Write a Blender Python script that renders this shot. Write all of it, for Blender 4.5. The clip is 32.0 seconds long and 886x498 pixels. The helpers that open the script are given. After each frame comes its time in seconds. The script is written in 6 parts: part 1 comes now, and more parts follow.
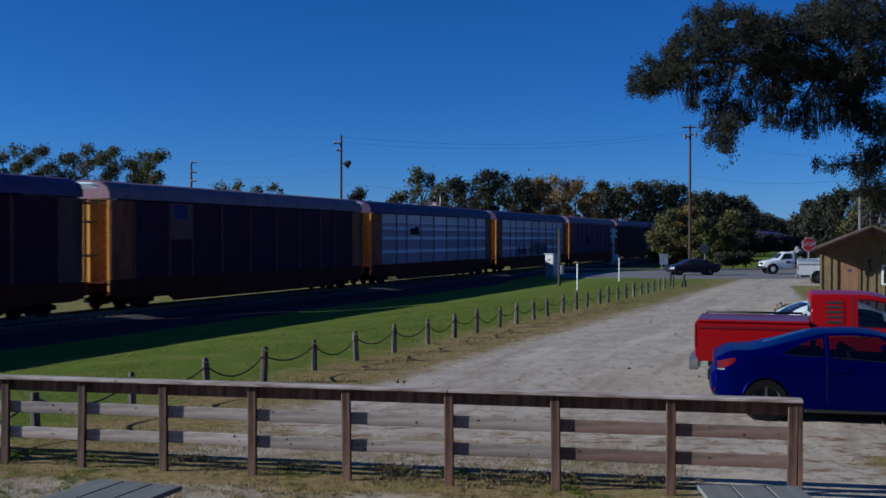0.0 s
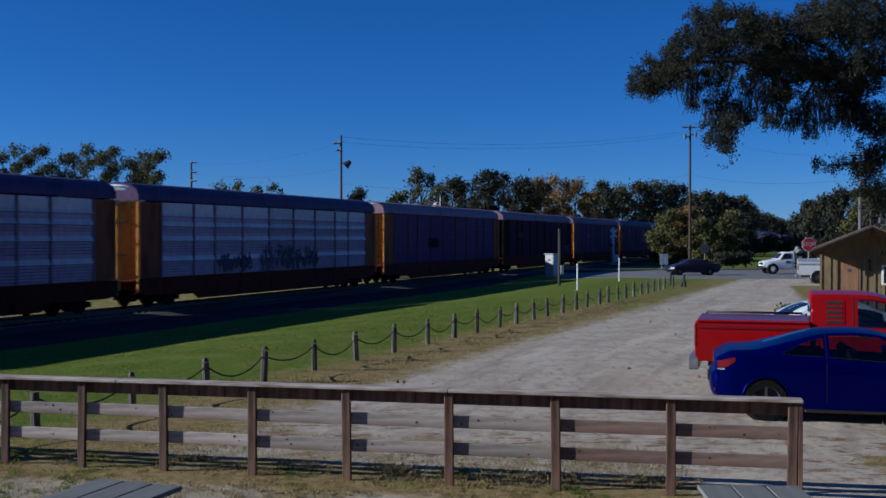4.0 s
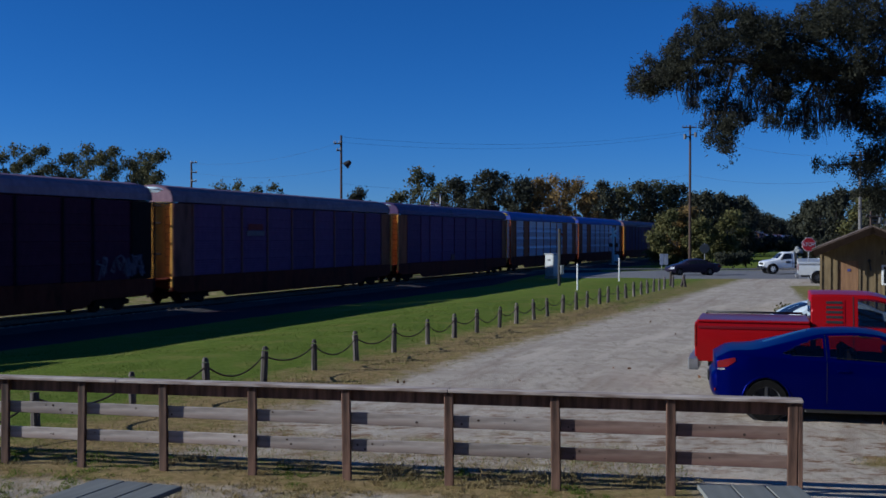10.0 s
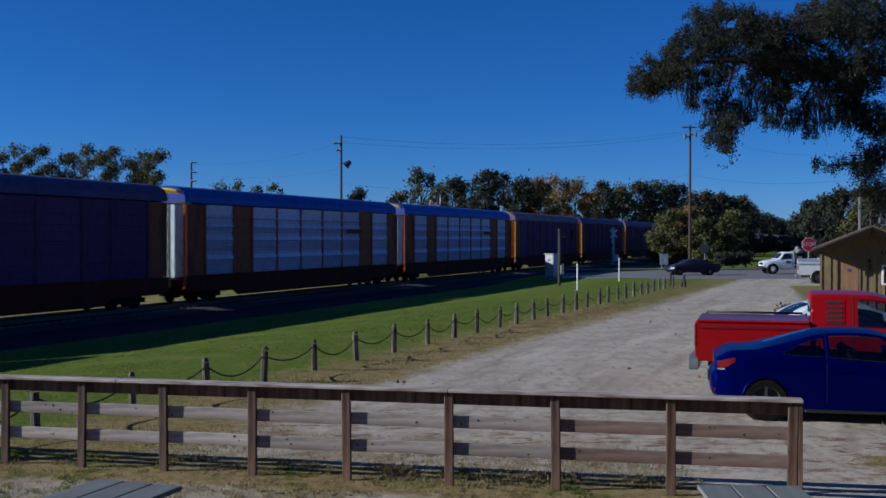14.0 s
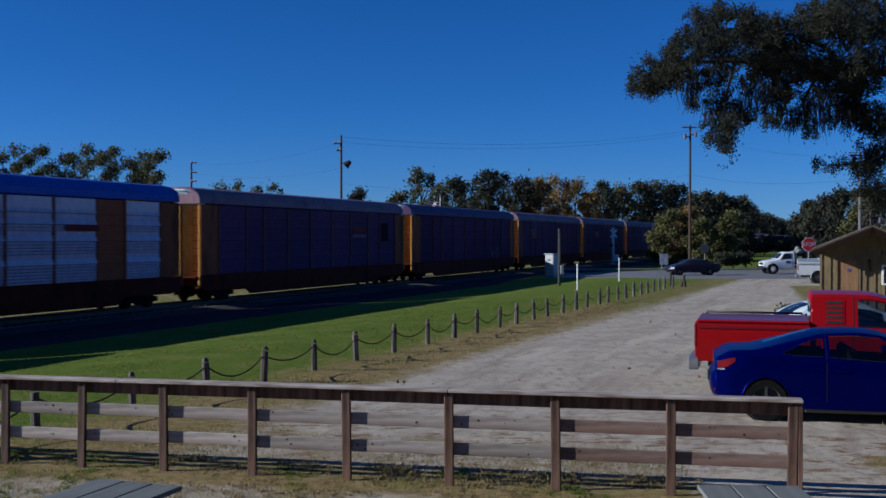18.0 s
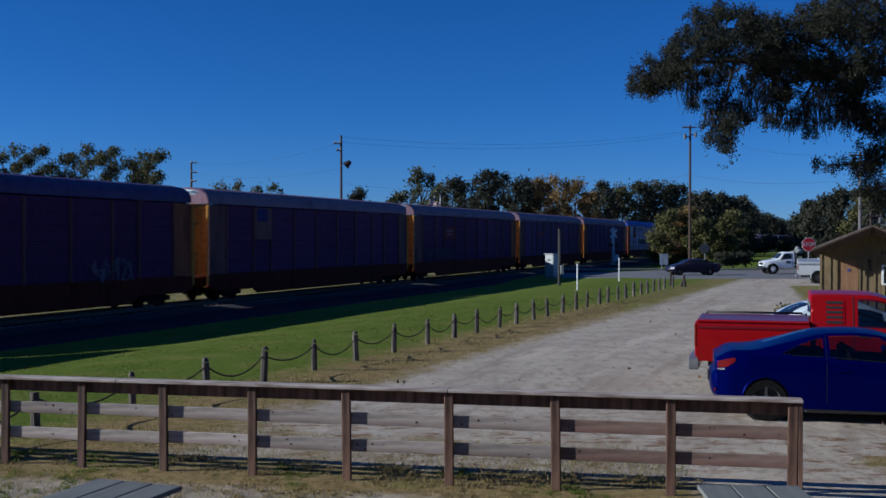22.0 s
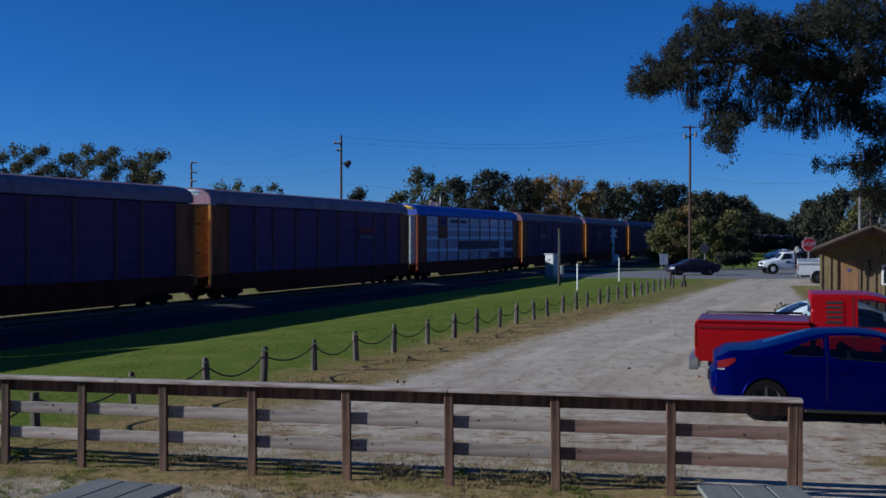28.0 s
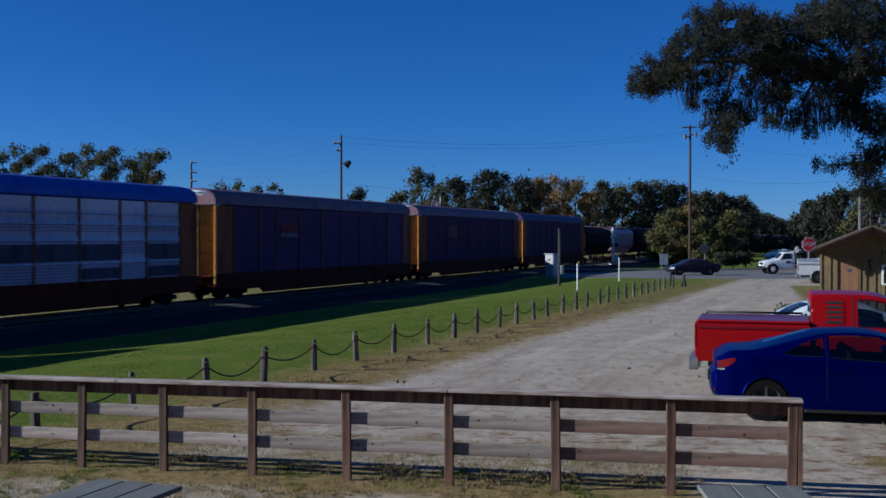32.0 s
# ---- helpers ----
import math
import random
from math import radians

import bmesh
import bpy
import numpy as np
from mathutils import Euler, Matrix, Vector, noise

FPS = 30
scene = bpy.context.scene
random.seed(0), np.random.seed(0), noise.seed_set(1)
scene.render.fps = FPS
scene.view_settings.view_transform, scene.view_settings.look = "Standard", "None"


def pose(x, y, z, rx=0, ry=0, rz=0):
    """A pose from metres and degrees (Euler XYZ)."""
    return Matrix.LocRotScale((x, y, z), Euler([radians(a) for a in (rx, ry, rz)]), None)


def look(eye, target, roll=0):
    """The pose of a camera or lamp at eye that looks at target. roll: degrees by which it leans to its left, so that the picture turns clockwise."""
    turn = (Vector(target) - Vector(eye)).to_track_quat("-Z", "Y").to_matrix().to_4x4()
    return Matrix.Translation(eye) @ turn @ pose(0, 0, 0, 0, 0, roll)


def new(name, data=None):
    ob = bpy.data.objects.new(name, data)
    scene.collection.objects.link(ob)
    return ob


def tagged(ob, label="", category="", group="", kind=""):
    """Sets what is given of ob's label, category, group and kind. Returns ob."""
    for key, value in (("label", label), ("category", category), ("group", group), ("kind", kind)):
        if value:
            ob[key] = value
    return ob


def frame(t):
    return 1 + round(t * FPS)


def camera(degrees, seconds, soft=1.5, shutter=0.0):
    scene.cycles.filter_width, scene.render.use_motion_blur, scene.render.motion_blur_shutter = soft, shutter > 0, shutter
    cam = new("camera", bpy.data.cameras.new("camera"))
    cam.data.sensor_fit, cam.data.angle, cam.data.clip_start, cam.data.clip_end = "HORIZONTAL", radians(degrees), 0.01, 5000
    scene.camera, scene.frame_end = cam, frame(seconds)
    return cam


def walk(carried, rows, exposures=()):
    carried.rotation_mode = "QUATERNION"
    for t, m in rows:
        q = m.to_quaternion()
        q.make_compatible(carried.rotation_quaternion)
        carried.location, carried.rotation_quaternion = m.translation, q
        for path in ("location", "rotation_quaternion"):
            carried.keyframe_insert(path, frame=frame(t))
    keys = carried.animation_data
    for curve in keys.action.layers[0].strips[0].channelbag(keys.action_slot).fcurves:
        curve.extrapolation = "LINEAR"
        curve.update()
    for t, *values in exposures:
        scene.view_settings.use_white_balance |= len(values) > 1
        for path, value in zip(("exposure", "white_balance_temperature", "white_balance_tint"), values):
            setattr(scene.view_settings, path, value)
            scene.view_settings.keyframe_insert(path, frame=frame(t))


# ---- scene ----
EYE = (0.0, 0.0, 2.83)
cam = camera(45.28, 32.0, soft=1.6, shutter=0.4)
AIM = look(EYE, (0.0, 100.0, 2.83 - 1.064))
walk(cam, [(0.0, AIM), (32.0, AIM)], exposures=[(0.0, 0.27, 4900.0, 15.0), (32.0, 0.27, 4900.0, 15.0)])

# ---- daylight: low sun from the left, a little behind the viewer ----
SUN_AZ, SUN_EL = radians(185.0), radians(20.0)
TO_SUN = Vector((math.cos(SUN_AZ) * math.cos(SUN_EL), math.sin(SUN_AZ) * math.cos(SUN_EL), math.sin(SUN_EL)))
sky_world = bpy.data.worlds.new("sky")
scene.world = sky_world
sky_world.use_nodes = True
wn = sky_world.node_tree.nodes
sky = wn.new("ShaderNodeTexSky")
sky.sky_type, sky.sun_disc = "NISHITA", False
sky.sun_elevation = SUN_EL
sky.sun_rotation = math.atan2(TO_SUN.x, TO_SUN.y)
sky.air_density, sky.dust_density, sky.ozone_density, sky.altitude = 1.0, 0.0, 8.0, 2500.0
deep = wn.new("ShaderNodeHueSaturation")
deep.inputs["Saturation"].default_value = 1.05
sky_world.node_tree.links.new(sky.outputs[0], deep.inputs["Color"])
sky_world.node_tree.links.new(deep.outputs[0], wn["Background"].inputs[0])
wn["Background"].inputs[1].default_value = 0.055
sun = new("sun", bpy.data.lights.new("sun", "SUN"))
sun.data.energy, sun.data.angle, sun.data.color = 4.8, radians(0.5), (1.0, 0.88, 0.62)
sun.matrix_world = look(TO_SUN * 100, (0, 0, 0))

# ---- materials ----


def surface(name, dark, light, scale=4.0, rough=0.8, bump=0.15, metal=0.0, stain=None, stain_scale=0.6, stain_at=0.55, stretch=(1, 1, 1), vary=0.0, spec=0.5, coat=0.0):
    """A two-scale procedural surface: grain between two tones, wider stains, fine relief."""
    m = bpy.data.materials.new(name)
    m.use_nodes = True
    nt = m.node_tree
    n, link = nt.nodes, nt.links.new
    b = n["Principled BSDF"]
    tc = n.new("ShaderNodeTexCoord")
    mp = n.new("ShaderNodeMapping")
    mp.inputs["Scale"].default_value = stretch
    link(tc.outputs["Object"], mp.inputs["Vector"])
    grain = n.new("ShaderNodeTexNoise")
    grain.inputs["Scale"].default_value, grain.inputs["Detail"].default_value = scale, 8
    link(mp.outputs[0], grain.inputs["Vector"])
    mix = n.new("ShaderNodeMix")
    mix.data_type = "RGBA"
    mix.inputs[6].default_value, mix.inputs[7].default_value = (*dark, 1), (*light, 1)
    ramp = n.new("ShaderNodeMapRange")
    ramp.inputs[1].default_value, ramp.inputs[2].default_value = 0.32, 0.68
    link(grain.outputs[0], ramp.inputs[0])
    link(ramp.outputs[0], mix.inputs[0])
    col = mix.outputs[2]
    if stain:
        wide = n.new("ShaderNodeTexNoise")
        wide.inputs["Scale"].default_value, wide.inputs["Detail"].default_value = stain_scale, 5
        link(mp.outputs[0], wide.inputs["Vector"])
        edge = n.new("ShaderNodeMapRange")
        edge.inputs[1].default_value, edge.inputs[2].default_value = stain_at, stain_at + 0.15
        link(wide.outputs[0], edge.inputs[0])
        over = n.new("ShaderNodeMix")
        over.data_type = "RGBA"
        over.inputs[7].default_value = (*stain, 1)
        link(edge.outputs[0], over.inputs[0])
        link(col, over.inputs[6])
        col = over.outputs[2]
    if vary:
        info = n.new("ShaderNodeObjectInfo")
        hsv = n.new("ShaderNodeHueSaturation")
        vr = n.new("ShaderNodeMapRange")
        vr.inputs[3].default_value, vr.inputs[4].default_value = 1 - vary, 1 + vary
        link(info.outputs["Random"], vr.inputs[0])
        link(vr.outputs[0], hsv.inputs["Value"])
        link(col, hsv.inputs["Color"])
        col = hsv.outputs[0]
    link(col, b.inputs["Base Color"])
    b.inputs["Roughness"].default_value, b.inputs["Metallic"].default_value = rough, metal
    b.inputs["Specular IOR Level"].default_value = spec
    b.inputs["Coat Weight"].default_value = coat
    if bump:
        bp = n.new("ShaderNodeBump")
        bp.inputs["Strength"].default_value, bp.inputs["Distance"].default_value = bump, 0.02
        link(grain.outputs[0], bp.inputs["Height"])
        link(bp.outputs[0], b.inputs["Normal"])
    return m


def leaf_stuff(name, dark, light, through_light=0.25):
    """Foliage: each leaf its own tone, some light through it."""
    m = bpy.data.materials.new(name)
    m.use_nodes = True
    nt = m.node_tree
    n, link = nt.nodes, nt.links.new
    b = n["Principled BSDF"]
    geo = n.new("ShaderNodeNewGeometry")
    mix = n.new("ShaderNodeMix")
    mix.data_type = "RGBA"
    mix.inputs[6].default_value, mix.inputs[7].default_value = (*dark, 1), (*light, 1)
    link(geo.outputs["Random Per Island"], mix.inputs[0])
    link(mix.outputs[2], b.inputs["Base Color"])
    b.inputs["Roughness"].default_value = 0.8
    b.inputs["Specular IOR Level"].default_value = 0.15
    tr = n.new("ShaderNodeBsdfTranslucent")
    link(mix.outputs[2], tr.inputs["Color"])
    ms = n.new("ShaderNodeMixShader")
    ms.inputs[0].default_value = through_light
    link(b.outputs[0], ms.inputs[1])
    link(tr.outputs[0], ms.inputs[2])
    link(ms.outputs[0], n["Material Output"].inputs[0])
    return m


WOOD_POST = surface("weathered brown wood", (0.034, 0.016, 0.010), (0.180, 0.098, 0.063), 12, 0.85, 0.6, stain=(0.17, 0.125, 0.10), stain_scale=1.2, stain_at=0.6, stretch=(1, 1, 0.12), vary=0.25)
WOOD_BOARD = surface("weathered grey board", (0.17, 0.14, 0.122), (0.47, 0.41, 0.365), 12, 0.85, 0.5, stain=(0.15, 0.085, 0.065), stain_scale=2.6, stain_at=0.52, stretch=(0.14, 1, 1), vary=0.28)
WOOD_BROWN = surface("weathered brown board", (0.085, 0.050, 0.038), (0.25, 0.175, 0.14), 12, 0.85, 0.5, stain=(0.13, 0.062, 0.045), stain_scale=2.2, stain_at=0.5, stretch=(0.14, 1, 1), vary=0.22)
WOOD_CAP = surface("worn cap rail", (0.16, 0.11, 0.085), (0.52, 0.45, 0.40), 14, 0.8, 0.5, stain=(0.14, 0.075, 0.05), stain_scale=1.4, stain_at=0.6, stretch=(0.15, 1, 1))
TABLE_WOOD = surface("grey painted planks", (0.115, 0.118, 0.105), (0.185, 0.188, 0.17), 10, 0.7, 0.35, stain=(0.13, 0.13, 0.135), stain_scale=2, stretch=(1, 0.12, 1), vary=0.08)
BOLLARD_WOOD = surface("silvered round timber", (0.045, 0.036, 0.032), (0.16, 0.135, 0.12), 14, 0.9, 0.7, stain=(0.05, 0.042, 0.036), stain_scale=3, stretch=(1, 1, 0.15), vary=0.3)
IRON = surface("rusty iron", (0.035, 0.02, 0.015), (0.11, 0.065, 0.045), 30, 0.75, 0.3)
STEEL = surface("rail steel", (0.06, 0.045, 0.04), (0.11, 0.085, 0.075), 12, 0.45, 0.1, metal=0.7)
# ballast shoulders coloured near black to deepen the train's shade on them
BALLAST = surface("shade-toned ballast", (0.018, 0.014, 0.016), (0.055, 0.044, 0.046), 22, 0.95, 1.0, stain=(0.065, 0.05, 0.05), stain_scale=0.7)
# crib tone lightened so its colour carries the sunlit strip under the cars
CRIB = surface("pale crib ballast", (0.16, 0.14, 0.115), (0.36, 0.32, 0.27), 22, 0.95, 1.0, stain=(0.15, 0.12, 0.10), stain_scale=0.7)
TIE = surface("creosoted tie", (0.018, 0.014, 0.012), (0.05, 0.038, 0.032), 10, 0.9, 0.5, vary=0.3)
POLE_WOOD = surface("utility pole timber", (0.040, 0.024, 0.018), (0.085, 0.052, 0.04), 10, 0.9, 0.4, stretch=(1, 1, 0.1))
GALV = surface("galvanised sheet", (0.36, 0.38, 0.41), (0.50, 0.52, 0.55), 3, 0.5, 0.05, metal=0.25, stain=(0.28, 0.27, 0.28), stain_scale=0.8)
WHITE = surface("white paint", (0.66, 0.66, 0.64), (0.82, 0.82, 0.80), 5, 0.45, 0.03, stain=(0.5, 0.48, 0.44), stain_scale=1.5, stain_at=0.65)
BLACK = surface("black rubber and steel", (0.012, 0.012, 0.013), (0.03, 0.03, 0.03), 8, 0.7, 0.1)
CHROME = surface("chrome", (0.55, 0.55, 0.56), (0.66, 0.66, 0.66), 2, 0.15, 0.0, metal=1.0)
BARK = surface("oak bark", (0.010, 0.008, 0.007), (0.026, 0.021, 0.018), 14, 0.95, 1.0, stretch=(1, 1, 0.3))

# ---- building blocks ----


def thing(name, m, label, category, group="", kind=""):
    ob = new(name)
    ob.empty_display_size = 0.2
    ob.matrix_world = m
    return tagged(ob, label, category, group, kind)


def part(name, bm, material, parent=None, label="", smooth=False):
    me = bpy.data.meshes.new(name)
    if isinstance(bm, bpy.types.Mesh):
        me = bm
    else:
        bm.to_mesh(me)
        bm.free()
        if smooth:
            for p in me.polygons:
                p.use_smooth = True
        me.materials.append(material)
    ob = new(name, me)
    if parent:
        ob.parent = parent
    return tagged(ob, label)


def box(bm, c, s, m=None, bevel=0.0):
    r = bmesh.ops.create_cube(bm, size=1.0)
    vs = r["verts"]
    mat = Matrix.Translation(c) @ Matrix.Diagonal((*s, 1))
    if m is not None:
        mat = m @ mat
    bmesh.ops.transform(bm, matrix=mat, verts=vs)
    if bevel:
        es = list({e for v in vs for e in v.link_edges})
        bmesh.ops.bevel(bm, geom=es, offset=bevel, segments=1, affect="EDGES")
    return bm


def rod(bm, a, b, r0, r1=None, n=8, cap=True):
    a, b = Vector(a), Vector(b)
    r1 = r0 if r1 is None else r1
    q = (b - a).to_track_quat("Z", "Y").to_matrix().to_4x4()
    bmesh.ops.create_cone(bm, cap_ends=cap, segments=n, radius1=r0, radius2=max(r1, 0.0005), depth=(b - a).length, matrix=Matrix.Translation((a + b) / 2) @ q)
    return bm


def one_box(c, s, bevel=0.0):
    return box(bmesh.new(), c, s, None, bevel)


def prism(bm, pts, y0, y1):
    """A side outline in x, z drawn out from y0 to y1."""
    a = [bm.verts.new((x, y0, z)) for x, z in pts]
    b = [bm.verts.new((x, y1, z)) for x, z in pts]
    bm.faces.new(a)
    bm.faces.new(b[::-1])
    for i in range(len(pts)):
        j = (i + 1) % len(pts)
        bm.faces.new((a[j], a[i], b[i], b[j]))
    bmesh.ops.recalc_face_normals(bm, faces=bm.faces)
    return bm


def smoothstep(a, b, v):
    k = min(max((v - a) / (b - a), 0.0), 1.0)
    return k * k * (3 - 2 * k)


# ---- plan: the railway's line ----
TH = radians(20.849)
DC = 32.96
RAIL_Z = -0.28
DIR = Vector((math.sin(TH), math.cos(TH), 0))
LEFT = Vector((-math.cos(TH), math.sin(TH), 0))


def on_track(a, side=0.0, z=0.0):
    """A point a metres along the line from abreast of the viewer, side metres to the far side of its centre."""
    p = DIR * a + LEFT * (DC + side)
    return Vector((p.x, p.y, z))


def track_side(x, y):
    """Metres from the track's centre towards the viewer."""
    return DC - (LEFT.x * x + LEFT.y * y)


def ground_z(x, y):
    u = track_side(x, y)
    z = -0.60 + 0.60 * smoothstep(9.5, 19.1, u) if u > 0 else -0.60
    z -= 0.30 * smoothstep(9.0, 3.0, u)
    # the street climbs to the crossing
    return z * (1 - 0.6 * smoothstep(75.0, 81.0, y) * smoothstep(97.0, 92.0, y) * smoothstep(2.0, 9.0, x))


# line of the bollards
B0, BD = Vector((-5.84, 15.2, 0)), Vector((0.418, 1.0, 0)).normalized()


def lot_side(x, y):
    """Metres to the right of the bollards' line."""
    return (x - B0.x) * BD.y - (y - B0.y) * BD.x


# ---- ground ----


def ground_material():
    m = bpy.data.materials.new("ground")
    m.use_nodes = True
    nt = m.node_tree
    n, link = nt.nodes, nt.links.new
    b = n["Principled BSDF"]
    b.inputs["Roughness"].default_value = 0.95
    b.inputs["Specular IOR Level"].default_value = 0.04
    tc = n.new("ShaderNodeTexCoord")

    def noise_at(scale, detail=6, rough=0.6, stretch=None, turn=0.0):
        k = n.new("ShaderNodeTexNoise")
        k.inputs["Scale"].default_value, k.inputs["Detail"].default_value, k.inputs["Roughness"].default_value = scale, detail, rough
        src = tc.outputs["Object"]
        if turn:
            rt = n.new("ShaderNodeMapping")
            rt.inputs["Rotation"].default_value = (0, 0, turn)
            link(src, rt.inputs["Vector"])
            src = rt.outputs[0]
        if stretch:
            mp = n.new("ShaderNodeMapping")
            mp.inputs["Scale"].default_value = stretch
            link(src, mp.inputs["Vector"])
            src = mp.outputs[0]
        link(src, k.inputs["Vector"])
        return k.outputs[0]

    def blend(fac, a, c):
        k = n.new("ShaderNodeMix")
        k.data_type = "RGBA"
        for s, v in ((6, a), (7, c)):
            if isinstance(v, tuple):
                k.inputs[s].default_value = (*v, 1)
            else:
                link(v, k.inputs[s])
        link(fac, k.inputs[0])
        return k.outputs[2]

    def span(v, lo, hi):
        k = n.new("ShaderNodeMapRange")
        k.inputs[1].default_value, k.inputs[2].default_value = lo, hi
        link(v, k.inputs[0])
        return k.outputs[0]

    def mask(name, amount):
        at = n.new("ShaderNodeAttribute")
        at.attribute_name = name
        ad = n.new("ShaderNodeMath")
        ad.operation = "MULTIPLY_ADD"
        ad.inputs[1].default_value = amount
        link(wob, ad.inputs[0])
        link(at.outputs["Fac"], ad.inputs[2])
        return span(ad.outputs[0], 0.5 + amount * 0.5 - 0.2, 0.5 + amount * 0.5 + 0.2)

    fine, mid, wide = noise_at(45), noise_at(6), noise_at(0.7)
    wob = noise_at(1.6, 8, 0.7)
    speck = noise_at(3.0, 10, 0.72, (1.5, 0.55, 1))
    patch = noise_at(1.4, 10, 0.74, (1.1, 0.9, 1))
    rut = noise_at(0.9, 7, 0.62, (1.5, 0.16, 1), 0.40)
    track = noise_at(0.7, 8, 0.66, (1.7, 0.13, 1), 0.36)
    grass = blend(span(mid, 0.35, 0.65), (0.095, 0.135, 0.016), (0.140, 0.182, 0.028))
    grass = blend(span(wide, 0.5, 0.75), grass, (0.20, 0.185, 0.05))
    straw = blend(span(mid, 0.35, 0.65), (0.19, 0.138, 0.055), (0.34, 0.245, 0.114))
    sand = blend(span(fine, 0.3, 0.7), (0.37, 0.318, 0.255), (0.60, 0.525, 0.43))
    sand = blend(span(speck, 0.50, 0.66), sand, (0.262, 0.226, 0.176))
    sand = blend(span(wide, 0.45, 0.68), sand, (0.372, 0.315, 0.255))
    sand = blend(span(patch, 0.56, 0.70), sand, (0.28, 0.215, 0.155))
    near = n.new("ShaderNodeAttribute")
    near.attribute_name = "litter"
    twig = n.new("ShaderNodeMath")
    twig.operation = "MULTIPLY"
    link(span(noise_at(2.4, 10, 0.76, (0.8, 1.5, 1)), 0.515, 0.59), twig.inputs[0])
    link(near.outputs["Fac"], twig.inputs[1])
    sand = blend(twig.outputs[0], sand, (0.205, 0.125, 0.075))
    sand = blend(span(track, 0.52, 0.72), sand, (0.285, 0.227, 0.174))
    sand = blend(span(rut, 0.53, 0.78), sand, (0.60, 0.525, 0.43))
    # near-black tones put the train's shade into the gravel colour
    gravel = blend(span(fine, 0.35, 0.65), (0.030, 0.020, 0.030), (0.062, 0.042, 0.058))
    asphalt = blend(span(mid, 0.35, 0.65), (0.16, 0.16, 0.17), (0.22, 0.22, 0.23))
    col = blend(mask("straw", 1.3), grass, straw)
    col = blend(mask("sand", 1.2), col, sand)
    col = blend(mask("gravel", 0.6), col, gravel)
    col = blend(mask("asphalt", 0.1), col, asphalt)
    link(col, b.inputs["Base Color"])
    bp = n.new("ShaderNodeBump")
    bp.inputs["Strength"].default_value, bp.inputs["Distance"].default_value = 0.6, 0.03
    ad = n.new("ShaderNodeMath")
    link(fine, ad.inputs[0])
    link(mid, ad.inputs[1])
    link(ad.outputs[0], bp.inputs["Height"])
    link(bp.outputs[0], b.inputs["Normal"])
    return m


def cover(x, y):
    """How much straw, sand, gravel and asphalt lie at a place."""
    r, u = lot_side(x, y), track_side(x, y)
    behind = 0.2025 * (x + 5.48) + 0.979 * (y - 13.27)
    sand = smoothstep(0.7, 3.6, r) * (0.08 + 0.52 * smoothstep(0.45, 1.0, behind) + 0.40 * smoothstep(2.4, 4.6, behind))
    sand = max(sand, 0.58 * smoothstep(3.4, 5.4, r) * smoothstep(0.5, 1.0, behind))
    sand = max(sand, 0.62 * smoothstep(-0.1, -0.9, behind))
    sand = max(sand, 0.9 * smoothstep(2.75, 3.1, x) * smoothstep(9.6, 10.4, y) * smoothstep(20, 14, y))
    sand *= 1 - 0.9 * smoothstep(29.5, 31.5, y) * smoothstep(10.9, 11.6, x - 0.28 * (y - 30)) * smoothstep(64, 61, y)
    straw = smoothstep(-1.6, 0.8, r) * 0.56 + 0.16 * smoothstep(-5, -1, r)
    straw *= 1 - 0.25 * smoothstep(29.5, 31.5, y) * smoothstep(6, 8, x)
    straw = max(straw, 0.47 * smoothstep(1.0, 0.2, behind) * smoothstep(-6.2, -3.6, x))
    tuft = smoothstep(1.0, 0.3, math.hypot((x - 5.75) / 0.9, (y - 13.35) / 0.55))
    sand, straw = sand * (1 - 0.75 * tuft), max(straw, 0.55 * tuft)
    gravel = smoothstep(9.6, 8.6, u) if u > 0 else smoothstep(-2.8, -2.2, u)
    if u < 0:
        sand, straw = 0.30 + 0.25 * smoothstep(42, 34, y), 0.5
    asphalt = smoothstep(72.0, 74.0, y + 1.1 * min(0.0, x - 15.4)) * smoothstep(93, 91, y) * smoothstep(8.5, 9.5, x)
    sand *= 1 - asphalt
    litter = smoothstep(0.8, 1.6, behind) * smoothstep(6.5, 3.5, behind) + 0.25 * smoothstep(22, 17, y)
    return straw, sand, gravel, asphalt, litter


def build_ground():
    xs = [-2500, -900, -400, -200, -120, -80, -60, -48, -40, -34] + [-30 + 0.5 * i for i in range(125)] + [36, 42, 50, 60, 80, 120, 200, 400, 900, 2500]
    ys = [-2500, -900, -300, -100, -40, -15, -5, 0, 3, 5, 6] + [7 + 0.35 * i for i in range(100)] + [42 + 0.7 * i for i in range(75)] + [96, 100, 110, 120, 140, 160, 180, 220, 300, 500, 900, 2500, 4500]
    verts, masks = [], []
    for y in ys:
        for x in xs:
            bump = 0.02 * noise.noise((x * 0.5, y * 0.5, 0)) if abs(x) < 40 and 5 < y < 100 else 0
            verts.append((x, y, ground_z(x, y) + bump))
            masks.append(cover(x, y))
    w = len(xs)
    faces = [(j * w + i, j * w + i + 1, (j + 1) * w + i + 1, (j + 1) * w + i) for j in range(len(ys) - 1) for i in range(w - 1)]
    me = bpy.data.meshes.new("ground")
    me.from_pydata(verts, [], faces)
    for k, name in enumerate(("straw", "sand", "gravel", "asphalt", "litter")):
        at = me.attributes.new(name, "FLOAT", "POINT")
        at.data.foreach_set("value", [m[k] for m in masks])
    for p in me.polygons:
        p.use_smooth = True
    me.materials.append(ground_material())
    tagged(new("ground", me), "grass, straw and pale sandy gravel ground beside the railway", "ground", kind="structure")


build_ground()

# ---- railway ----


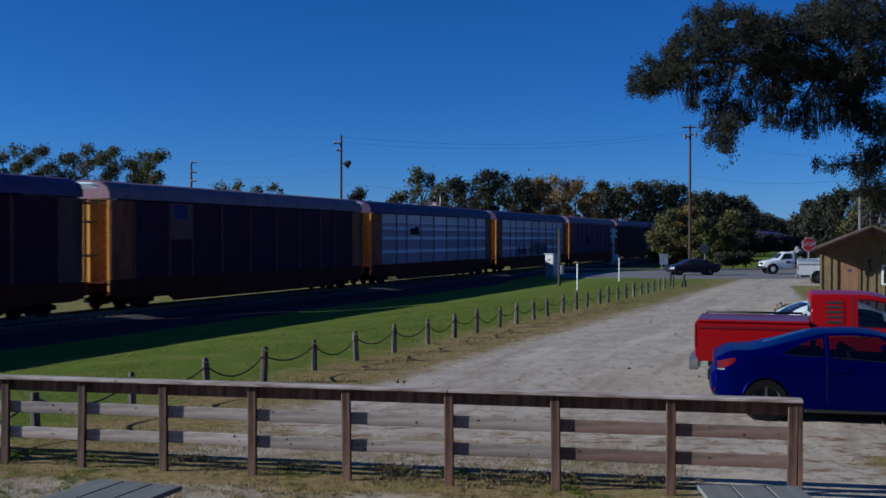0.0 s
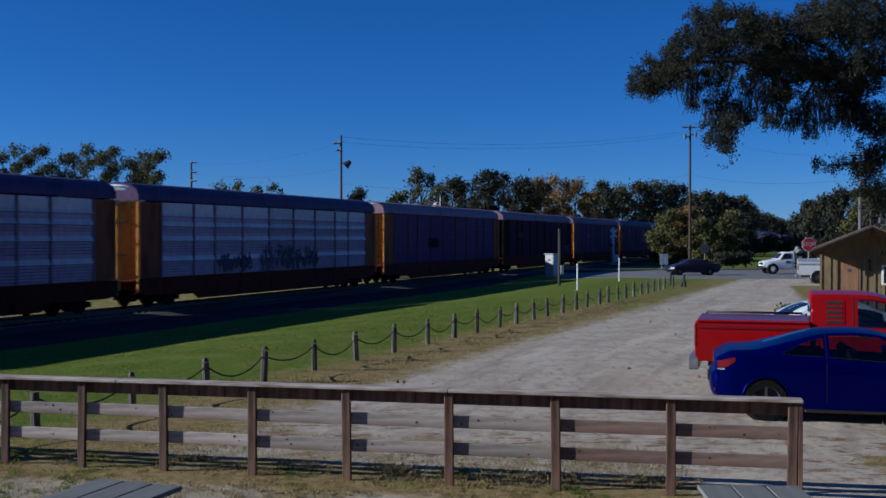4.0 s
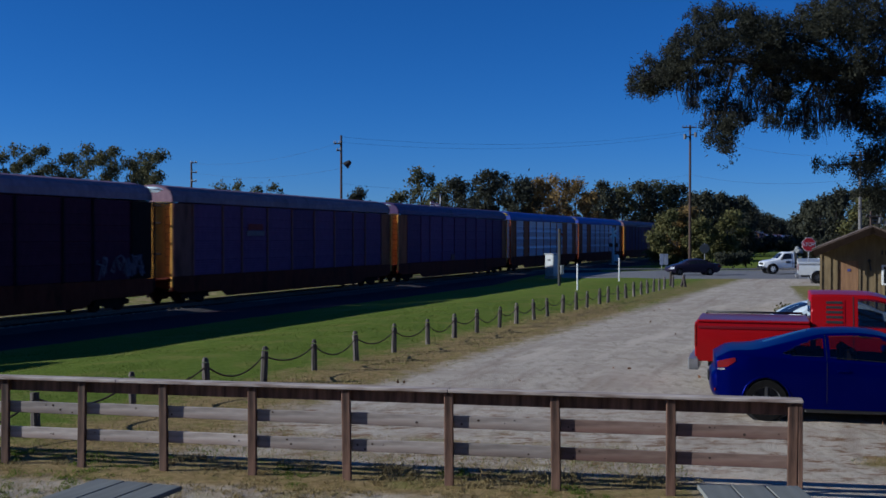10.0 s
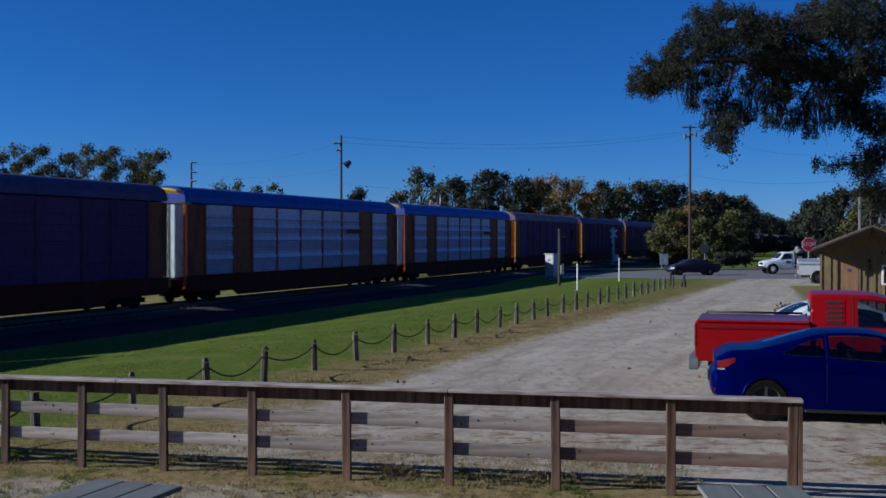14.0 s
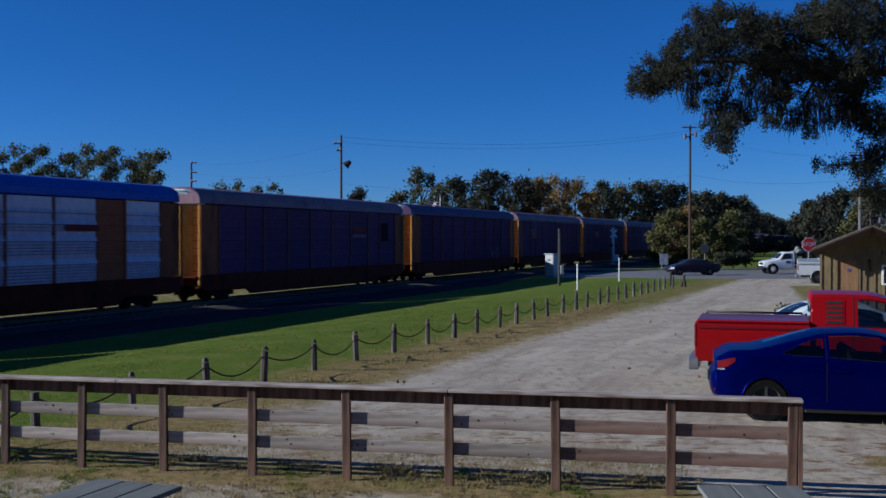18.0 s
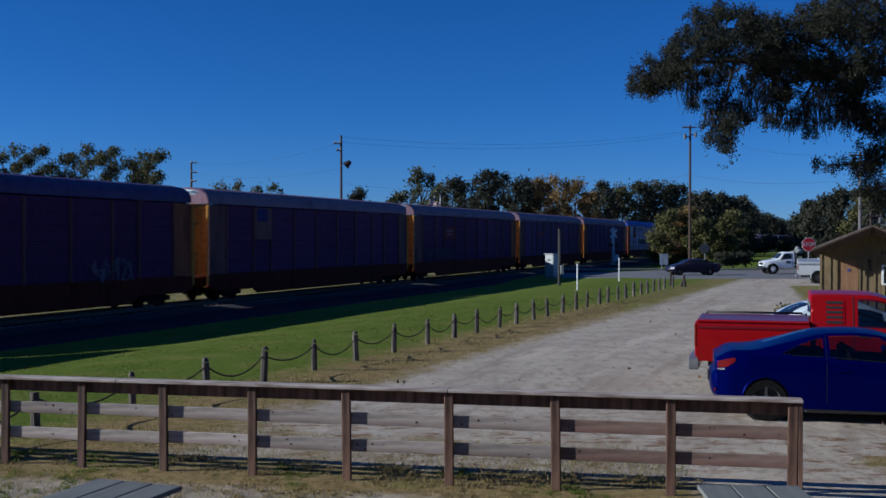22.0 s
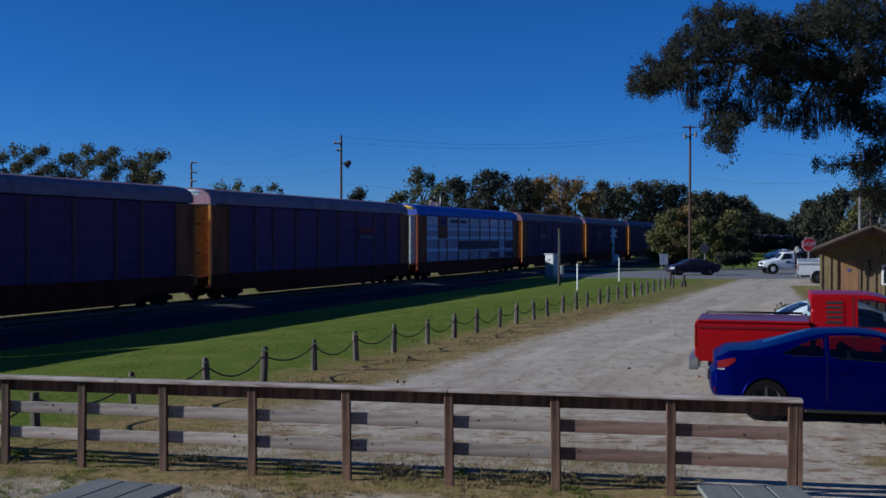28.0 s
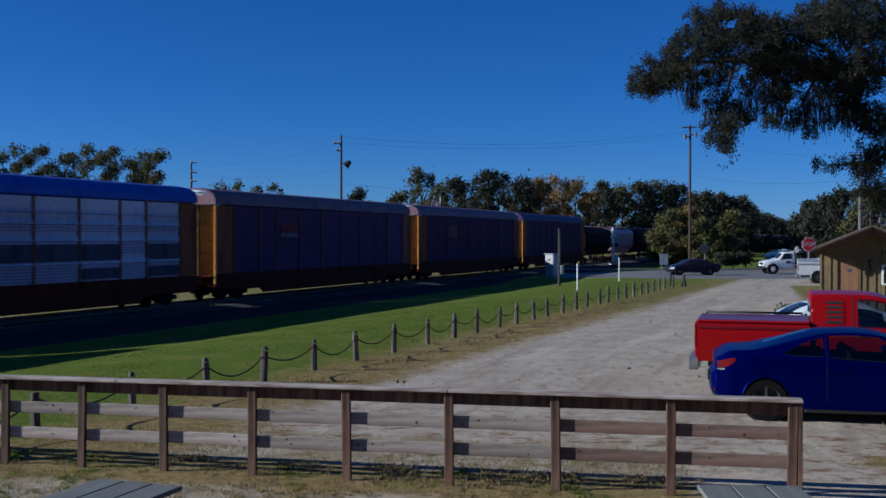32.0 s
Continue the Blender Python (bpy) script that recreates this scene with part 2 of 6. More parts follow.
def build_railway():
    m = Matrix.Translation(on_track(0, 0, -0.30)) @ Matrix.Rotation(math.pi / 2 - TH, 4, "Z")
    bed = thing("railway_track", m, "steel railway track on wooden ties in shade-toned ballast", "railway track", kind="structure")
    bm = bmesh.new()
    n = 220
    rows = []
    for i in range(n + 1):
        x = -60 + i * 4.2
        j = 0.05 * noise.noise((x, 0, 3))
        prof = ((-3.0, -0.63), (-2.0, -0.49 + j), (2.0, -0.49 - j), (3.0, -0.63))
        rows.append([bm.verts.new((x, y, z)) for y, z in prof])
    for a, b in zip(rows, rows[1:]):
        for i in range(3):
            bm.faces.new((a[i], b[i], b[i + 1], a[i + 1]))
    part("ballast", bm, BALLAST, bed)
    bm = bmesh.new()
    rows = []
    for i in range(n + 1):
        x = -60 + i * 4.2
        j = 0.03 * noise.noise((x * 0.8, 0, 9))
        rows.append([bm.verts.new((x, y, z)) for y, z in ((-1.5, -0.50), (-1.1, -0.462 + j), (1.1, -0.462 - j), (1.5, -0.50))])
    for a, b in zip(rows, rows[1:]):
        for i in range(3):
            bm.faces.new((a[i], b[i], b[i + 1], a[i + 1]))
    part("crib_ballast", bm, CRIB, bed, "ballast between the ties, toned paler as if sunlit")
    for y in (-0.755, 0.755):
        bm = bmesh.new()
        box(bm, (400, y, -0.305), (920, 0.07, 0.05))
        box(bm, (400, y, -0.375), (920, 0.02, 0.10))
        box(bm, (400, y, -0.43), (920, 0.14, 0.02))
        part("rail", bm, STEEL, bed)
    me = None
    for i in range(220):
        if me is None:
            ob = part("tie", one_box((0, 0, 0), (0.23, 2.6, 0.16), 0.015), TIE, bed)
            me = ob.data
        else:
            ob = part("tie", me, TIE, bed)
        ob.location = (-6 + 0.53 * i, random.uniform(-0.04, 0.04), -0.51)


build_railway()
# ---- the train ----
CAR_LEN = 28.6
RACK_MAT = {}


def rack_mat(key):
    """Paints of the train, made when first asked for."""
    tones = {
        "dark": ((0.046, 0.0105, 0.025), (0.068, 0.016, 0.036), (0.030, 0.007, 0.016), 0.0, 0.75),
        "slate": ((0.090, 0.035, 0.085), (0.124, 0.049, 0.114), (0.060, 0.023, 0.055), 0.0, 0.7),
        "navy": ((0.074, 0.022, 0.058), (0.106, 0.032, 0.082), (0.042, 0.013, 0.035), 0.0, 0.7),
        "slate_post": ((0.115, 0.040, 0.075), (0.155, 0.055, 0.100), (0.08, 0.028, 0.05), 0.0, 0.7),
        "silver": ((0.34, 0.215, 0.26), (0.47, 0.305, 0.355), (0.23, 0.145, 0.175), 0.2, 0.5),
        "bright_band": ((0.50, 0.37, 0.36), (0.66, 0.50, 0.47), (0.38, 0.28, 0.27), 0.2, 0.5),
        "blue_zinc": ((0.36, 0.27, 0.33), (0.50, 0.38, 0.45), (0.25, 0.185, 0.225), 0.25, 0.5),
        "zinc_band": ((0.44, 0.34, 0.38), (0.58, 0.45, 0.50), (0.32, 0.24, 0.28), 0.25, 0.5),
        "brown": ((0.235, 0.066, 0.026), (0.31, 0.090, 0.037), (0.15, 0.042, 0.018), 0.0, 0.65),
        "rust": ((0.082, 0.016, 0.009), (0.120, 0.025, 0.013), (0.034, 0.008, 0.006), 0.0, 0.8),
        "zinc_post": ((0.21, 0.115, 0.125), (0.29, 0.16, 0.17), (0.14, 0.075, 0.08), 0.0, 0.7),
        "post": ((0.17, 0.062, 0.046), (0.225, 0.086, 0.064), (0.09, 0.033, 0.024), 0.0, 0.7),
        "yellow": ((0.50, 0.24, 0.045), (0.64, 0.34, 0.07), (0.32, 0.13, 0.04), 0.0, 0.6),
        "lemon": ((0.70, 0.46, 0.05), (0.82, 0.58, 0.07), (0.5, 0.32, 0.1), 0.0, 0.5),
        "white": ((0.50, 0.61, 0.67), (0.65, 0.78, 0.84), (0.39, 0.43, 0.44), 0.0, 0.5),
        "black": ((0.012, 0.006, 0.007), (0.022, 0.012, 0.012), (0.020, 0.010, 0.009), 0.0, 0.8),
        "roof_grey": ((0.18, 0.115, 0.15), (0.25, 0.165, 0.205), (0.12, 0.08, 0.10), 0.1, 0.65),
        "roof_navy": ((0.066, 0.043, 0.10), (0.094, 0.062, 0.135), (0.05, 0.033, 0.06), 0.1, 0.6),
        "roof_blue": ((0.055, 0.08, 0.32), (0.075, 0.105, 0.40), (0.05, 0.06, 0.22), 0.1, 0.55),
        "red": ((0.16, 0.02, 0.02), (0.22, 0.03, 0.03), (0.12, 0.02, 0.02), 0.0, 0.6),
        "logo_blue": ((0.035, 0.028, 0.11), (0.05, 0.038, 0.15), (0.03, 0.024, 0.08), 0.0, 0.6),
        "tan": ((0.15, 0.062, 0.055), (0.20, 0.085, 0.075), (0.10, 0.042, 0.036), 0.0, 0.7),
        "graffiti": ((0.14, 0.10, 0.12), (0.22, 0.16, 0.18), (0.05, 0.036, 0.044), 0.0, 0.6),
        "soot": ((0.085, 0.06, 0.08), (0.13, 0.095, 0.12), (0.05, 0.036, 0.05), 0.0, 0.7),
    }
    if key not in RACK_MAT:
        d, l, s, metal, rough = tones[key]
        RACK_MAT[key] = surface("train " + key.replace("_", " "), d, l, 5, rough - 0.12, 0.08, metal, stain=s, stain_scale=0.9, stain_at=0.56, stretch=(1, 1, 0.35), vary=0.16, spec=0.05)
    return RACK_MAT[key]


RIBBED = {}


def ribbed_panel(width, rib=0.022):
    """A corrugated side sheet: horizontal ribs in four bands. Shared by sheets of one width and paint."""
    bm = bmesh.new()
    z0, z1 = 1.18, 4.84
    prof = [(0.0, 0.0)]
    for lo, count in ((0.02, 5), (0.33, 4), (0.60, 2)):
        for k in range(count):
            f = lo + 0.036 * k
            prof += [(f, 0.0), (f + 0.012, rib), (f + 0.024, rib), (f + 0.034, 0.0)]
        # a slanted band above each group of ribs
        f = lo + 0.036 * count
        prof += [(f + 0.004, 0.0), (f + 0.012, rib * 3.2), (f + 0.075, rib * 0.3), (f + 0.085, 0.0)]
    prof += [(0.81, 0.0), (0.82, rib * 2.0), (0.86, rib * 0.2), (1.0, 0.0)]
    rows = []
    for f, out in prof:
        z = z0 + (z1 - z0) * f
        rows.append((bm.verts.new((-width / 2, -out, z)), bm.verts.new((width / 2, -out, z))))
    for (a, b), (p, q) in zip(zip(rows, rows[1:]), zip(prof, prof[1:])):
        f = bm.faces.new((a[0], a[1], b[1], b[0]))
        # faces slanting up take a paler tone, sky light put into their colour
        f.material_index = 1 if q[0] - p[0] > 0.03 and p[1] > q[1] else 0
    # thickness behind
    lo, hi = rows[0], rows[-1]
    back = [bm.verts.new((s * width / 2, 0.03, z)) for s, z in ((-1, z0), (1, z0), (1, z1), (-1, z1))]
    bm.faces.new((back[1], back[0], back[3], back[2]))
    bm.faces.new((lo[1], lo[0], back[0], back[1]))
    bm.faces.new((hi[0], hi[1], back[2], back[3]))
    return bm


def side_sheet(width, key):
    w = round(width, 2)
    if (w, key) not in RIBBED:
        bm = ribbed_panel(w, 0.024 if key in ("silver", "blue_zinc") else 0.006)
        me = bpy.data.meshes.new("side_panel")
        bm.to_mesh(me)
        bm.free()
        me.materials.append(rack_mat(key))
        # lighter copy of the sheet's tone for its skyward bands
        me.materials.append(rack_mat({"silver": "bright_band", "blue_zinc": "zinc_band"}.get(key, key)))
        RIBBED[(w, key)] = me
    return RIBBED[(w, key)]


SHARED = {}


def shared(name, key, make):
    if (name, key) not in SHARED:
        me = bpy.data.meshes.new(name)
        bm = make()
        bm.to_mesh(me)
        bm.free()
        me.materials.append(rack_mat(key))
        SHARED[(name, key)] = me
    return SHARED[(name, key)]


X0, X1, HW = 0.78, 27.82, 1.50


def make_roof():
    """Ribbed arched roof that falls off at both ends."""
    bm = bmesh.new()
    prof = [(-1.50, 4.91), (-1.49, 5.20), (-1.36, 5.48), (-1.00, 5.68), (-0.5, 5.78), (0, 5.81), (0.5, 5.78), (1.0, 5.68), (1.36, 5.48), (1.49, 5.20), (1.50, 4.91)]
    xs = [X0 + 0.03, X0 + 0.10, X0 + 0.40]
    n = 44
    for i in range(n + 1):
        xs += [X0 + 0.9 + (X1 - X0 - 1.8) * i / n]
    xs += [X1 - 0.40, X1 - 0.10, X1 - 0.03]
    rows = []
    for k, x in enumerate(xs):
        e = min(k, len(xs) - 1 - k)
        dz = (0.10, 0.04, 0.0)[e] if e < 3 else (0.0 if k % 2 else 0.018)
        rows.append([bm.verts.new((x, y * (1 - (0.03 if e == 0 else 0)), z - dz * (z - 4.91))) for y, z in prof])
    for a, b in zip(rows, rows[1:]):
        for i in range(len(prof) - 1):
            bm.faces.new((a[i], a[i + 1], b[i + 1], b[i]))
    bm.faces.new(rows[0])
    bm.faces.new(rows[-1][::-1])
    bmesh.ops.recalc_face_normals(bm, faces=bm.faces)
    return bm


def end_outline(flat):
    """The folded end in plan, from the viewer's side to the far side; flat: how much of it stands square."""
    half = ((1.0, 0.10), (0.98, 0.17), (flat + 0.05, 0.56), (flat, 0.60))
    return [(-f * 1.40, o) for f, o in half] + [(0.0, 0.62)] + [(f * 1.40, o) for f, o in reversed(half)]


def make_end(sx, z0, z1, flat):
    def go():
        bm = bmesh.new()
        x = X0 if sx < 0 else X1
        pts = end_outline(flat)
        lo = [bm.verts.new((x + sx * (o - 0.44), y, z0)) for y, o in pts]
        hi = [bm.verts.new((x + sx * (o - 0.44), y, z1)) for y, o in pts]
        bk0 = [bm.verts.new((x - sx * 0.55, y, z0)) for y in (-1.40, 1.40)]
        bk1 = [bm.verts.new((x - sx * 0.55, y, z1)) for y in (-1.40, 1.40)]
        for i in range(len(pts) - 1):
            bm.faces.new((lo[i], lo[i + 1], hi[i + 1], hi[i]))
        bm.faces.new(hi + [bk1[1], bk1[0]])
        bm.faces.new(lo[::-1] + [bk0[0], bk0[1]])
        bm.faces.new((bk0[0], lo[0], hi[0], bk1[0]))
        bm.faces.new((lo[-1], bk0[1], bk1[1], hi[-1]))
        bmesh.ops.recalc_face_normals(bm, faces=bm.faces)
        return bm
    return go


def make_cap(sx, flat):
    """White end of the roof, above the doors."""
    def go():
        bm = bmesh.new()
        x = X0 if sx < 0 else X1
        prof = [(-1.47, 4.84), (-1.46, 5.14), (-1.32, 5.42), (-1.0, 5.62), (-0.6, 5.72), (0, 5.76), (0.6, 5.72), (1.0, 5.62), (1.32, 5.42), (1.46, 5.14), (1.47, 4.84)]
        rows = []
        for o, k in ((0.02, 0.82), (0.0, 0.89), (-0.05, 0.915), (-0.30, 0.915)):
            rows.append([bm.verts.new((x + sx * (o + (float(np.interp(abs(y) / 1.47, (flat, 1.0), (0.10, -0.26))) if o > -0.2 else -0.2)), y, 4.84 + (z - 4.84) * k)) for y, z in prof])
        for a, b in zip(rows, rows[1:]):
            for i in range(len(prof) - 1):
                bm.faces.new((a[i], a[i + 1], b[i + 1], b[i]))
        bm.faces.new(rows[0])
        bmesh.ops.recalc_face_normals(bm, faces=bm.faces)
        return bm
    return go


def make_deck():
    """Low flat car under the rack, with a deeper middle sill and end steps."""
    bm = bmesh.new()
    side = [(X0, 0.92), (X0, 0.55), (X0 + 0.5, 0.36), (X0 + 0.9, 0.32), (X0 + 4.4, 0.32), (X0 + 5.0, -0.02), (X1 - 5.0, -0.02), (X1 - 4.4, 0.32), (X1 - 0.9, 0.32), (X1 - 0.5, 0.36), (X1, 0.55), (X1, 0.92), (X1, 1.16), (X0, 1.16)]
    prism(bm, side, -1.49, -1.42)
    prism(bm, side, 1.42, 1.49)
    box(bm, ((X0 + X1) / 2, 0, 1.06), (X1 - X0, 2.84, 0.12))
    box(bm, ((X0 + X1) / 2, 0, 0.80), (X1 - X0 - 0.6, 2.0, 0.40))
    return bm


def make_bogie_frame():
    bm = bmesh.new()
    for y in (-1.02, 1.02):
        prism(bm, [(-1.25, 0.50), (-1.25, 0.30), (-0.6, 0.28), (-0.4, 0.16), (0.4, 0.16), (0.6, 0.28), (1.25, 0.30), (1.25, 0.50), (0.5, 0.66), (-0.5, 0.66)], y - 0.07, y + 0.07)
    box(bm, (0, 0, 0.48), (0.4, 2.1, 0.26))
    return bm


def make_wheelset():
    bm = bmesh.new()
    for y in (-0.76, 0.76):
        rod(bm, (0, y - 0.06, 0.42), (0, y + 0.06, 0.42), 0.42, n=18)
        s = 0.08 if y > 0 else -0.08
        rod(bm, (0, y - s, 0.42), (0, y - s * 1.3, 0.42), 0.455, n=18)
    rod(bm, (0, -1.1, 0.42), (0, 1.1, 0.42), 0.08, n=8)
    return bm


def make_coupler(sx):
    def go():
        bm = bmesh.new()
        x = X0 if sx < 0 else X1
        box(bm, (x + sx * 0.30, 0, 0.85), (0.75, 0.16, 0.18), None, 0.03)
        box(bm, (x + sx * 0.62, 0.02, 0.85), (0.17, 0.30, 0.30), None, 0.05)
        rod(bm, (x + sx * 0.1, -0.5, 0.85), (x + sx * 0.66, -0.35, 0.48), 0.025, n=6)
        return bm
    return go


def make_step(sx):
    def go():
        bm = bmesh.new()
        x = X0 if sx < 0 else X1
        box(bm, (x + sx * 0.10, 0, 1.05), (0.30, 2.7, 0.06), None, 0.01)
        for y in (-1.38, 1.38):
            box(bm, (x - sx * 0.02, y, 0.72), (0.05, 0.05, 0.6))
            box(bm, (x - sx * 0.02, y, 0.44), (0.36, 0.06, 0.04))
        return bm
    return go


def make_ladder(sx, y):
    def go():
        bm = bmesh.new()
        x = X0 if sx < 0 else X1
        for dy in (0.0, 0.36):
            rod(bm, (x + sx * 0.05, y + dy, 1.15), (x + sx * 0.05, y + dy, 4.75), 0.013, n=5)
        return bm
    return go


def make_hinge_bar(sx, z):
    def go():
        bm = bmesh.new()
        x = X0 if sx < 0 else X1
        box(bm, (x + sx * 0.19, 0.2, z), (0.07, 2.3, 0.09), None, 0.01)
        return bm
    return go


def make_post():
    return one_box((0, -HW, 3.0), (0.13, 0.08, 3.70), 0.01)


def make_corner():
    return one_box((0, -HW + 0.02, 2.74), (0.10, 0.10, 4.20), 0.012)


def plate(name, x, z, w, h, key, parent, label="", y=-HW - 0.055):
    if name == "graffiti":
        # sprayed strokes, no writing
        rng = random.Random(int(x * 100 + z * 10))
        bm = bmesh.new()
        thick = 0.10 if key == "soot" else 0.055
        cells = max(3, int(w / 0.42))
        for i in range(cells):
            cx = x - w / 2 + w * (i + 0.5) / cells
            p = (cx + rng.uniform(-0.2, 0.0), z + rng.uniform(-0.5, 0.5) * h)
            for k in range(7 if key == "soot" else 5):
                q = (cx + rng.uniform(-0.26, 0.26), max(0.8, z + rng.uniform(-0.5, 0.5) * h))
                d = math.hypot(q[0] - p[0], q[1] - p[1])
                turn = Matrix.Translation(((p[0] + q[0]) / 2, y - 0.0006 * k, (p[1] + q[1]) / 2)) @ Matrix.Rotation(-math.atan2(q[1] - p[1], q[0] - p[0]), 4, "Y")
                box(bm, (0, 0, 0), (d + thick, 0.008, thick * rng.uniform(0.7, 1.2)), turn)
                p = q
    else:
        bm = one_box((x, y, z), (w, 0.012, h))
    return part(name, bm, rack_mat(key), parent, label)


def letters(text, x, z, size, key, parent, y=-HW - 0.07):
    cu = bpy.data.curves.new("lettering", "FONT")
    cu.body, cu.size, cu.extrude, cu.align_x, cu.align_y = text, size, 0.004, "CENTER", "CENTER"
    tmp = bpy.data.objects.new("lettering", cu)
    scene.collection.objects.link(tmp)
    me = bpy.data.meshes.new_from_object(tmp.evaluated_get(bpy.context.evaluated_depsgraph_get()))
    bpy.data.objects.remove(tmp)
    me.transform(Matrix.Translation((x, y, z)) @ Matrix.Rotation(math.pi / 2, 4, "X"))
    me.materials.clear()
    me.materials.append(rack_mat(key))
    return part("lettering", me, None, parent)


COLS = [2.55, 5.33, 7.27, 10.05, 12.95, 15.85, 18.65, 21.45, 23.40, 26.15]


def autorack(sheet="dark", roof="roof_grey", end="yellow", end_top="white", post="post", corner="yellow", label="", marks=(), brown_cols=(), sill="rust", door_cols=("post", "post"), hinges=True):
    if post == "post" and sheet in ("silver", "blue_zinc"):
        post = "zinc_post"
    car = thing("autorack_railcar", Matrix.Identity(4), label, "railcar", "railcars of the train")
    part("roof", shared("roof", roof, make_roof), None, car)
    part("underframe", shared("underframe", sill, make_deck), None, car)
    for sx in (-1, 1):
        part("end_door", shared("end_door_%d" % sx, end, make_end(sx, 0.98, 4.80, 0.67 if end == "white" else 0.36)), None, car)
        part("roof_end", shared("roof_end_%d" % sx, end_top, make_cap(sx, 0.67 if end == "white" else 0.36)), None, car)
        part("end_platform", shared("end_platform_%d" % sx, "rust", make_step(sx)), None, car)
        part("coupler", shared("coupler_%d" % sx, "black", make_coupler(sx)), None, car)
        ladder = part("ladder", shared("ladder_%d" % sx, "black" if end == "black" else "rust", make_ladder(sx, -1.36)), None, car)
        ladder.location.x = -sx * 0.14
        for k in range(9):
            rung = part("rung", shared("rung", "black" if end == "black" else "rust", lambda: rod(bmesh.new(), (0, 0, 0), (0, 0.36, 0), 0.014, n=5)), None, ladder)
            rung.location = ((X0 if sx < 0 else X1) + sx * 0.05, -1.36, 1.35 + 0.40 * k)
        if hinges:
            for z in (4.72, 3.85, 2.30):
                part("lock_bar", shared("lock_bar_%d_%.1f" % (sx, z), "black", make_hinge_bar(sx, z)), None, car)
    for x in (0.72, 27.88):
        o = part("corner_post", shared("corner_post", corner, make_corner), None, car)
        o.location.x = x
    # doors' pockets beside the corners
    for k, (a, b) in enumerate(((X0 + 0.08, COLS[0]), (COLS[-1] + 0.0, X1 - 0.08))):
        part("end_panel", one_box(((a + b) / 2, -HW + 0.045, 3.0), (b - a - 0.02, 0.05, 3.66)), rack_mat(door_cols[k]), car)
    for i in range(len(COLS) - 1):
        a, b = COLS[i], COLS[i + 1]
        key = "brown" if i in brown_cols else sheet
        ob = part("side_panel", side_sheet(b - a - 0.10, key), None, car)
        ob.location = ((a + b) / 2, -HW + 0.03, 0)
    for x in COLS:
        ob = part("side_post", shared("side_post", post, make_post), None, car)
        ob.location.x = x
    # far side of the rack
    part("far_side", shared("far_side", sheet, lambda: one_box(((X0 + X1) / 2, 1.45, 3.0), (X1 - X0 - 0.1, 0.06, 3.70))), None, car)
    for xb in (X0 + 2.6, X1 - 2.6):
        b = part("bogie", shared("bogie", "black", make_bogie_frame), None, car)
        b.location = (xb, 0, -0.30)
        for dx in (-0.86, 0.86):
            w = part("wheelset", shared("wheelset", "black", make_wheelset), None, b)
            w.location.x = dx
    for name, *a in marks:
        if name == "text":
            letters(*a, car)
        else:
            plate(name, *a[:5], car, y=a[5] if len(a) > 5 else -HW - 0.055)
    return car


def make_hopper_body(length, h):
    def go():
        bm = bmesh.new()
        prof = [(0.55, 0.75), (1.50, 2.0), (1.52, h - 0.75), (1.25, h - 0.25), (0.6, h - 0.05), (0, h)]
        ring = [(-y, z) for y, z in prof] + [(y, z) for y, z in reversed(prof[:-1])]
        xs = [(1.3, 0.86), (1.5, 1.0), (length - 1.5, 1.0), (length - 1.3, 0.86)]
        rows = [[bm.verts.new((x, y * k, 2.0 + (z - 2.0) * k)) for y, z in ring] for x, k in xs]
        for a, b in zip(rows, rows[1:]):
            for i in range(len(ring)):
                j = (i + 1) % len(ring)
                bm.faces.new((a[i], a[j], b[j], b[i]))
        bm.faces.new(rows[0])
        bm.faces.new(rows[-1][::-1])
        bmesh.ops.recalc_face_normals(bm, faces=bm.faces)
        return bm
    return go


def hopper(length, h, key, label):
    """Covered hopper wagon with a roof walk, ribs and end sills."""
    car = thing("covered_hopper_railcar", Matrix.Identity(4), label, "railcar", "railcars of the train")
    part("hull", shared("hull_%.1f" % h, key, make_hopper_body(length, h)), None, car)
    bm = bmesh.new()
    box(bm, (length / 2, 0, h + 0.14), (length - 2.2, 0.6, 0.05))
    for y in (-0.75, 0.75):
        box(bm, (length / 2, y, h + 0.10), (length - 2.2, 0.25, 0.05))
    part("roof_walk", bm, rack_mat("roof_grey"), car)
    for k in range(6):
        part("hatch", one_box((2.5 + k * (length - 5) / 5, -0.45, h + 0.16), (0.8, 0.5, 0.16), 0.04), rack_mat("roof_grey"), car)
    bm = bmesh.new()
    box(bm, (length / 2, 0, 0.95), (length - 1.2, 0.5, 0.3))
    for x in (0.9, length - 0.9):
        box(bm, (x, 0, 1.15), (0.6, 2.9, 0.22))
    part("underframe", bm, rack_mat("black"), car)
    for k in range(9):
        part("rib", one_box((1.9 + k * (length - 3.8) / 8, -1.53, (2.0 + h - 0.8) / 2), (0.10, 0.08, h - 2.8)), rack_mat(key), car)
    for xb in (2.2, length - 2.2):
        b = part("bogie", shared("bogie", "black", make_bogie_frame), None, car)
        b.location = (xb, 0, -0.30)
        for dx in (-0.86, 0.86):
            w = part("wheelset", shared("wheelset", "black", make_wheelset), None, b)
            w.location.x = dx
    return car


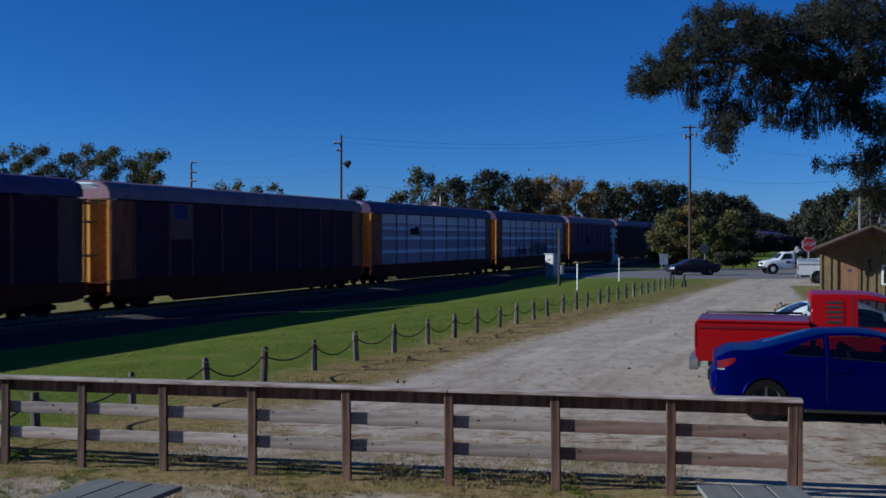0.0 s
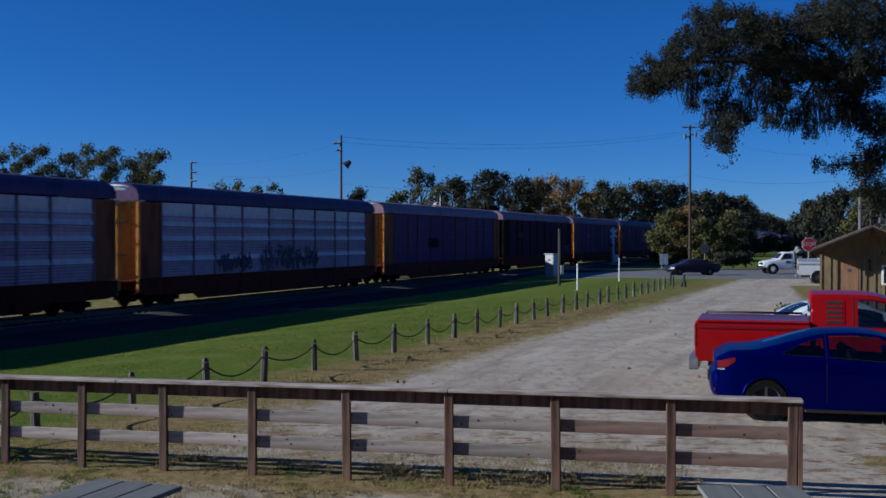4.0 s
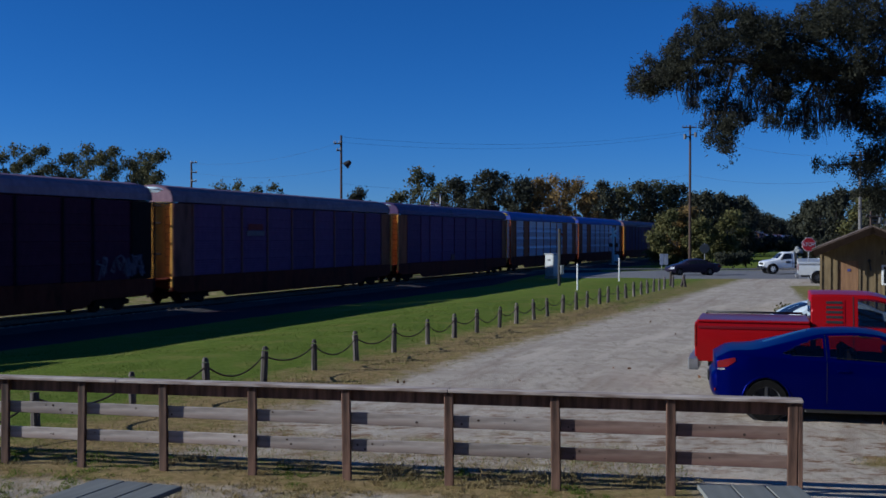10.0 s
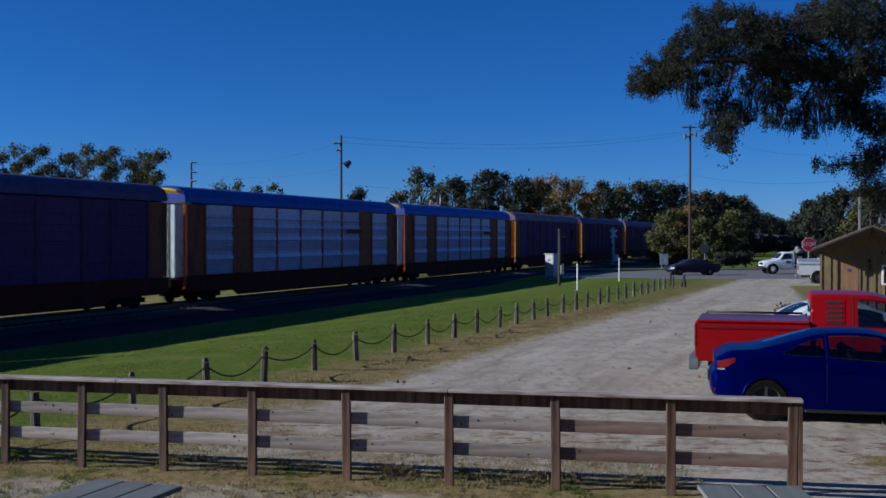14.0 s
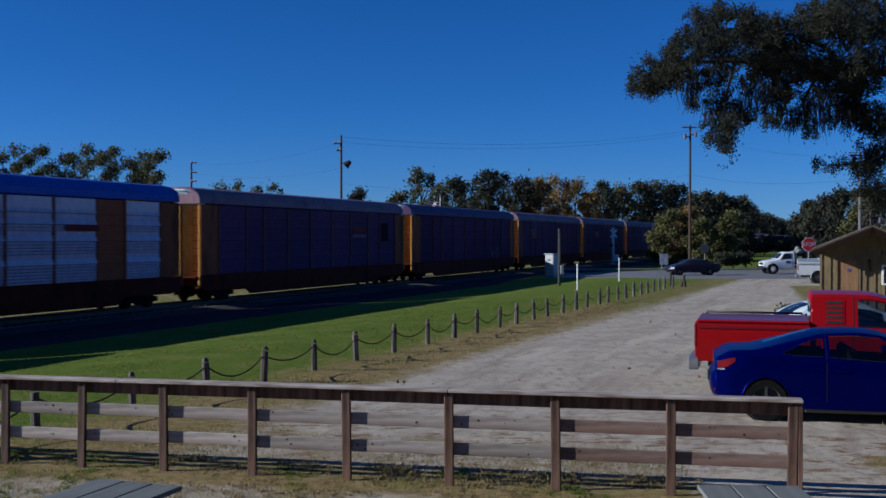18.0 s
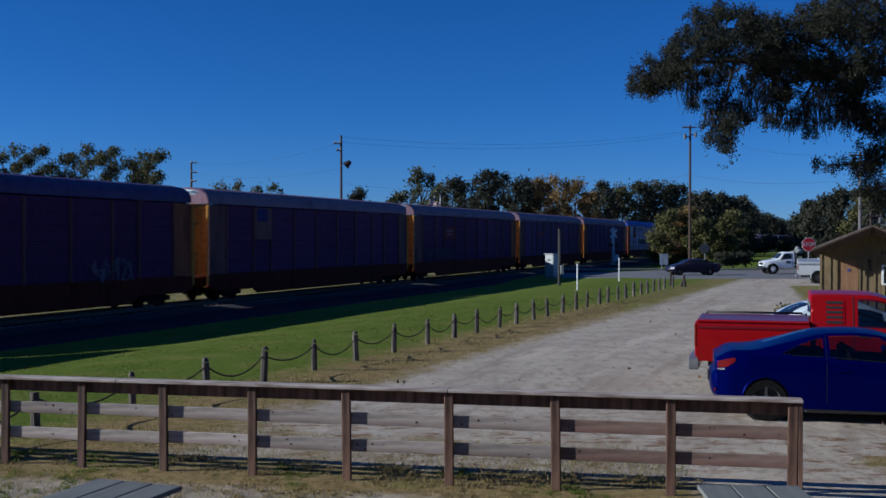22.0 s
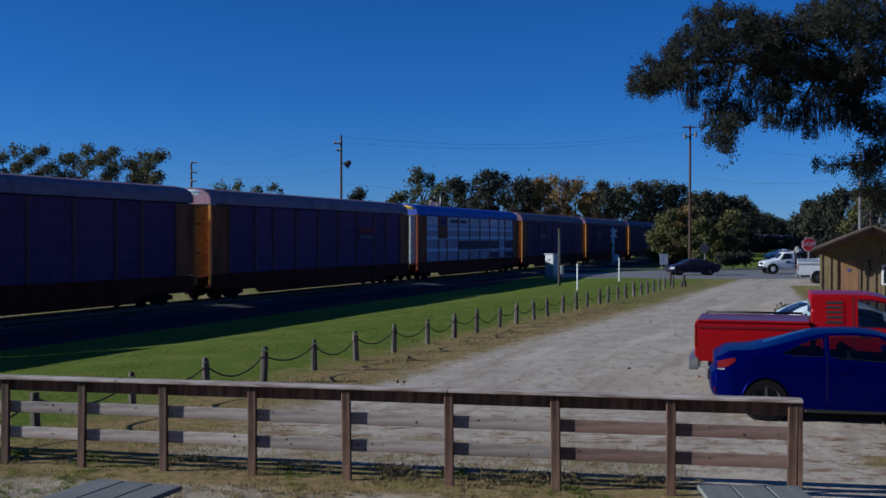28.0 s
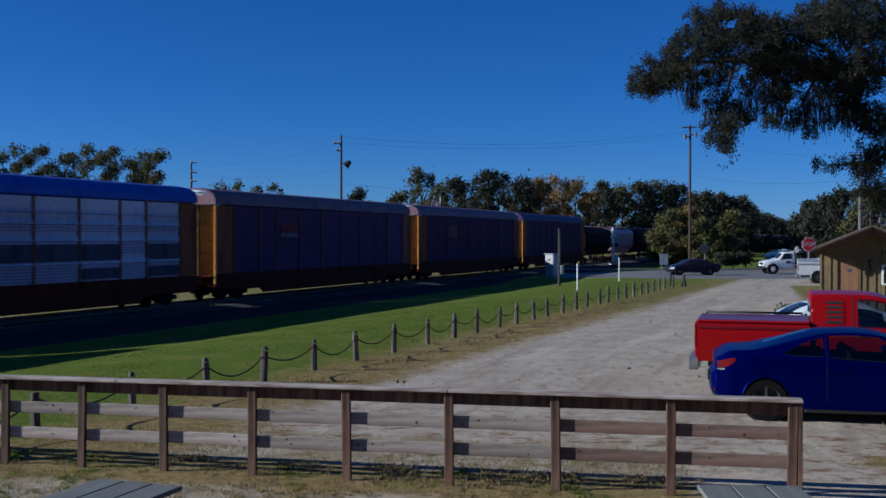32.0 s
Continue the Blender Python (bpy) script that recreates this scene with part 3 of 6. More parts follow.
def boxcar(key, label):
    """Plain boxcar, 15.6 m over its body."""
    car = thing("boxcar", Matrix.Identity(4), label, "railcar", "railcars of the train")

    def hull():
        bm = box(bmesh.new(), (8.2, 0, 2.55), (15.2, 2.9, 3.2), None, 0.03)
        for k in range(14):
            if k not in (6, 7):
                box(bm, (1.1 + 1.09 * k, -1.48, 2.55), (0.12, 0.08, 3.0))
        return bm
    part("hull", shared("boxcar_hull", key, hull), None, car)
    part("roof", shared("boxcar_roof", "roof_grey", lambda: prism(bmesh.new(), [(0.5, 4.15), (15.9, 4.15), (15.9, 4.32), (15.4, 4.42), (1.0, 4.42), (0.5, 4.32)], -1.45, 1.45)), None, car)
    part("door", shared("boxcar_door", key, lambda: one_box((8.2, -1.50, 2.5), (2.4, 0.08, 2.9), 0.02)), None, car)
    part("underframe", shared("boxcar_frame", "black", lambda: one_box((8.2, 0, 0.82), (15.8, 1.2, 0.3))), None, car)
    for xb in (2.4, 14.0):
        b = part("bogie", shared("bogie", "black", make_bogie_frame), None, car)
        b.location = (xb, 0, -0.30)
        for dx in (-0.86, 0.86):
            w = part("wheelset", shared("wheelset", "black", make_wheelset), None, b)
            w.location.x = dx
    return car


TRAIN = []  # (car, metres behind the first car's front)


# play of the couplings, in metres
SLACK = {0: 0.15, 6: -0.12, 7: -0.26, 8: -0.16, 10: 0.10, 12: -0.20, 13: -0.32, 14: -0.40, 15: -0.08, 16: -0.05}


def build_train():
    D = dict
    cars = [
        (-1, D(sheet="dark", roof="roof_navy", corner="brown", label="dark-sided autorack railcar with a tan end door panel", door_cols=("tan", "tan"))),
        (0, D(sheet="dark", label="dark-sided autorack railcar with a tan and blue shield panel", marks=(("shield_panel", 6.30, 3.92, 1.86, 1.80, "tan"), ("shield", 6.2, 4.40, 1.15, 0.74, "logo_blue", -HW - 0.066)), door_cols=("brown", "brown"))),
        (1, D(sheet="silver", roof="roof_navy", label="silver-sided autorack railcar with orange ends and a dark badge", marks=(("badge", 8.4, 3.60, 1.0, 0.5, "black"), ("badge", 9.2, 3.66, 0.75, 0.62, "black", -HW - 0.064),), door_cols=("brown", "brown"))),
        (2, D(sheet="silver", roof="roof_navy", label="silver-sided autorack railcar with dark graffiti along its foot", marks=(("graffiti", 9.2, 1.75, 3.6, 1.1, "soot"), ("graffiti", 13.6, 1.95, 3.4, 1.5, "soot", -HW - 0.060), ("graffiti", 16.9, 1.9, 4.2, 1.3, "soot", -HW - 0.064)), door_cols=("brown", "brown"))),
        (3, D(sheet="slate", label="slate-sided autorack railcar with a dull dark patch", marks=(("patch", 10.6, 2.7, 2.1, 0.75, "black"),), door_cols=("brown", "brown"))),
        (4, D(sheet="dark", roof="roof_grey", end="black", corner="black", post="black", label="dark brown autorack railcar with white roof ends and a railway badge", marks=(("badge", 6.35, 3.38, 2.0, 0.95, "black"), ("badge_mark", 6.0, 3.38, 0.55, 0.44, "tan", -HW - 0.064), ("badge_mark", 6.75, 3.38, 0.55, 0.44, "tan", -HW - 0.064), ("badge_mark", 6.05, 3.38, 0.40, 0.20, "black", -HW - 0.070), ("badge_mark", 6.75, 3.38, 0.28, 0.20, "black", -HW - 0.070), ("graffiti", 25.3, 1.75, 3.4, 1.1, "graffiti"), ("graffiti", 26.3, 1.8, 1.4, 1.0, "soot", -HW - 0.07)), door_cols=("black", "black"))),
        (5, D(sheet="slate", label="slate-sided autorack railcar with a small red and white sign", marks=(("sign", 8.66, 3.72, 1.6, 0.34, "red"), ("sign", 8.66, 3.36, 1.9, 0.26, "graffiti")), door_cols=("post", "brown"))),
        (6, D(sheet="slate", post="slate_post", roof="roof_navy", label="slate-sided autorack railcar with a pale patch low on its side", marks=(("patch", 12.4, 1.45, 0.9, 0.5, "tan"),), door_cols=("brown", "brown"), hinges=False)),
        (7, D(sheet="blue_zinc", roof="roof_blue", end="white", end_top="lemon", corner="brown", post="brown", brown_cols=(1, 7), sill="rust", label="zinc-sided autorack railcar with blue roof and yellow-topped white ends", marks=(("sign", 20.4, 3.55, 2.2, 0.28, "red"),), door_cols=("brown", "brown"), hinges=False)),
        (8, D(sheet="blue_zinc", roof="roof_blue", end="white", end_top="lemon", corner="brown", post="brown", brown_cols=(1, 7), sill="rust", label="zinc-sided autorack railcar with blue roof and yellow-topped white ends", marks=(("sign", 20.4, 3.55, 2.2, 0.28, "red"),), door_cols=("brown", "brown"), hinges=False)),
        (9, D(sheet="slate", label="patched slate-sided autorack railcar with a faded red sign", marks=(("sign", 20.0, 3.62, 2.2, 0.34, "red"), ("sign", 20.0, 3.22, 2.2, 0.22, "graffiti"), ("patch", 24.3, 3.5, 1.1, 1.3, "black")), door_cols=("brown", "brown"), hinges=False)),
        (10, D(sheet="navy", roof="roof_navy", label="slate-sided autorack railcar with pale graffiti near one end", marks=(("graffiti", 21.4, 1.65, 3.0, 1.15, "graffiti"),), door_cols=("brown", "brown"), hinges=False)),
        (11, D(sheet="navy", label="slate-sided autorack railcar with a tan and blue shield panel", marks=(("shield_panel", 6.30, 3.92, 1.86, 1.80, "tan"), ("shield", 6.2, 4.40, 1.15, 0.74, "logo_blue", -HW - 0.066)), door_cols=("tan", "tan"))),
        (12, D(sheet="navy", label="slate-sided autorack railcar with red sign and graffiti", marks=(("sign", 8.6, 3.52, 2.3, 0.95, "red"), ("sign_line", 8.6, 3.68, 1.6, 0.13, "graffiti", -HW - 0.066), ("sign_line", 8.4, 3.38, 1.2, 0.13, "graffiti", -HW - 0.066), ("graffiti", 4.8, 1.8, 4.4, 1.1, "soot"), ("graffiti", 8.4, 1.7, 3.2, 0.8, "soot", -HW - 0.062)), door_cols=("tan", "brown"))),
        (13, D(sheet="slate", label="slate-sided autorack railcar with a small red sign", marks=(("sign", 8.66, 3.55, 2.1, 0.3, "red"),), door_cols=("tan", "brown"))),
        (14, D(sheet="slate", label="slate-sided autorack railcar with a faded red and white sign", marks=(("sign", 20.1, 3.62, 2.3, 0.36, "red"), ("sign", 20.1, 3.16, 2.3, 0.26, "graffiti")), door_cols=("brown", "brown"))),
        (15, D(sheet="blue_zinc", roof="roof_blue", end="white", end_top="lemon", corner="brown", post="brown", label="zinc-sided autorack railcar with blue roof, shield panel and yellow-topped ends", marks=(("shield_panel", 6.30, 3.95, 1.86, 1.80, "brown"), ("shield", 6.3, 4.40, 1.15, 0.62, "logo_blue", -HW - 0.066), ("lettering_bar", 8.9, 4.50, 1.7, 0.30, "soot"), ("lettering_bar", 11.3, 4.50, 1.6, 0.28, "soot"), ("dark_sheet", 11.5, 2.45, 2.6, 0.75, "soot"), ("dark_sheet", 14.4, 2.45, 2.6, 0.75, "soot"), ("dark_sheet", 17.25, 2.45, 2.5, 0.75, "soot"), ("dark_sheet", 20.05, 2.45, 2.5, 0.75, "soot"), ("dark_sheet", 24.8, 2.45, 2.4, 0.75, "soot"), ("dark_sheet", 20.05, 1.5, 2.5, 0.5, "soot"), ("dark_sheet", 24.8, 1.5, 2.4, 0.5, "soot")), door_cols=("brown", "brown"), hinges=False)),
        (16, D(sheet="slate", label="slate-sided autorack railcar with a faded red sign", marks=(("sign", 8.66, 3.70, 2.0, 0.36, "red"), ("sign", 8.66, 3.28, 2.0, 0.24, "graffiti")), door_cols=("brown", "brown"))),
        (17, D(sheet="navy", label="slate-sided autorack railcar with a pale plate", marks=(("sign", 8.5, 3.6, 2.0, 0.9, "tan"),), door_cols=("brown", "brown"))),
        (18, D(sheet="navy", roof="roof_navy", label="slate-sided autorack railcar at the end of the rack cars", door_cols=("brown", "brown"))),
    ]
    for k, style in cars:
        TRAIN.append((autorack(**style), CAR_LEN * k + SLACK.get(k, 0.0)))
    at = CAR_LEN * 19
    for i, (length, h, key) in enumerate(((18.0, 4.45, "black"), (16.5, 4.5, "silver"), (18.0, 4.5, "black"), (18.0, 4.5, "dark"), (17.0, 4.5, "silver"), (18.0, 4.5, "dark"), (18.0, 4.5, "black"), (18.0, 4.5, "silver"))):
        word = {"black": "sooty black", "silver": "pale grey", "dark": "dark brown"}[key]
        TRAIN.append((hopper(length, h, key, word + " covered hopper railcar with a grey roof walk"), at))
        at += length
    for i in range(22):
        key = ("silver", "dark", "soot", "dark", "black", "rust", "dark")[i % 7]
        word = {"black": "sooty black", "silver": "pale grey", "dark": "dark brown", "soot": "grimy grey", "rust": "rust red"}[key]
        TRAIN.append((boxcar(key, word + " boxcar with a ribbed side and sliding door"), at))
        at += 16.4


build_train()


def run(t):
    """Metres along the line of the front of the car that leads at the start."""
    k = t / 32.0
    return 51.639 - 11.97 - 0.70 - (437.871 * k + 12.887 * k**2 - 2.056 * k**3)


# ---- board fence in front ----
F0, F1 = Vector((-5.48, 13.27, 0)), Vector((2.50, 11.62, 0))
FD = (F1 - F0).normalized()
FENCE_M = Matrix.Translation(F0) @ Matrix.Rotation(math.atan2(FD.y, FD.x), 4, "Z")


KNOT = surface("dark knot", (0.025, 0.014, 0.010), (0.06, 0.035, 0.025), 40, 0.9, 0.3)


def build_fence():
    fence = thing("board_fence", FENCE_M, "weathered brown wooden board fence with a flat cap rail", "fence")
    posts = [-3.45, -2.25, -1.08]
    for bearing in (8, 143, 289, 446, 614, 795, 985, 1188, 1403):
        k = (bearing - 784) / 1880.0
        posts.append((k * F0.y - F0.x) / (FD.x - k * FD.y))
    for x in posts:
        z = ground_z(*(FENCE_M @ Vector((x, 0, 0))).to_2d())
        bm = one_box((0, 0, 0.492), (0.105, 0.050, 1.145), 0.008)
        ob = part("post", bm, WOOD_POST, fence)
        ob.location = (x, 0, z)
        ob.rotation_euler = (radians(random.uniform(-0.6, 0.6)), radians(random.uniform(-0.8, 0.8)), radians(random.uniform(-3, 3)))
    ob = part("post", one_box((0, 0, 0.56), (0.045, 0.11, 1.00), 0.006), WOOD_POST, fence)
    ob.location = (posts[-1] + 0.085, 0.02, 0)
    bounds = posts
    for a, b in zip(bounds, bounds[1:]):
        for z, h in ((0.405, 0.14), (0.715, 0.14)):
            bm = one_box((0, 0, 0), (b - a - 0.006, 0.034, h), 0.005)
            ob = part("board", bm, WOOD_BROWN if a > posts[-4] else WOOD_BOARD, fence)
            ob.location = ((a + b) / 2, 0.046, z + random.uniform(-0.008, 0.008))
            ob.rotation_euler = (random.uniform(-0.02, 0.02), random.uniform(-0.006, 0.006), 0)
            for k in range(random.choice((1, 2, 3, 4))):
                bm = bmesh.new()
                r = random.uniform(0.006, 0.015)
                kx, kz = random.uniform(-0.42, 0.42) * (b - a), random.uniform(-0.045, 0.045)
                rod(bm, (kx, -0.0195, kz), (kx, -0.010, kz), r, r * 1.1, n=8)
                part("knot", bm, KNOT, ob)
        bm = one_box((0, 0, 0), (b - a - 0.004, 0.036, 0.135), 0.005)
        ob = part("top_board", bm, WOOD_POST, fence)
        ob.location = ((a + b) / 2, 0.072, 0.985)
        ob.rotation_euler = (0, random.uniform(-0.003, 0.003), 0)
    for a, b in ((posts[0] - 0.1, posts[2]), (posts[2], posts[4] + 0.5), (posts[4] + 0.5, posts[8]), (posts[8], posts[-1] + 0.11)):
        ob = part("cap_rail", one_box((0, 0, 0), (b - a - 0.004, 0.19, 0.038), 0.007), WOOD_CAP, fence)
        ob.location = ((a + b) / 2, 0.022, 1.085)


build_fence()


def picnic_table(m, label):
    """Planked top on crossed legs, with two benches."""
    t = thing("picnic_table", m, label, "table", "picnic tables")
    for i in range(3):
        ob = part("plank", one_box((0, 0, 0), (0.272, 1.83, 0.04), 0.006), TABLE_WOOD, t)
        ob.location = ((i - 1) * 0.285, -0.915, 0.73)
        ob.rotation_euler = (0, 0, radians(random.uniform(-0.25, 0.25)))
    for x in (-0.68, 0.68):
        part("bench", one_box((x, -0.915, 0.43), (0.26, 1.83, 0.04), 0.006), TABLE_WOOD, t)
    for y in (-0.25, -1.58):
        for s in (-1, 1):
            bm = bmesh.new()
            rod(bm, (-0.62 * s, y, 0.0), (0.25 * s, y + 0.03 * s, 0.71), 0.045, n=4)
            part("leg", bm, TABLE_WOOD, t)
        part("brace", one_box((0, y, 0.40), (1.5, 0.04, 0.09)), TABLE_WOOD, t)


picnic_table(pose(2.56, 8.91, 0, 0, 0, -3.0), "grey-painted wooden picnic table on the sandy ground")
picnic_table(pose(-2.58, 9.02, 0, 0, 0, -19.5), "weathered grey wooden picnic table standing askew on sand")

# ---- bollards with a slung chain ----


BEARINGS = (62, 234, 365, 466, 556, 630, 697, 757, 804, 844, 884, 914, 945, 969, 996, 1020, 1039, 1061, 1076, 1094, 1108, 1122, 1135, 1146, 1157, 1167, 1176, 1191)


def bollard_at(i):
    if i < 0:
        p = B0 + BD * (1.95 * i)
    else:
        y = 12.194 / (0.418 - (BEARINGS[i] - 784) / 1880.0)
        p = Vector((B0.x + 0.418 * (y - B0.y), y, 0))
    return Vector((p.x, p.y, ground_z(p.x, p.y)))


def build_bollards():
    src = []
    for k, (w, h) in enumerate(((0.122, 0.70), (0.112, 0.66), (0.130, 0.68))):
        bm = bmesh.new()
        bmesh.ops.create_cone(bm, cap_ends=True, segments=8, radius1=w * 0.58, radius2=w * 0.54, depth=h - 0.05, matrix=Matrix.Translation((0, 0, (h - 0.05) / 2 - 0.04)))
        bmesh.ops.create_cone(bm, cap_ends=True, segments=8, radius1=w * 0.54, radius2=w * 0.30, depth=0.07, matrix=Matrix.Translation((0, 0, h - 0.03)))
        me = bpy.data.meshes.new("timber")
        bm.to_mesh(me)
        bm.free()
        me.materials.append(BOLLARD_WOOD)
        src.append(me)
    bm = bmesh.new()
    rod(bm, (0, -0.085, 0), (0, 0.085, 0), 0.012, n=6)
    eye = bpy.data.meshes.new("chain_eye")
    bm.to_mesh(eye)
    bm.free()
    eye.materials.append(IRON)
    for i in range(-3, 28):
        p = bollard_at(i)
        b = thing("bollard", Matrix.Translation(p) @ pose(0, 0, 0, random.uniform(-2.5, 2.5), random.uniform(-3, 3), random.uniform(0, 90)), "weathered grey timber bollard in a chained row on the grass edge", "bollard", "bollards along the grass")
        part("timber", src[i % 3], None, b)
        e = part("chain_eye", eye, None, b)
        e.location.z = 0.52
    for i in range(-3, 24):
        a, c = bollard_at(i) + Vector((0, 0, 0.53)), bollard_at(i + 1) + Vector((0, 0, 0.53))
        cu = bpy.data.curves.new("chain", "CURVE")
        cu.dimensions, cu.bevel_depth, cu.bevel_resolution = "3D", 0.016, 0
        sp = cu.splines.new("POLY")
        n = 14
        sp.points.add(n)
        sag = 0.24 + 0.05 * math.sin(i * 3.7)
        for k in range(n + 1):
            f = k / n
            q = a.lerp(c, f)
            sp.points[k].co = (q.x, q.y, q.z - sag * 4 * f * (1 - f), 1)
        cu.materials.append(IRON)
        tagged(new("chain", cu), "rusty iron chain slung between two timber bollards", "chain", "chains between bollards")


build_bollards()

# ---- vehicles ----


def paint(name, c, rough=0.3, coat=0.6, metal=0.2, spec=0.3):
    return surface(name, tuple(v * 0.93 for v in c), c, 3, rough, 0.0, metal, coat=coat, spec=spec)


GLASS = bpy.data.materials.new("tinted glass")
GLASS.use_nodes = True
_nt = GLASS.node_tree
_clear = _nt.nodes.new("ShaderNodeBsdfTransparent")
_clear.inputs[0].default_value = (0.50, 0.52, 0.54, 1)
_sheen = _nt.nodes.new("ShaderNodeBsdfGlossy")
_sheen.inputs["Roughness"].default_value = 0.03
_pane = _nt.nodes.new("ShaderNodeMixShader")
_pane.inputs[0].default_value = 0.07
_nt.links.new(_clear.outputs[0], _pane.inputs[1])
_nt.links.new(_sheen.outputs[0], _pane.inputs[2])
_nt.links.new(_pane.outputs[0], _nt.nodes["Material Output"].inputs[0])
DARKGLASS = surface("dark glass", (0.012, 0.014, 0.018), (0.016, 0.018, 0.022), 2, 0.05, 0.0, spec=0.35)
BLUE_PAINT = paint("blue car paint", (0.0006, 0.0024, 0.102), rough=0.30, coat=0.03, metal=0.55, spec=0.08)
RED_PAINT = paint("red truck paint", (0.29, 0.003, 0.004), rough=0.30, coat=0.08, metal=0.05, spec=0.2)
WHITE_PAINT = paint("white truck paint", (0.78, 0.79, 0.80), metal=0.0)
BLACK_PAINT = paint("dark navy car paint", (0.020, 0.016, 0.034), coat=0.04, metal=0.0, spec=0.15)
PALE_PAINT = paint("pale blue car paint", (0.72, 0.80, 0.82), metal=0.0)
SILVER_PAINT = paint("silver truck paint", (0.60, 0.62, 0.64))
LAMP_RED = surface("red lamp glass", (0.11, 0.003, 0.002), (0.16, 0.005, 0.003), 4, 0.25, 0, coat=0.1, spec=0.25)
LAMP_CLEAR = surface("clear lamp glass", (0.7, 0.7, 0.7), (0.85, 0.85, 0.85), 4, 0.1, 0, coat=1)
STEP_STEEL = surface("dull chrome", (0.24, 0.235, 0.235), (0.36, 0.35, 0.35), 6, 0.35, 0.05, metal=0.6)
TRIM = surface("black trim", (0.012, 0.012, 0.013), (0.02, 0.02, 0.022), 10, 0.6, 0.1)
ALLOY = surface("alloy rim", (0.13, 0.13, 0.135), (0.20, 0.20, 0.21), 5, 0.3, 0, metal=0.9)


SEAT = surface("dark seat cloth", (0.007, 0.005, 0.006), (0.012, 0.009, 0.010), 30, 0.95, 0.2, spec=0.05)
TYRE = surface("dusty tyre rubber", (0.006, 0.006, 0.006), (0.013, 0.012, 0.012), 14, 0.9, 0.2, spec=0.1)


class Shell:
    """A car body as a skin over its length: for each x a lower edge, a belt and a top with their half widths."""

    def __init__(self, low, belt, top, width, roof_w):
        self.low, self.belt, self.top, self.width, self.roof_w = low, belt, top, width, roof_w

    @staticmethod
    def at(curve, x):
        xs, vs = zip(*curve)
        return float(np.interp(x, xs, vs))

    def smooth(self, curve, x):
        return sum(self.at(curve, x + d) * w for d, w in ((-0.10, 0.2), (-0.05, 0.2), (0, 0.2), (0.05, 0.2), (0.10, 0.2)))

    def point(self, x, v, side, out=0.0):
        """v 0 at the sill, 1 at the belt, 2 at the roof's rim, 3 at its middle."""
        low, belt, top = self.at(self.low, x), self.smooth(self.belt, x), self.smooth(self.top, x)
        w, rw = self.smooth(self.width, x), self.smooth(self.roof_w, x)
        belt = min(belt, top - 0.03)
        if v <= 1:
            y = w * (0.955 + 0.045 * math.sin(math.pi * min(v * 1.05, 1.0) * 0.62) / 0.93 - 0.02 * max(0, v - 0.72) / 0.28)
            z = low + (belt - low) * v
        elif v <= 2:
            f = v - 1
            y = w * 0.98 + (rw - w * 0.98) * (f ** 1.15)
            z = belt + (top - 0.05 * min(1, (top - belt) / 0.3) - belt) * (f ** 0.95)
        else:
            f = v - 2
            y = rw * (1 - f)
            rim = top - 0.05 * min(1, (top - belt) / 0.3)
            z = rim + (top - rim) * math.sin(f * math.pi / 2)
        return Vector((x, side * (y + out), z + (out * 0.3 if v > 1 else 0)))

    def skin(self, x0, x1, v0, v1, side, nx, nv, out=0.0, keep=None, holes=()):
        """A patch of the skin; v0 and v1 may be outlines along x; holes are such outlines left open."""
        bm = bmesh.new()
        lo = v0 if isinstance(v0, list) else [(x0, v0)]
        hi = v1 if isinstance(v1, list) else [(x0, v1)]
        g = []
        for i in range(nx + 1):
            x = x0 + (x1 - x0) * i / nx
            a, b = self.at(lo, x), self.at(hi, x)
            g.append([bm.verts.new(self.point(x, a + (b - a) * j / nv, side, out)) for j in range(nv + 1)])
        for i in range(nx):
            for j in range(nv):
                f = (g[i][j], g[i + 1][j], g[i + 1][j + 1], g[i][j + 1])
                c = sum((q.co for q in f), Vector()) / 4
                xm = x0 + (x1 - x0) * (i + 0.5) / nx
                vm = self.at(lo, xm) + (self.at(hi, xm) - self.at(lo, xm)) * (j + 0.5) / nv
                if any(hx0 < xm < hx1 and self.at(hlo, xm) < vm < self.at(hhi, xm) for hx0, hx1, hlo, hhi in holes):
                    continue
                if keep is None or keep(c):
                    bm.faces.new(f if side < 0 else f[::-1])
        return bm


def join_bms(bms):
    out = bmesh.new()
    for b in bms:
        me = bpy.data.meshes.new("tmp")
        b.to_mesh(me)
        b.free()
        out.from_mesh(me)
        bpy.data.meshes.remove(me)
    bmesh.ops.remove_doubles(out, verts=out.verts, dist=0.002)
    bmesh.ops.recalc_face_normals(out, faces=out.faces)
    return out


def shell_body(sh, length, axles, arch_r, arch_z, holes=()):
    def keep(c):
        return all((c.x - a) ** 2 + (c.z - arch_z) ** 2 > arch_r ** 2 for a in axles)
    sides = []
    for s in (-1, 1):
        sides.append(sh.skin(0, length, 0, 1, s, 110, 16, keep=keep))
        sides.append(sh.skin(0, length, 1, 3, s, 150, 24, holes=holes))
    for x in (0.0, length):
        bm = bmesh.new()
        prof = [sh.point(x, v, -1) for v in (0, 0.25, 0.5, 0.75, 1, 1.5, 2, 2.5, 3)]
        ring = prof + [Vector((p.x, -p.y, p.z)) for p in reversed(prof[:-1])]
        bm.faces.new([bm.verts.new(p) for p in ring])
        sides.append(bm)
    bm = join_bms(sides)
    return bm


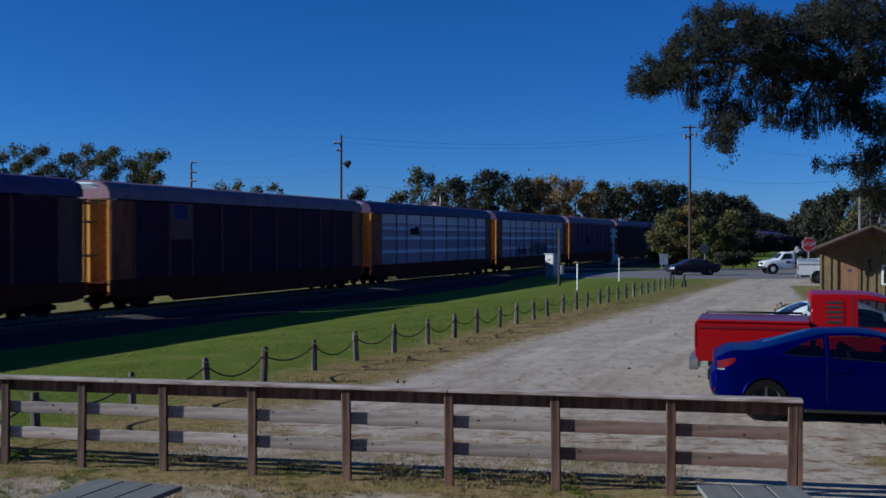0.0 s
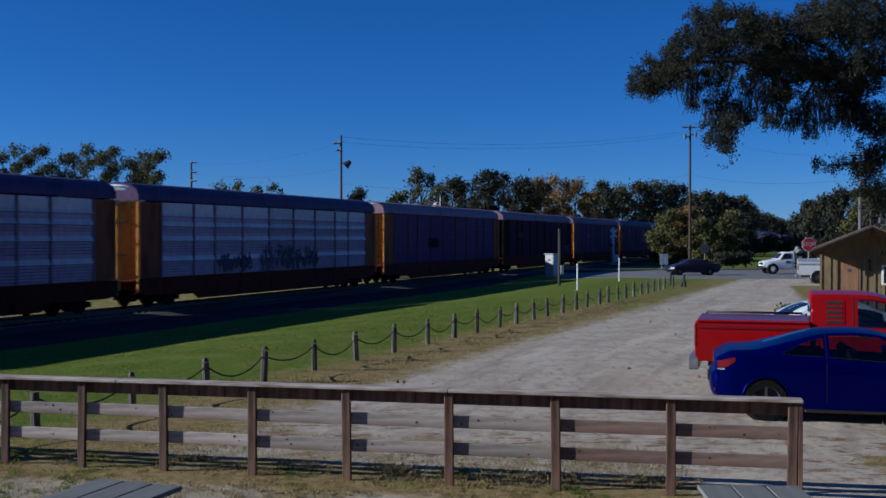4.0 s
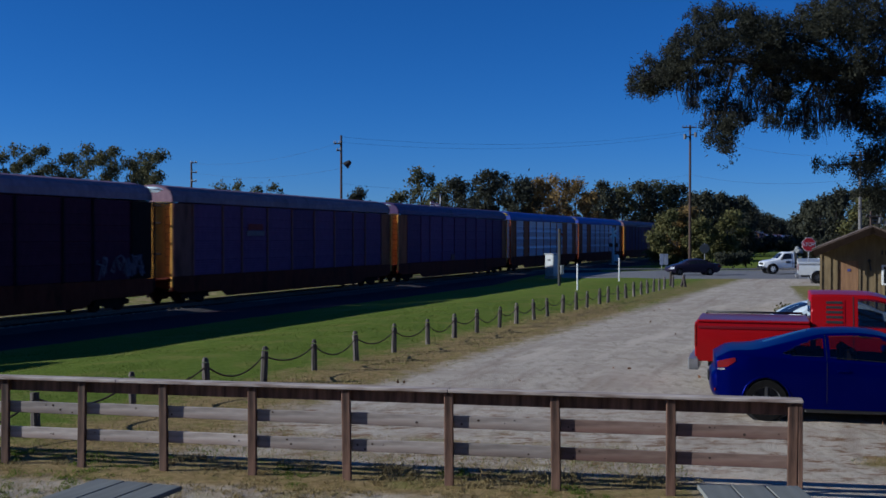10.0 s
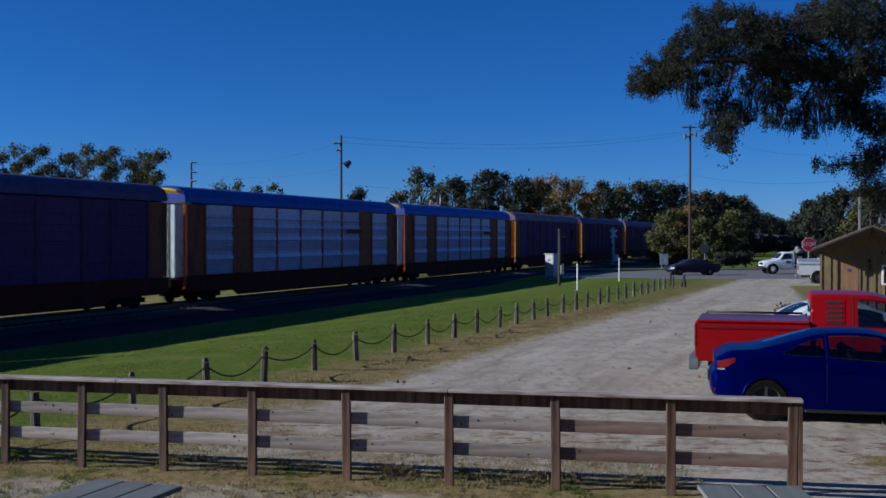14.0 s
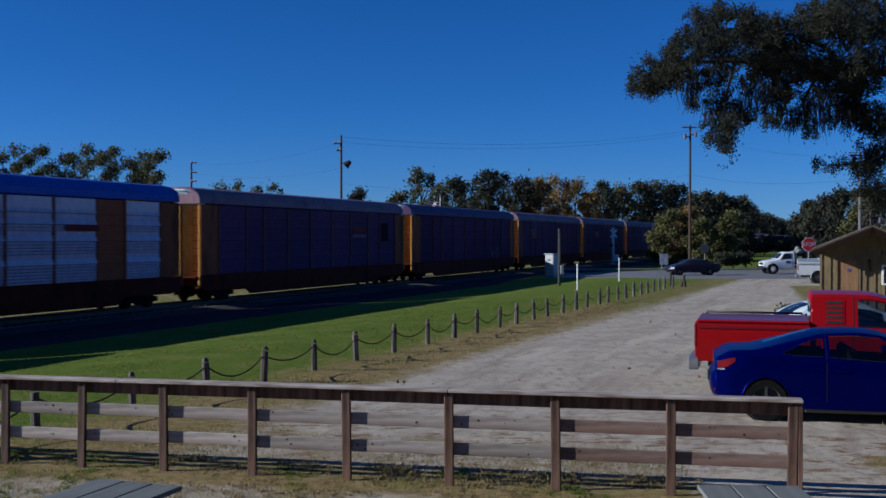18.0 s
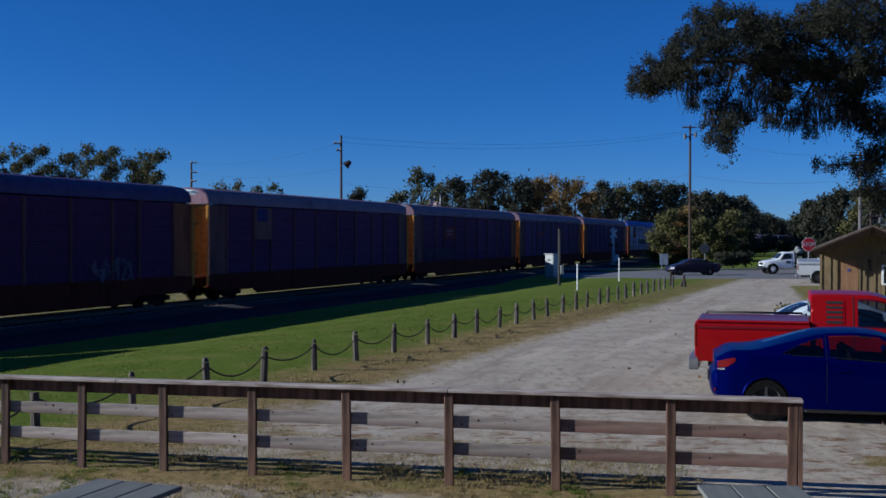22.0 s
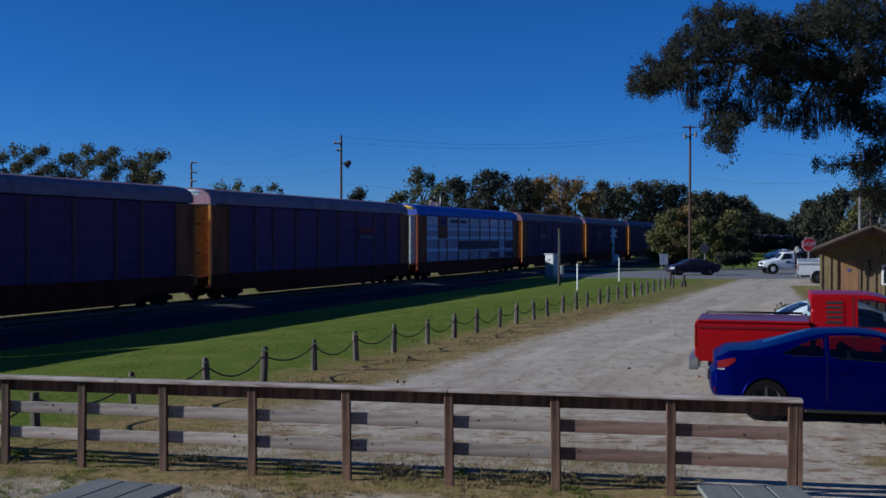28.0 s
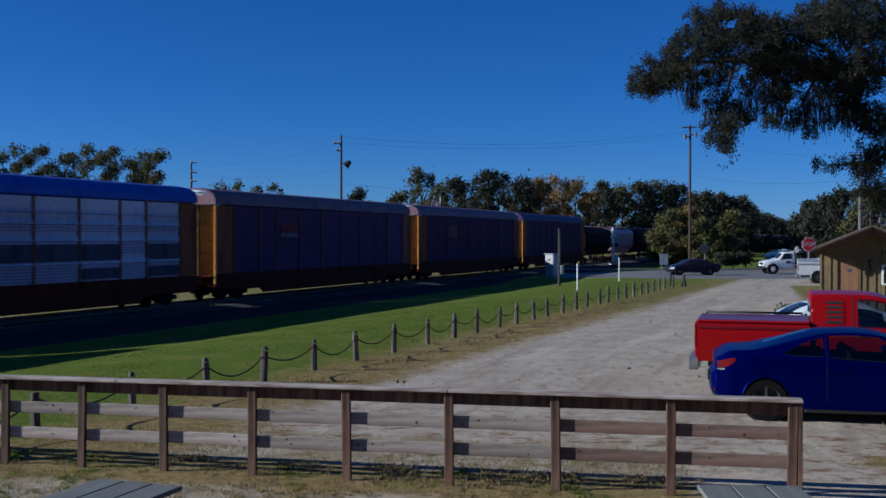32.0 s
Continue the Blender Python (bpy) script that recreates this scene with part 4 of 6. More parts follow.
def wheel(parent, x, y, r, width=0.20, rim=0.66, spokes=5, rim_mat=None):
    s = -1 if y < 0 else 1
    bm = bmesh.new()
    prof = [(r * rim, -width / 2), (r * 0.94, -width / 2), (r, -width * 0.32), (r, width * 0.32), (r * 0.94, width / 2), (r * rim, width / 2)]
    n = 28
    rows = [[bm.verts.new((math.cos(2 * math.pi * k / n) * a, b, math.sin(2 * math.pi * k / n) * a)) for a, b in prof] for k in range(n)]
    for k in range(n):
        p, q = rows[k], rows[(k + 1) % n]
        for i in range(len(prof)):
            j = (i + 1) % len(prof)
            bm.faces.new((p[i], p[j], q[j], q[i]))
    bmesh.ops.recalc_face_normals(bm, faces=bm.faces)
    w = part("wheel", bm, TYRE, parent, "black tyre on a bright rim")
    w.location = (x, y, r)
    bm = bmesh.new()
    rod(bm, (0, s * width * 0.18, 0), (0, s * width * 0.24, 0), r * rim, n=24)
    part("brake_disc", bm, TRIM, w)
    bm = bmesh.new()
    rod(bm, (0, s * width * 0.25, 0), (0, s * width * 0.5, 0), r * 0.16, n=10)
    for k in range(spokes):
        a = 2 * math.pi * k / spokes + 0.3
        rod(bm, (0, s * width * 0.42, 0), (math.cos(a) * r * rim, s * width * 0.40, math.sin(a) * r * rim), r * 0.10, r * 0.085, n=6)
    nn = 28
    for k in range(nn):
        a, b = 2 * math.pi * k / nn, 2 * math.pi * (k + 1) / nn
        rod(bm, (math.cos(a) * r * rim, s * width * 0.42, math.sin(a) * r * rim), (math.cos(b) * r * rim, s * width * 0.42, math.sin(b) * r * rim), r * 0.045, n=4)
    part("rim", bm, rim_mat or ALLOY, w)
    return w


def arch_lip(parent, x, side, y, r, z, material):
    """A smooth rolled edge round a wheel opening, and the dark well behind it."""
    bm = bmesh.new()
    n, m, tube = 30, 8, 0.018
    rows = []
    for k in range(n + 1):
        a = math.pi * (-0.10 + 1.20 * k / n)
        row = []
        for q in range(m):
            w = 2 * math.pi * q / m
            rr = r + tube * math.cos(w)
            row.append(bm.verts.new((x + math.cos(a) * rr, side * (y + tube * 0.8 * math.sin(w)), z + math.sin(a) * rr)))
        rows.append(row)
    for p, q in zip(rows, rows[1:]):
        for i in range(m):
            bm.faces.new((p[i], p[(i + 1) % m], q[(i + 1) % m], q[i]))
    bmesh.ops.recalc_face_normals(bm, faces=bm.faces)
    part("wheel_arch", bm, material, parent, smooth=True)
    bm = bmesh.new()
    rod(bm, (x, side * (y - 0.06), z), (x, side * (y - 0.32), z), r + 0.01, n=24)
    part("wheel_well", bm, TRIM, parent)


def build_blue_coupe(m):
    """Two-door coupe, its tail towards x = 0."""
    car = thing("coupe_car", m, "glossy dark blue two-door coupe parked on the sandy lot", "car")
    L = 4.48
    sh = Shell(
        low=[(0, 0.42), (0.15, 0.30), (0.5, 0.22), (L - 0.5, 0.20), (L, 0.32)],
        belt=[(0, 0.89), (0.10, 0.945), (0.20, 0.975), (0.36, 1.00), (1.0, 0.98), (2.0, 0.93), (3.2, 0.87), (4.2, 0.74), (L, 0.60)],
        top=[(0, 0.93), (0.05, 0.98), (0.11, 1.045), (0.18, 1.08), (0.25, 1.088), (0.56, 1.10), (0.95, 1.215), (1.28, 1.32), (1.6, 1.395), (2.1, 1.415), (2.45, 1.38), (2.9, 1.22), (3.35, 0.98), (3.7, 0.90), (4.2, 0.78), (L, 0.62)],
        width=[(0, 0.70), (0.12, 0.80), (0.5, 0.86), (1.5, 0.883), (3.2, 0.88), (4.0, 0.83), (4.3, 0.72), (L, 0.55)],
        roof_w=[(0, 0.62), (0.5, 0.70), (1.0, 0.64), (1.6, 0.57), (2.6, 0.58), (3.3, 0.70), (4.2, 0.65), (L, 0.45)])
    axles = (0.74, 3.40)
    quarter = (0.98, 1.57, [(0.98, 1.32), (1.12, 1.18), (1.57, 1.14)], [(0.98, 1.36), (1.2, 1.68), (1.4, 1.82), (1.57, 1.87)])
    door = (1.67, 3.12, [(1.67, 1.13), (3.12, 1.06)], [(1.67, 1.88), (2.45, 1.88), (2.8, 1.72), (3.12, 1.10)])
    part("body", shell_body(sh, L, axles, 0.355, 0.33, holes=(quarter, door)), BLUE_PAINT, car, smooth=True)
    for x in (1.35, 2.25):
        for y in (-0.36, 0.36):
            part("seat", box(box(bmesh.new(), (x, y, 0.55), (0.5, 0.48, 0.16), None, 0.05), (x - 0.22, y, 0.85), (0.14, 0.46, 0.55), None, 0.05), SEAT, car)
    for s in (-1, 1):
        for a in axles:
            arch_lip(car, a, s, 0.855, 0.36, 0.33, BLUE_PAINT)
            wheel(car, a, s * 0.76, 0.325)
        for name, (x0, x1, lo, hi) in (("rear_side_window", quarter), ("door_window", door)):
            part(name, sh.skin(x0, x1, lo, hi, s, 24, 6, out=-0.004), GLASS, car, smooth=True)
            for edge in (lo, hi):
                bm = sh.skin(x0, x1, edge, [(x, v + 0.012) for x, v in edge], s, 24, 1, out=0.004)
                part("window_trim", bm, TRIM, car)
        part("door_seam", join_bms([sh.skin(1.617, 1.623, 0.12, 1.98, s, 1, 12, out=0.004)]), TRIM, car)
        part("door_seam", join_bms([sh.skin(3.05, 3.056, 0.12, 1.0, s, 1, 10, out=0.004)]), TRIM, car)
        part("tail_lamp", sh.skin(0.01, 0.28, [(0.01, 0.79), (0.16, 0.80), (0.28, 0.90)], [(0.01, 0.99), (0.28, 0.98)], s, 8, 4, out=0.012), LAMP_RED, car, "red tail lamp", smooth=True)
        part("reversing_lamp", sh.skin(0.01, 0.12, 0.73, 0.77, s, 4, 2, out=0.012), STEP_STEEL, car, "pale reversing lamp", smooth=True)
        part("door_handle", one_box((1.86, s * 0.885, 0.80), (0.18, 0.03, 0.03), 0.008), BLUE_PAINT, car)
        part("side_mirror", one_box((2.78, s * 0.97, 0.98), (0.10, 0.18, 0.13), 0.03), BLUE_PAINT, car)
        part("side_skirt", one_box((2.25, s * 0.80, 0.20), (1.9, 0.06, 0.10), 0.02), TRIM, car)
        part("headlamp", sh.skin(4.05, 4.4, 0.72, 0.98, s, 6, 4, out=0.008), LAMP_CLEAR, car, smooth=True)
    part("rear_window", join_bms([sh.skin(0.75, 1.42, 2.82, 3, s, 10, 4, out=0.004) for s in (-1, 1)]), DARKGLASS, car, smooth=True)
    part("windscreen", join_bms([sh.skin(2.62, 3.30, 2.15, 3, s, 10, 4, out=0.007) for s in (-1, 1)]), DARKGLASS, car, smooth=True)
    bm = bmesh.new()
    rows = []
    for i in range(25):
        y = -0.81 + 1.62 * i / 24
        f = abs(y) / 0.81
        nose = -0.09 + 0.42 * max(0.0, (f - 0.55) / 0.45) ** 2.2
        rows.append([bm.verts.new((nose + d, y * (1.0 - 0.02 * (z < 0.4)), z)) for d, z in ((0.16, 0.30), (0.05, 0.34), (0.01, 0.42), (0.0, 0.52), (0.005, 0.62), (0.03, 0.70), (0.08, 0.745), (0.20, 0.765))])
    for p, q in zip(rows, rows[1:]):
        for k in range(7):
            bm.faces.new((p[k], q[k], q[k + 1], p[k + 1]))
    bmesh.ops.recalc_face_normals(bm, faces=bm.faces)
    part("rear_bumper", bm, BLUE_PAINT, car, smooth=True)
    for s in (-1, 1):
        part("reflector", one_box((-0.02, s * 0.60, 0.45), (0.03, 0.14, 0.04), 0.008), LAMP_RED, car, "small red reflector")
    part("number_plate", one_box((-0.10, 0, 0.60), (0.02, 0.31, 0.15)), TRIM, car)
    part("floor_pan", one_box((L / 2, 0, 0.30), (L - 0.5, 1.5, 0.14)), TRIM, car)
    return car


def build_pickup(m, label, paint_mat, cap_rack=True, bed_cover=True, L=5.4, extended=True, detail=True):
    """Pickup truck, tailgate towards x = 0, nose towards +x."""
    car = thing("pickup_truck", m, label, "pickup truck")
    cab0 = 2.05
    # bed
    for s in (-1, 1):
        axle = 1.15
        bm = bmesh.new()
        nx, nz = 44, 18
        g = [[bm.verts.new((0.02 + 2.0 * i / nx, s * (0.86 + 0.05 * math.sin(math.pi * (0.1 + 0.75 * j / nz))), 0.52 + 0.74 * j / nz)) for j in range(nz + 1)] for i in range(nx + 1)]
        for i in range(nx):
            for j in range(nz):
                f = (g[i][j], g[i + 1][j], g[i + 1][j + 1], g[i][j + 1])
                c = sum((q.co for q in f), Vector()) / 4
                if (c.x - axle) ** 2 + (c.z - 0.40) ** 2 > 0.42 ** 2:
                    bm.faces.new(f)
        box(bm, (1.02, s * 0.86, 1.27), (2.0, 0.12, 0.05), None, 0.02)
        box(bm, (1.02, s * 0.80, 0.95), (2.0, 0.03, 0.62))
        part("bed_side", bm, paint_mat, car, smooth=False)
        part("bed_moulding", one_box((1.02, s * 0.912, 1.16), (1.96, 0.016, 0.05), 0.005), RED_DARK if paint_mat is RED_PAINT else TRIM, car)
        arch_lip(car, axle, s, 0.885, 0.42, 0.40, paint_mat)
        arch_lip(car, L - 0.95, s, 0.885, 0.42, 0.40, paint_mat)
        wheel(car, axle, s * 0.78, 0.365, 0.24, 0.56, 6)
        wheel(car, L - 0.95, s * 0.78, 0.365, 0.24, 0.56, 6)
        part("tail_lamp", one_box((0.0, s * 0.85, 1.0), (0.06, 0.10, 0.42), 0.02), LAMP_RED, car, "red tail lamp")
        if cap_rack and s > 0:
            bm = bmesh.new()
            rod(bm, (0.12, s * 0.80, 1.335), (1.95, s * 0.80, 1.335), 0.022, n=8)
            for x in (0.12, 1.0, 1.95):
                rod(bm, (x, s * 0.80, 1.28), (x, s * 0.80, 1.335), 0.02, n=6)
            part("bed_rail", bm, CHROME if paint_mat is not RED_PAINT else TRIM, car, smooth=True)
    part("tailgate", one_box((0.0, 0, 0.92), (0.05, 1.60, 0.66), 0.015), paint_mat, car)
    if bed_cover:
        part("bed_cover", one_box((1.02, 0, 1.275), (2.02, 1.62, 0.05), 0.02), BED_COVER, car, "faded red bed cover")
    bm = one_box((-0.05, 0, 0.46), (0.20, 1.80, 0.21), 0.02)
    part("rear_bumper", bm, STEP_STEEL, car, "dull chrome step bumper")
    part("number_plate", one_box((-0.155, 0, 0.48), (0.015, 0.31, 0.15)), STEP_STEEL, car)
    if not detail:
        part("cab_gap", one_box((1.98, 0, 0.98), (0.14, 1.86, 0.72)), TRIM, car, "dark gap behind the cab")
    part("bed_floor", one_box((1.02, 0, 0.62), (2.0, 1.6, 0.06)), TRIM, car)
    # cab and nose
    sh = Shell(
        low=[(cab0, 0.46), (L - 0.3, 0.44), (L, 0.55)],
        belt=[(cab0, 1.18), (3.6, 1.16), (L - 0.3, 1.06), (L, 0.95)],
        top=[(cab0 - 0.1, 1.83), (cab0 + 0.05, 1.835), (cab0 + 0.4, 1.84), (3.1, 1.83), (3.4, 1.76), (3.95, 1.22), (4.3, 1.17), (L - 0.1, 1.08), (L, 0.98)],
        width=[(cab0, 0.88), (L - 0.5, 0.90), (L, 0.80)],
        roof_w=[(cab0 - 0.1, 0.74), (cab0 + 0.3, 0.74), (3.3, 0.72), (3.95, 0.78), (L, 0.66)])
    def keep(c):
        return (c.x - (L - 0.95)) ** 2 + (c.z - 0.40) ** 2 > 0.42 ** 2
    pieces = []
    for s in (-1, 1):
        for v0, v1, nv in ((0, 1, 16), (1, 3, 24)):
            bm = bmesh.new()
            nx = 80
            g = [[bm.verts.new(sh.point(cab0 + (L - cab0) * i / nx, v0 + (v1 - v0) * j / nv, s)) for j in range(nv + 1)] for i in range(nx + 1)]
            for i in range(nx):
                for j in range(nv):
                    f = (g[i][j], g[i + 1][j], g[i + 1][j + 1], g[i][j + 1])
                    xm, vm = cab0 + (L - cab0) * (i + 0.5) / nx, v0 + (v1 - v0) * (j + 0.5) / nv
                    if detail and 2.86 < xm < 3.58 and 1.08 < vm < 1.86:
                        continue
                    if keep(sum((q.co for q in f), Vector()) / 4):
                        bm.faces.new(f)
            pieces.append(bm)
    for x in (cab0, L):
        bm = bmesh.new()
        prof = [sh.point(x, v, -1) for v in (0, 0.25, 0.5, 0.75, 1, 1.5, 2, 2.5, 3)]
        bm.faces.new([bm.verts.new(p) for p in prof + [Vector((p.x, -p.y, p.z)) for p in reversed(prof[:-1])]])
        pieces.append(bm)
    part("cab", join_bms(pieces), paint_mat, car, smooth=True)
    part("cab_floor", one_box((2.9, 0, 0.62), (1.7, 1.6, 0.08)), TRIM, car)
    for y in (-0.38, 0.38):
        part("seat", box(box(bmesh.new(), (2.75, y, 0.85), (0.5, 0.5, 0.2), None, 0.05), (2.5, y, 1.2), (0.14, 0.48, 0.6), None, 0.05), TRIM, car)
    part("rear_window", one_box((cab0 - 0.005, 0, 1.48), (0.012, 1.14, 0.34)), DARKGLASS, car)
    part("windscreen", join_bms([sh.skin(3.46, 3.92, 2.1, 3, s, 8, 4, out=0.008) for s in (-1, 1)]), DARKGLASS, car, smooth=True)
    for s in (-1, 1):
        part("door_window", sh.skin(2.84, 3.60, 1.05, 1.89, s, 10, 5, out=0.004), GLASS if detail else DARKGLASS, car, smooth=True)
        part("door_seam", sh.skin(2.76, 2.775, 0.1, 1.95, s, 1, 12, out=0.005), TRIM, car)
        part("door_handle", one_box((2.92, s * 0.905, 1.06), (0.16, 0.03, 0.04), 0.01), CHROME, car)
        part("side_mirror", one_box((3.72, s * 1.03, 1.24), (0.12, 0.2, 0.18), 0.03), TRIM, car)
        if detail:
            vent = part("side_vent", sh.skin(2.26, 2.62, 1.10, 1.84, s, 4, 4, out=0.008), paint_mat, car)
            for k in range(5):
                part("louvre", sh.skin(2.30, 2.58, 1.14 + 0.145 * k, 1.14 + 0.145 * k + 0.075, s, 3, 1, out=0.016), TRIM, vent)
            part("clearance_lamp", one_box((cab0 + 0.03, s * 0.80, 1.42), (0.05, 0.03, 0.07), 0.01), LAMP_CLEAR, car)
    part("front_bumper", one_box((L + 0.04, 0, 0.58), (0.16, 1.78, 0.22), 0.04), CHROME, car)
    part("grille", one_box((L + 0.005, 0, 0.84), (0.05, 1.1, 0.22), 0.02), TRIM, car)
    for s in (-1, 1):
        part("headlamp", one_box((L + 0.0, s * 0.68, 0.86), (0.06, 0.24, 0.18), 0.02), LAMP_CLEAR, car)
    part("chassis", one_box((L / 2, 0, 0.46), (L - 0.4, 1.0, 0.14)), TRIM, car)
    return car


RED_DARK = paint("dark red moulding", (0.16, 0.008, 0.012), metal=0.0)
BED_COVER = surface("dark red bed cover", (0.12, 0.02, 0.045), (0.17, 0.03, 0.06), 6, 0.3, 0.05)


def build_sedan(m, label, paint_mat, hatch=False):
    """Four-door car, tail towards x = 0."""
    car = thing("sedan_car", m, label, "car")
    L = 4.5
    sh = Shell(
        low=[(0, 0.42), (0.3, 0.25), (L - 0.4, 0.22), (L, 0.36)],
        belt=[(0, 0.90), (0.5, 0.96), (2.5, 0.92), (3.8, 0.84), (L, 0.62)],
        top=[(0, 0.95), (0.15, 1.02), (0.7, 1.06), (1.05, 1.20), (1.45, 1.38), (1.9, 1.43), (2.5, 1.41), (2.95, 1.25), (3.3, 1.02), (3.7, 0.94), (4.2, 0.80), (L, 0.64)],
        width=[(0, 0.72), (0.4, 0.84), (2, 0.88), (4.0, 0.84), (L, 0.60)],
        roof_w=[(0, 0.62), (0.8, 0.70), (1.5, 0.58), (2.6, 0.58), (3.3, 0.72), (L, 0.5)])
    axles = (0.95, 3.6)
    part("body", shell_body(sh, L, axles, 0.35, 0.32), paint_mat, car, smooth=True)
    for s in (-1, 1):
        for a in axles:
            arch_lip(car, a, s, 0.855, 0.35, 0.32, paint_mat)
            wheel(car, a, s * 0.76, 0.315)
        part("rear_window", sh.skin(1.2, 1.95, 1.12, 1.74, s, 10, 5, out=0.008), DARKGLASS, car, smooth=True)
        part("door_window", sh.skin(2.03, 2.92, 1.10, 1.74, s, 10, 5, out=0.008), DARKGLASS, car, smooth=True)
        part("tail_lamp", sh.skin(0.01, 0.25, 0.6, 0.95, s, 5, 4, out=0.01), LAMP_RED, car, "red tail lamp", smooth=True)
        part("headlamp", sh.skin(4.05, 4.42, 0.62, 0.98, s, 6, 4, out=0.01), LAMP_CLEAR, car, "bright headlamp", smooth=True)
        part("side_mirror", one_box((2.85, s * 0.95, 1.0), (0.1, 0.16, 0.12), 0.03), paint_mat, car)
    part("windscreen", join_bms([sh.skin(2.66, 3.28, 2.45, 3, s, 8, 4, out=0.008) for s in (-1, 1)]), DARKGLASS, car, smooth=True)
    part("tailgate_window", join_bms([sh.skin(0.78, 1.42, 2.1, 3, s, 8, 4, out=0.008) for s in (-1, 1)]), DARKGLASS, car, smooth=True)
    part("floor_pan", one_box((L / 2, 0, 0.30), (L - 0.5, 1.5, 0.14)), TRIM, car)
    return car


build_blue_coupe(pose(4.43, 17.30, 0, 0, 0, -12.0))
build_pickup(pose(5.0, 20.76, 0, 0, 0, -16.5), "bright red pickup truck with bed rails parked beside the coupe", RED_PAINT)
build_sedan(pose(10.9, 24.2, 0, 0, 0, 180), "pale blue car parked beyond the pickup truck", PALE_PAINT)
build_sedan(pose(20.9, 80.8, 0, 0, 0, 184) @ Matrix.Scale(0.88, 4), "small dark navy car standing on the grey side street", BLACK_PAINT)
build_pickup(pose(22.25, 66.6, 0, 0, 0, -16.5), "silver pickup truck parked behind the wooden hut", SILVER_PAINT, cap_rack=False, bed_cover=False, detail=False)


def build_work_truck(m):
    """Small flatbed work truck, tail at x = 0, nose towards +x."""
    car = thing("work_truck", m, "white flatbed work truck with a dark headboard", "truck")
    L, c0 = 4.75, 2.42
    sh = Shell(
        low=[(c0, 0.50), (L - 0.2, 0.48), (L, 0.58)],
        belt=[(c0, 1.12), (3.5, 1.10), (L - 0.2, 0.98), (L, 0.90)],
        top=[(c0 - 0.1, 1.70), (c0 + 0.1, 1.74), (3.1, 1.74), (3.26, 1.70), (3.72, 1.18), (4.1, 1.12), (L - 0.12, 1.02), (L, 0.92)],
        width=[(c0, 0.80), (L - 0.4, 0.82), (L, 0.74)],
        roof_w=[(c0 - 0.1, 0.66), (3.2, 0.64), (3.75, 0.74), (L, 0.62)])
    front = 4.10

    def keep(c):
        return (c.x - front) ** 2 + (c.z - 0.40) ** 2 > 0.43 ** 2
    pieces = []
    for s in (-1, 1):
        pieces.append(sh.skin(c0, L, 0, 1, s, 50, 14, keep=keep))
        pieces.append(sh.skin(c0, L, 1, 3, s, 60, 14))
    for x in (c0, L):
        bm = bmesh.new()
        prof = [sh.point(x, v, -1) for v in (0, 0.5, 1, 1.5, 2, 2.5, 3)]
        bm.faces.new([bm.verts.new(p) for p in prof + [Vector((p.x, -p.y, p.z)) for p in reversed(prof[:-1])]])
        pieces.append(bm)
    part("cab", join_bms(pieces), WHITE_PAINT, car, smooth=True)
    for s in (-1, 1):
        part("door_window", sh.skin(2.62, 3.52, [(2.62, 1.10), (3.52, 1.06)], [(2.62, 1.86), (3.22, 1.84), (3.52, 1.12)], s, 14, 5, out=0.008), DARKGLASS, car, smooth=True)
        part("door_seam", sh.skin(2.55, 2.575, 0.1, 1.9, s, 1, 10, out=0.006), TRIM, car)
        part("door_badge", sh.skin(2.72, 3.10, 0.55, 0.86, s, 4, 3, out=0.006), INSUL, car, "dark door badge")
        part("side_mirror", one_box((3.42, s * 0.94, 1.20), (0.10, 0.18, 0.22), 0.03), TRIM, car)
        part("headlamp", one_box((L - 0.01, s * 0.58, 0.80), (0.06, 0.22, 0.16), 0.02), LAMP_CLEAR, car)
        part("bed_side", one_box((1.12, s * 0.84, 0.98), (2.2, 0.05, 0.44), 0.01), WHITE_PAINT, car)
        arch_lip(car, front, s, 0.80, 0.43, 0.40, TRIM)
        for x in (1.0, front):
            wheel(car, x, s * 0.74, 0.40, 0.24, 0.52, 6, LAMP_CLEAR)
    part("windscreen", join_bms([sh.skin(3.32, 3.70, 2.1, 3, s, 8, 4, out=0.008) for s in (-1, 1)]), DARKGLASS, car, smooth=True)
    part("flatbed", one_box((1.12, 0, 0.80), (2.24, 1.66, 0.10), 0.01), TRIM, car)
    part("tailgate", one_box((0.02, 0, 0.98), (0.05, 1.62, 0.44), 0.01), WHITE_PAINT, car)
    head = part("headboard", one_box((2.28, 0, 1.22), (0.10, 1.66, 0.84), 0.02), TRIM, car, "dark steel headboard")
    for y in (-0.5, 0.0, 0.5):
        part("upright", one_box((2.22, y, 1.22), (0.05, 0.08, 0.86)), TRIM, head)
    part("grille", one_box((L + 0.005, 0, 0.80), (0.05, 0.9, 0.18), 0.02), TRIM, car)
    part("front_bumper", one_box((L + 0.05, 0, 0.54), (0.14, 1.6, 0.18), 0.03), CHROME, car)
    part("chassis", one_box((L / 2, 0, 0.56), (L - 0.5, 0.8, 0.2)), TRIM, car)
    return car


INSUL = surface("dark porcelain", (0.06, 0.06, 0.065), (0.10, 0.10, 0.105), 6, 0.4, 0)
build_work_truck(pose(29.7, 83.2, 0, 0, 0, 180))


